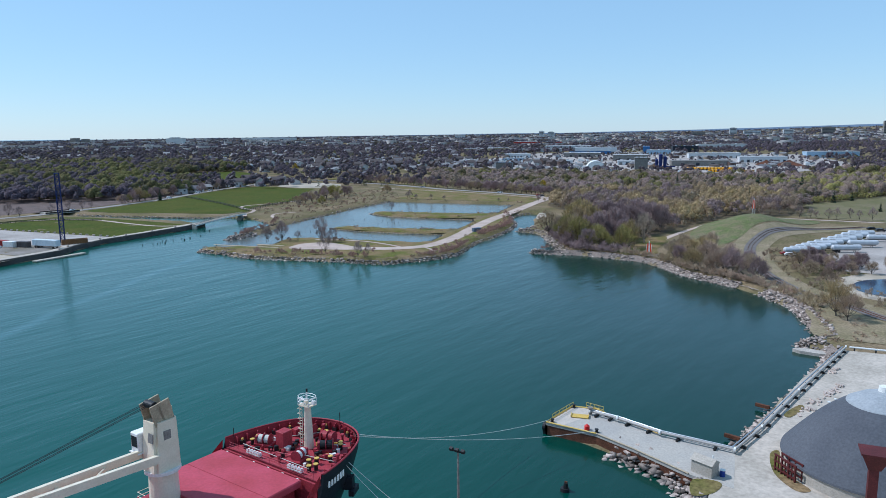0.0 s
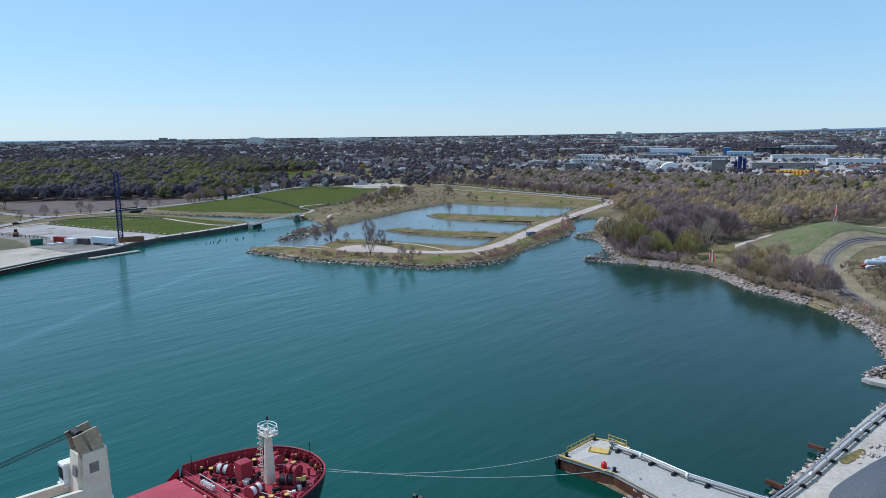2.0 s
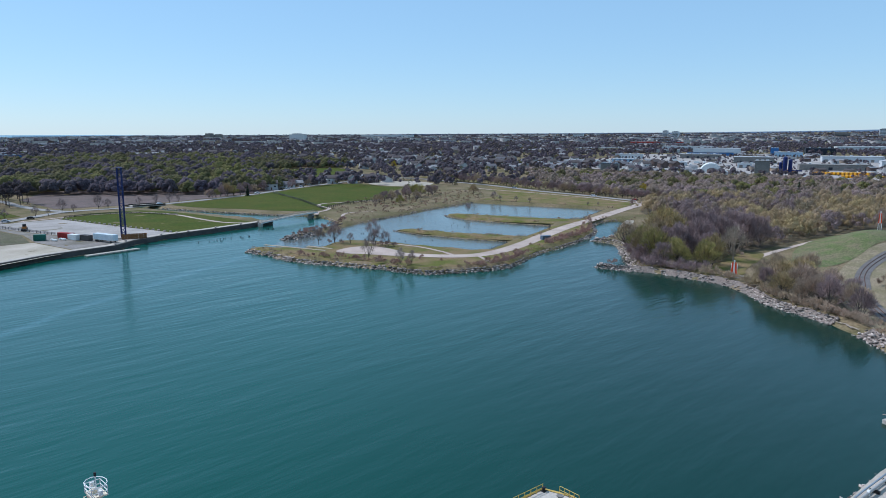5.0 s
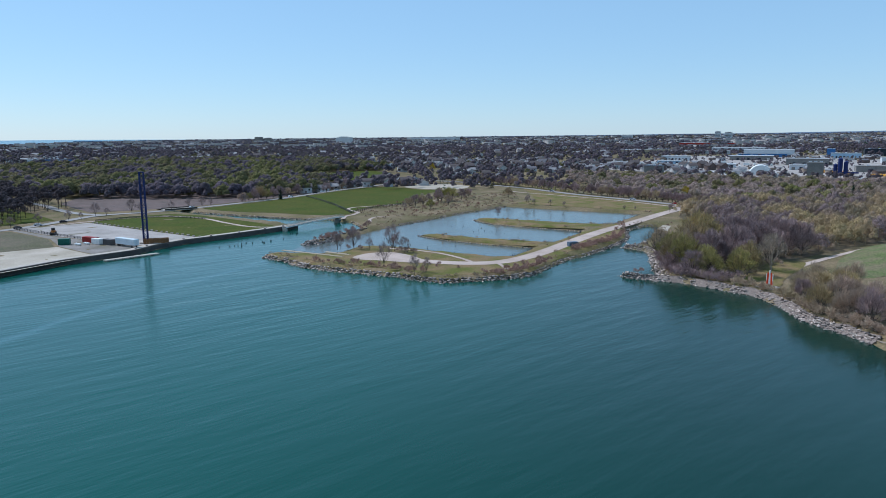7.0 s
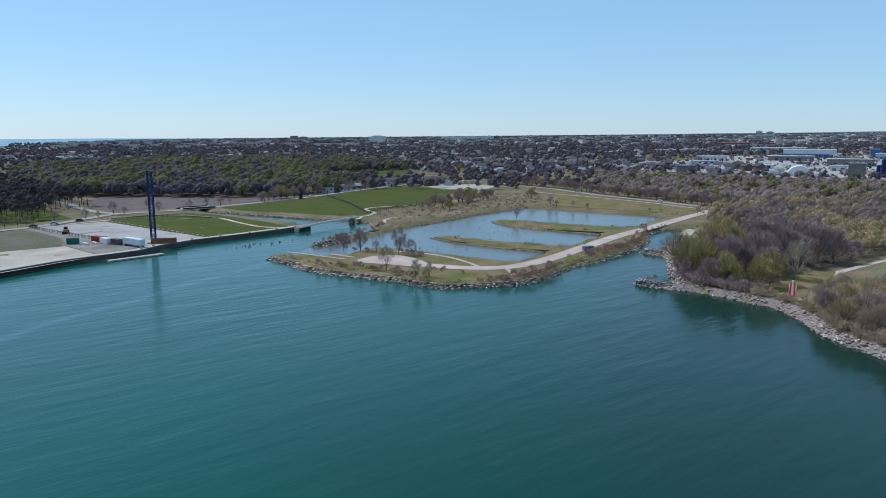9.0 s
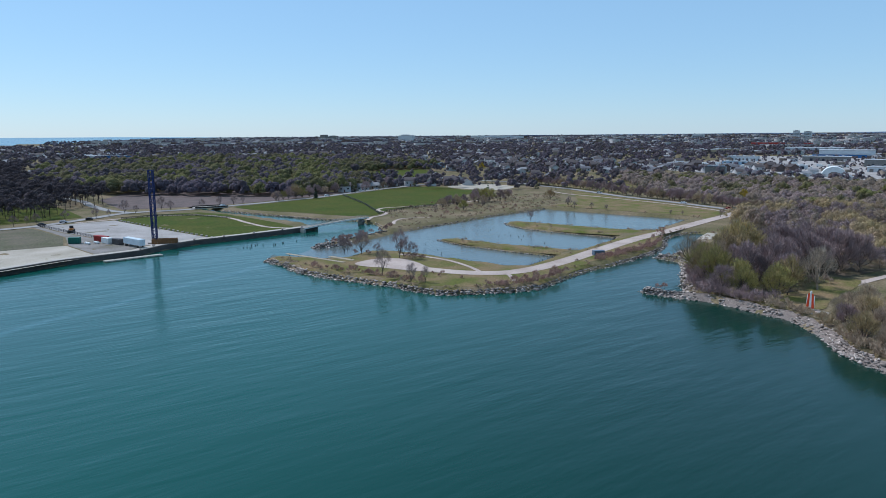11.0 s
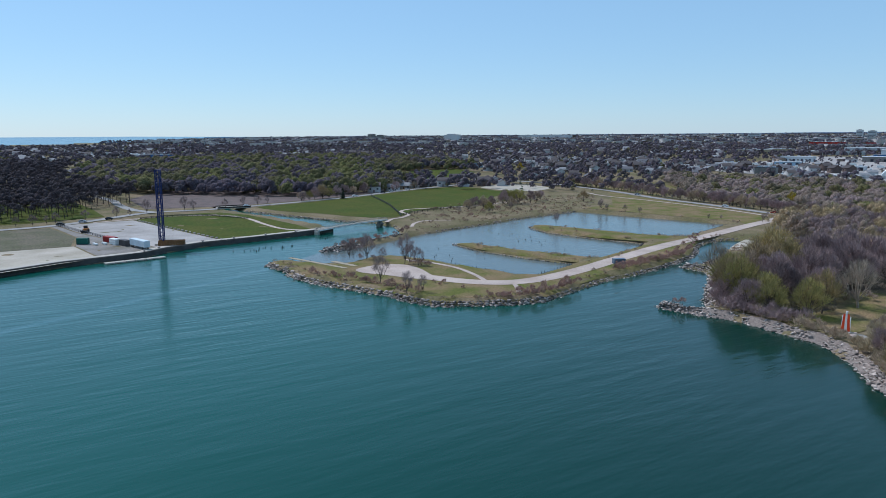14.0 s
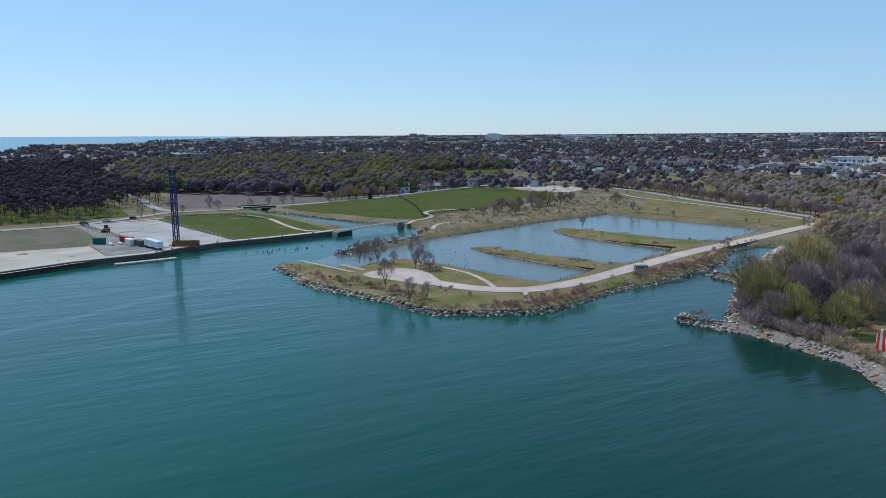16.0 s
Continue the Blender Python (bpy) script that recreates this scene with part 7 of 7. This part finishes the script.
# ---- town ----
def block_parts(w, d, h, pitch=0.0, over=0.4):
    """Walls and a roof as triangles: 0 wall, 1 roof."""
    x, y = w / 2, d / 2
    v = [(-x, -y, -2), (x, -y, -2), (x, y, -2), (-x, y, -2), (-x, -y, h), (x, -y, h), (x, y, h), (-x, y, h)]
    f = [(0, 1, 5), (0, 5, 4), (1, 2, 6), (1, 6, 5), (2, 3, 7), (2, 7, 6), (3, 0, 4), (3, 4, 7)]
    k = [0] * 8
    if pitch:
        r = h + pitch
        v += [(-x, 0, r), (x, 0, r)]
        f += [(4, 8, 7), (5, 6, 9)]
        k += [0, 0]
        o = over
        e = -o * pitch / y
        v += [(-x - o, -y - o, h + e), (x + o, -y - o, h + e), (x + o, 0, r + 0.12), (-x - o, 0, r + 0.12), (x + o, y + o, h + e), (-x - o, y + o, h + e)]
        f += [(10, 11, 12), (10, 12, 13), (13, 12, 14), (13, 14, 15)]
        k += [1] * 4
    else:
        v += [(-x - 0.1, -y - 0.1, h + 0.3), (x + 0.1, -y - 0.1, h + 0.3), (x + 0.1, y + 0.1, h + 0.3), (-x - 0.1, y + 0.1, h + 0.3)]
        f += [(8, 9, 10), (8, 10, 11), (4, 5, 9), (4, 9, 8), (5, 6, 10), (5, 10, 9), (6, 7, 11), (6, 11, 10), (7, 4, 8), (7, 8, 11)]
        k += [1, 1] + [0] * 8
    return np.array(v, float), np.array(f), np.array(k)


M_WALL = [mat("brick_wall", (0.14, 0.10, 0.088), 0.9, 0.2, 0.5, 4.0), mat("white_siding", (0.55, 0.53, 0.52), 0.8, 0.1, 0.5, 4.0), mat("tan_siding", (0.30, 0.24, 0.19), 0.8, 0.15, 0.5, 4.0)]
M_ROOF = [mat("grey_shingle", (0.125, 0.118, 0.128), 0.9, 0.2, 0.5, 4.0), mat("brown_shingle", (0.088, 0.072, 0.07), 0.9, 0.2, 0.5, 4.0), mat("pale_shingle", (0.24, 0.235, 0.24), 0.9, 0.2, 0.5, 4.0)]
M_PANE = mat("window_glass", (0.03, 0.04, 0.05), 0.15, 0.1, 0.5, 4.0, bump=0, spec=0.6)


def house_model(w, d, h, pitch, wall, roof, label):
    e = thing("house", label, "house", "houses of the suburb")
    v, f, k = block_parts(w, d, h, pitch, 0.5)
    part("wall", raw("wall", v, f[k == 0]), wall, e)
    rv = v[10:]
    part("roof", raw("roof", np.vstack([rv, rv - (0, 0, 0.2)]), np.vstack([f[k == 1] - 10, f[k == 1][:, ::-1] - 4])), roof, e)
    for sx in (-0.28, 0.28):
        for sy in (-1, 1):
            win = part("window", boxes((sx * w, sy * (d / 2 + 0.02), h * 0.55, 1.6, 0.1, 1.3)), M_PANE, e)
    part("door", boxes((0, -d / 2 - 0.02, 1.05, 1.0, 0.1, 2.1)), M_RUST, e)
    part("chimney", boxes((w * 0.3, d * 0.15, h + pitch, 0.7, 0.7, 1.8)), M_WALL[0], e)
    return e


HOUSES = [
    house_model(13, 9, 3.2, 2.6, M_WALL[0], M_ROOF[0], "red brick bungalow with a grey shingle roof"),
    house_model(11, 9, 5.6, 2.8, M_WALL[1], M_ROOF[1], "two-storey white-sided house with a brown roof"),
    house_model(14, 10, 3.2, 2.4, M_WALL[2], M_ROOF[2], "tan bungalow with a pale grey roof"),
    house_model(12, 9, 5.8, 3.0, M_WALL[0], M_ROOF[1], "two-storey brick house with a brown roof"),
    house_model(12, 10, 3.4, 2.4, M_WALL[1], M_ROOF[0], "white bungalow with a dark grey roof"),
]
used = [False] * len(HOUSES)


def house(x, y, turn):
    i = int(RNG.integers(0, len(HOUSES)))
    m = pose(x, y, ground_at(x, y) + 0.1, 0, 0, turn)
    if used[i]:
        return copy_thing(HOUSES[i], m)
    used[i] = True
    HOUSES[i].matrix_basis = m


def street_rows(x0, y0, ang, rows, cols, gx_=19, gy_=34):
    a = radians(ang)
    out = []
    for r in range(rows):
        for c in range(cols):
            u, w = c * gx_ + RNG.normal() * 1.5, (r // 2) * 62 + (r % 2) * gy_
            out.append((x0 + u * math.cos(a) - w * math.sin(a), y0 + u * math.sin(a) + w * math.cos(a)))
    return out


for x, y in street_rows(-600, 420, 62, 2, 7) + street_rows(-640, 660, 55, 4, 14) + street_rows(-820, 640, 55, 4, 16) + street_rows(-480, 830, 40, 2, 6):
    p_ = np.array([[x, y]])
    if not inside(np.array(NORTH), p_)[0] and not inside(np.array(MARSHWOOD), p_)[0] and not inside(FIELD, p_)[0]:
        house(x, y, 60 + RNG.choice([0, 90]) + RNG.normal() * 3)


for x, y in ((-552, 384), (-562, 391), (-561, 407), (-572, 424), (-580, 441), (-586, 463), (-592, 482), (-596, 500)):
    house(x, y, 66 + RNG.normal() * 4)


def wedge(r0, r1, a0, a1, gap):
    """Points strewn over a ring sector round the harbour; degrees to the left of +y."""
    n = int((a1 - a0) / 360 * math.pi * (r1**2 - r0**2) / gap**2)
    r = np.sqrt(RNG.uniform(r0**2, r1**2, n))
    a = np.radians(RNG.uniform(a0, a1, n))
    p = np.stack([-r * np.sin(a), r * np.cos(a)], 1)
    clear = ~inside(LAKE, p)
    for poly in (NORTH, MARSHWOOD, PARK, RIGHT, FIELD):
        clear &= ~inside(np.array(poly), p)
    return p[clear & (distance(LAKE, p, True) > 25)]


YARDS = np.array([(-560, 820), (-420, 800), (-130, 830), (-60, 1000), (-150, 1250), (-420, 1300), (-620, 1180)])


def hood(name, pts, sizes, label, pale=False):
    vs, fs, ks, k = [], [], [], 0
    zz = rise(pts[:, 0], pts[:, 1])
    for (x, y), z in zip(pts, zz):
        w, d, h, p = sizes[int(RNG.integers(0, len(sizes)))]
        v, f, kk = block_parts(w * RNG.uniform(0.8, 1.25), d * RNG.uniform(0.8, 1.25), h, p)
        a = radians(60 + RNG.choice([0, 90]) + RNG.normal() * 6)
        vs.append(np.column_stack([v[:, 0] * math.cos(a) - v[:, 1] * math.sin(a) + x, v[:, 0] * math.sin(a) + v[:, 1] * math.cos(a) + y, v[:, 2] + z]))
        fs.append(f + k)
        ks.append(np.where(kk == 0, 1, 5) if pale else np.where(kk == 0, int(RNG.integers(0, 3)), 3 + int(RNG.integers(0, 3))))
        k += len(v)
    return tagged(part(name, raw(name, np.vstack(vs), np.vstack(fs), M_WALL + M_ROOF, np.concatenate(ks)), None), label, "houses", kind="stuff")


pts = wedge(830, 1900, 18, 95, 46)
pts = pts[~inside(YARDS, pts)]
hood("suburb_houses", pts, [(13, 9, 3.4, 2.6), (11, 9, 5.6, 2.8), (15, 10, 3.2, 2.5)], "suburban houses among bare trees")
pts = wedge(1900, 4300, -6, 78, 84)
hood("town_houses", pts, [(14, 10, 4, 3), (20, 12, 7, 0), (30, 18, 8, 0), (12, 9, 6, 3)], "far town houses and low blocks")
pts = wedge(1700, 4300, -6, 78, 190)
hood("town_halls", pts, [(50, 24, 7, 0), (80, 40, 8, 0), (34, 20, 9, 0), (26, 18, 11, 0)], "pale halls and blocks across the far town", True)
pts = wedge(700, 1900, -8, 95, 14.2)
pts = pts[~inside(YARDS, pts) & (RNG.random(len(pts)) < 0.8)]
mix_ = RNG.random(len(pts))
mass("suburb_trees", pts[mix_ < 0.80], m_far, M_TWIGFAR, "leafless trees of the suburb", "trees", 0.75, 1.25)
mass("suburb_trees", pts[(mix_ >= 0.80) & (mix_ < 0.90)], m_far, M_MARSH, "budding green trees of the suburb", "trees", 0.5, 1.0)
mass("suburb_conifers", pts[mix_ >= 0.90], m_fir, M_FIR, "dark conifers of the suburb", "trees", 0.6, 1.2)
pts = wedge(1900, 4750, -8, 80, 34)
mix_ = RNG.random(len(pts))
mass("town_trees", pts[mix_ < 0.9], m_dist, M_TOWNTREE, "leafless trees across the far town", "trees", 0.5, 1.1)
mass("town_trees", pts[mix_ >= 0.9], m_dist, M_FIR, "dark conifers across the far town", "trees", 0.4, 0.8)

# far ridge behind the town, distance haze put into its blue colour
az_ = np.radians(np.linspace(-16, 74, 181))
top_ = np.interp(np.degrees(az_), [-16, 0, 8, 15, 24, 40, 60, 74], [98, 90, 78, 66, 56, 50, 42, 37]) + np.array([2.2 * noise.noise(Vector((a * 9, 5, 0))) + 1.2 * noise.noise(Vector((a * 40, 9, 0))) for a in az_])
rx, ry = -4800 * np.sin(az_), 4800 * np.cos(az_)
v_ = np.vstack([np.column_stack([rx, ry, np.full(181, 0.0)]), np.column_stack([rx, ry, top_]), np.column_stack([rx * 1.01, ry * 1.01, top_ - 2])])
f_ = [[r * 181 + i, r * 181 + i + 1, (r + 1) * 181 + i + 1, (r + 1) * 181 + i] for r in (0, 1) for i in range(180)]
tagged(part("backdrop", raw("backdrop", v_, f_), mat("hazed_ridge", (0.15, 0.21, 0.30), 1.0, 0.08, 0.004, 0.02, bump=0)), "low wooded ridge on the horizon, tinted blue for haze", "hills", kind="structure")


# ---- industrial yards ----
M_STEEL = mat("pale_cladding", (0.60, 0.61, 0.62), 0.6, 0.08, 0.1, 1.0)
M_BLUECL = mat("blue_cladding", (0.05, 0.15, 0.35), 0.6, 0.1, 0.1, 1.0)
M_LTBLUE = mat("light_blue_cladding", (0.35, 0.48, 0.60), 0.6, 0.1, 0.1, 1.0)
M_REDCL = mat("red_cladding", (0.42, 0.04, 0.03), 0.6, 0.1, 0.1, 1.0)
M_TANCL = mat("tan_block", (0.45, 0.36, 0.24), 0.8, 0.1, 0.1, 1.0)
M_DARKCL = mat("dark_cladding", (0.03, 0.035, 0.05), 0.6, 0.2, 0.1, 1.0)
M_GREYCL = mat("grey_block", (0.25, 0.23, 0.21), 0.9, 0.2, 0.1, 1.0)
M_FLATROOF = mat("gravel_roof", (0.46, 0.46, 0.46), 0.9, 0.12, 0.05, 1.0)


def hall(x, y, w, d, h, turn, wall, roof, label, bays=6):
    e = thing("warehouse", label + (" on the yards" if len(label.split()) < 5 else ""), "warehouse", "industrial halls", (x, y, ground_at(x, y) - 0.5), turn)
    part("wall", boxes((0, 0, h / 2, w, d, h)), wall, e)
    part("roof", boxes((0, 0, h + 0.2, w + 0.8, d + 0.8, 0.4)), roof, e)
    for k in range(bays):
        px = -w / 2 + (k + 0.5) * w / bays
        part("bay_door", boxes((px, -d / 2 - 0.05, 2.3, w / bays * 0.45, 0.15, 3.6)), M_DARKCL if k % 2 else M_GREYCL, e)
    for k in range(3):
        part("roof_unit", boxes((-w / 3 + k * w / 3, d * 0.15, h + 0.9, 3.0, 2.4, 1.2)), M_STEEL, e)
    return e


for row_ in (
    (-491, 1221, 74, 40, 12, M_STEEL, M_FLATROOF, "large white and blue warehouse hall"), (-491, 1196, 72, 3, 6, M_BLUECL, M_FLATROOF, "blue loading front of the large hall"),
    (-634, 1272, 97, 30, 6, M_STEEL, M_FLATROOF, "long low white warehouse"), (-852, 1655, 60, 30, 11, M_REDCL, M_FLATROOF, "red clad store building"),
    (-853, 1783, 79, 30, 8, M_REDCL, M_DARKCL, "dark red long hall"), (-732, 1213, 57, 22, 8, M_TANCL, M_FLATROOF, "tan block school building"),
    (-700, 1235, 40, 18, 9, M_TANCL, M_FLATROOF, "tan block school wing"), (-360, 1327, 44, 30, 11, M_DARKCL, M_DARKCL, "dark clad industrial hall"),
    (-412, 1266, 12, 12, 12, M_BLUECL, M_BLUECL, "blue square tower block"), (-376, 1222, 40, 22, 8, M_LTBLUE, M_FLATROOF, "light blue clad workshop"),
    (-361, 1031, 50, 24, 9, M_GREYCL, M_FLATROOF, "grey block warehouse"), (-263, 1125, 74, 30, 8, M_STEEL, M_FLATROOF, "long silver warehouse"),
    (-239, 949, 75, 20, 7, M_GREYCL, M_GREYCL, "long brown-grey workshop"), (-450, 802, 21, 14, 9, M_GREYCL, M_DARKCL, "grey gabled industrial building"),
    (-277, 824, 15, 15, 17, M_GREYCL, M_GREYCL, "tall grey concrete batching block"), (-215, 800, 28, 10, 4, M_STEEL, M_FLATROOF, "low white workshop"),
    (-560, 1050, 40, 22, 7, M_STEEL, M_FLATROOF, "white storage hall"), (-520, 960, 30, 16, 5, M_LTBLUE, M_FLATROOF, "pale blue storage hall"),
    (-430, 930, 36, 16, 5, M_STEEL, M_STEEL, "pale steel storage hall"), (-560, 900, 26, 14, 5, M_TANCL, M_FLATROOF, "tan storage hall"),
    (-330, 940, 34, 16, 6, M_STEEL, M_FLATROOF, "white storage hall"), (-470, 1110, 60, 20, 7, M_GREYCL, M_STEEL, "grey storage hall"),
    (-180, 1040, 60, 26, 8, M_STEEL, M_FLATROOF, "white distribution hall"), (-110, 1180, 70, 30, 9, M_LTBLUE, M_FLATROOF, "pale blue distribution hall"),
    (-600, 1350, 90, 40, 10, M_STEEL, M_FLATROOF, "white distribution hall"), (-330, 1480, 90, 40, 10, M_STEEL, M_FLATROOF, "white distribution hall"),
    (-1216, 310, 60, 24, 7, M_STEEL, M_FLATROOF, "long white school roof among trees"), (-1130, 330, 50, 14, 9, M_BLUECL, M_DARKCL, "dark blue school block"),
    (-1290, 360, 46, 20, 6, M_STEEL, M_FLATROOF, "white low hall among trees"), (-760, 640, 22, 12, 6, M_LTBLUE, M_FLATROOF, "pale club house by the sports field"),
    (-2650, 2430, 240, 90, 15, M_STEEL, M_FLATROOF, "very large white plant hall far off"), (-2500, 2380, 120, 60, 16, M_STEEL, M_STEEL, "large grey plant hall far off"),
    (-2168, 1571, 40, 20, 24, M_STEEL, M_FLATROOF, "white apartment block far off"), (-2230, 1600, 30, 20, 26, M_STEEL, M_FLATROOF, "white apartment block far off"), (-2330, 1660, 40, 20, 22, M_STEEL, M_FLATROOF, "white apartment block far off"),
    (-3087, 1713, 30, 24, 24, M_GREYCL, M_GREYCL, "grey apartment tower far off"), (-3050, 1740, 24, 24, 20, M_GREYCL, M_GREYCL, "grey apartment tower far off"),
):
    x, y, w, d, h, m1, m2, lb = row_
    hall(x, y, w, d, h, 20 + (x % 7) - 3, m1, m2, lb, 4 if w < 40 else 8)

# far towers near the hills
for x, y, w, h in ((-60, 3300, 34, 62), (-110, 3380, 24, 56), (-330, 3500, 50, 34), (-480, 3450, 40, 26), (-620, 3400, 70, 24), (-720, 3500, 30, 36), (-850, 3400, 60, 22), (-1500, 3200, 30, 30), (-1560, 3220, 24, 34), (-1900, 3000, 50, 20)):
    e = thing("apartment_tower", "pale grey apartment tower far across town", "apartment block", "far towers", (x, y, ground_at(x, y) - 2), 15)
    part("wall", boxes((0, 0, h / 2, w, 18, h)), M_GREYCL if int(x) % 20 else M_STEEL, e)
    for k in range(int(h / 6)):
        part("window_band", boxes((0, -9.1, 4 + k * 6, w * 0.92, 0.4, 1.8)), M_DARKCL, e)
    part("roof", boxes((0, 0, h + 0.8, w * 0.5, 9, 1.6)), M_GREYCL, e)

# arched white hangar, blue batching plant
hang = thing("fabric_hangar", "white arched fabric hangar", "hangar", at=(-345, 852, ground_at(-345, 852)), turn=25)
bm = bmesh.new()
prof_ = [(12 * math.cos(a), 10.5 * math.sin(a)) for a in np.linspace(0, math.pi, 17)]
r1 = [[bm.verts.new((x, s * 13, z)) for x, z in prof_] for s in (-1, 1)]
for i in range(16):
    bm.faces.new((r1[0][i], r1[0][i + 1], r1[1][i + 1], r1[1][i]))
bm.faces.new(r1[0]), bm.faces.new(r1[1][::-1])
part("fabric_roof", bm, M_WHITE, hang)
part("door", boxes((0, -13.1, 2.6, 6, 0.2, 5.2)), M_GREYCL, hang)
plant_ = thing("batching_plant", "dark blue steel batching plant with silos", "plant", at=(-258, 838, ground_at(-258, 838)), turn=10)
for k, (x, y, r, h) in enumerate(((0, 0, 2.2, 20), (5, 1, 2.0, 17), (-4.5, 1, 1.8, 14))):
    silo = part("silo", rod(rod(bmesh.new(), (x, y, 3), (x, y, h), r, sides=16), (x, y, h), (x, y, h + 1.2), r, 0.3, 16), M_BLUE, plant_)
    part("silo_leg", boxes((x - r * 0.6, y, 1.5, 0.4, 0.4, 3.2), (x + r * 0.6, y, 1.5, 0.4, 0.4, 3.2)), M_BLUE, silo)
part("conveyor", boxes((9, 0, 6, 16, 1.5, 1.4, 0, 0)), M_BLUE, plant_)

# rows of yellow buses, stored trucks and heaps
bus0 = thing("school_bus", "yellow school bus parked in a row", "bus", "school buses")
part("body", boxes((0, 0, 1.75, 11, 2.5, 2.4, 0, 0, 0.15)), mat("bus_yellow", (0.75, 0.36, 0.02), 0.4, 0.05), bus0)
part("window_band", boxes((0.3, 0, 2.3, 9.2, 2.54, 0.6)), M_DARKCL, bus0)
for px in (-3.6, 3.4):
    part("wheel", rod(bmesh.new(), (px, -1.25, 0.5), (px, 1.25, 0.5), 0.5, sides=10), M_BLACK, bus0)
rows_ = [(-262 - k * 3.6, 884 + k * 2.2) for k in range(11)] + [(-200 + k * 3.8, 842 + k * 0.6) for k in range(12)] + [(-236 + k * 3.8, 872 + k * 1.0) for k in range(14)]
for i, (x, y) in enumerate(rows_):
    m = pose(x, y, ground_at(x, y) + 0.2, 0, 0, 75 + RNG.normal() * 2)
    if i:
        copy_thing(bus0, m)
    else:
        bus0.matrix_basis = m
tr0 = thing("box_truck", "white box truck parked on the yard", "truck", "trucks on the yards")
part("cargo_box", boxes((-0.8, 0, 2.2, 6.4, 2.4, 2.8, 0, 0, 0.05)), M_WHITE, tr0)
part("cab", boxes((3.3, 0, 1.5, 1.7, 2.2, 2.0, 0, 0, 0.15)), M_WHITE, tr0)
for px in (-2.5, 3.0):
    part("wheel", rod(bmesh.new(), (px, -1.15, 0.5), (px, 1.15, 0.5), 0.5, sides=10), M_BLACK, tr0)
first = True
for x, y in [*strew([(-440, 790), (-350, 780), (-300, 800), (-310, 850), (-400, 860), (-450, 830)], 13, 0.4, 0.5), *strew([(-560, 880), (-400, 870), (-380, 1010), (-540, 1030)], 17, 0.4, 0.35), *strew([(-230, 880), (-130, 880), (-110, 1010), (-200, 1020)], 18, 0.4, 0.3)]:
    m = pose(x, y, ground_at(x, y) + 0.1, 0, 0, float(RNG.choice([20, 110, 25, 115])))
    if first:
        tr0.matrix_basis, first = m, False
    else:
        copy_thing(tr0, m)
for x, y, r, h, mt, lb in ((-158, 780, 14, 8, M_DUST, "grey gravel stockpile on the yard"), (-175, 792, 9, 5, M_DUST, "grey gravel stockpile on the yard"), (-137, 972, 20, 7, M_RUST, "rusty scrap metal heap"), (-165, 985, 14, 6, M_RUST, "rusty scrap metal heap")):
    e = thing("stockpile", lb, "stockpile", "stockpiles", (x, y, ground_at(x, y) - 0.3))
    bm = bmesh.new()
    bmesh.ops.create_cone(bm, cap_ends=False, segments=24, radius1=r, radius2=0.4, depth=h, matrix=pose(0, 0, h / 2))
    bmesh.ops.subdivide_edges(bm, edges=bm.edges[:], cuts=2)
    for v in bm.verts:
        v.co += Vector((RNG.normal(), RNG.normal(), RNG.normal() * 0.5)) * 0.5
    part("mound", bm, mt, e)
sheet("yard_ground", YARDS, M_DUST, "pale dusty ground of the industrial yards", "yard", 0.25, 40)
pts = strew(YARDS, 17, 0.5, 0.55)
mass("yard_trees", pts, m_far, M_TWIGFAR, "leafless trees between the industrial yards", "trees", 0.35, 0.8)
pts = strew(YARDS, 26, 0.5, 0.5)
hood("yard_clutter", pts, [(8, 2.6, 2.8, 0), (12, 2.6, 3.2, 0), (5, 2.2, 1.8, 0), (10, 8, 4, 1.5)], "parked trailers, boxes and sheds on the yards")
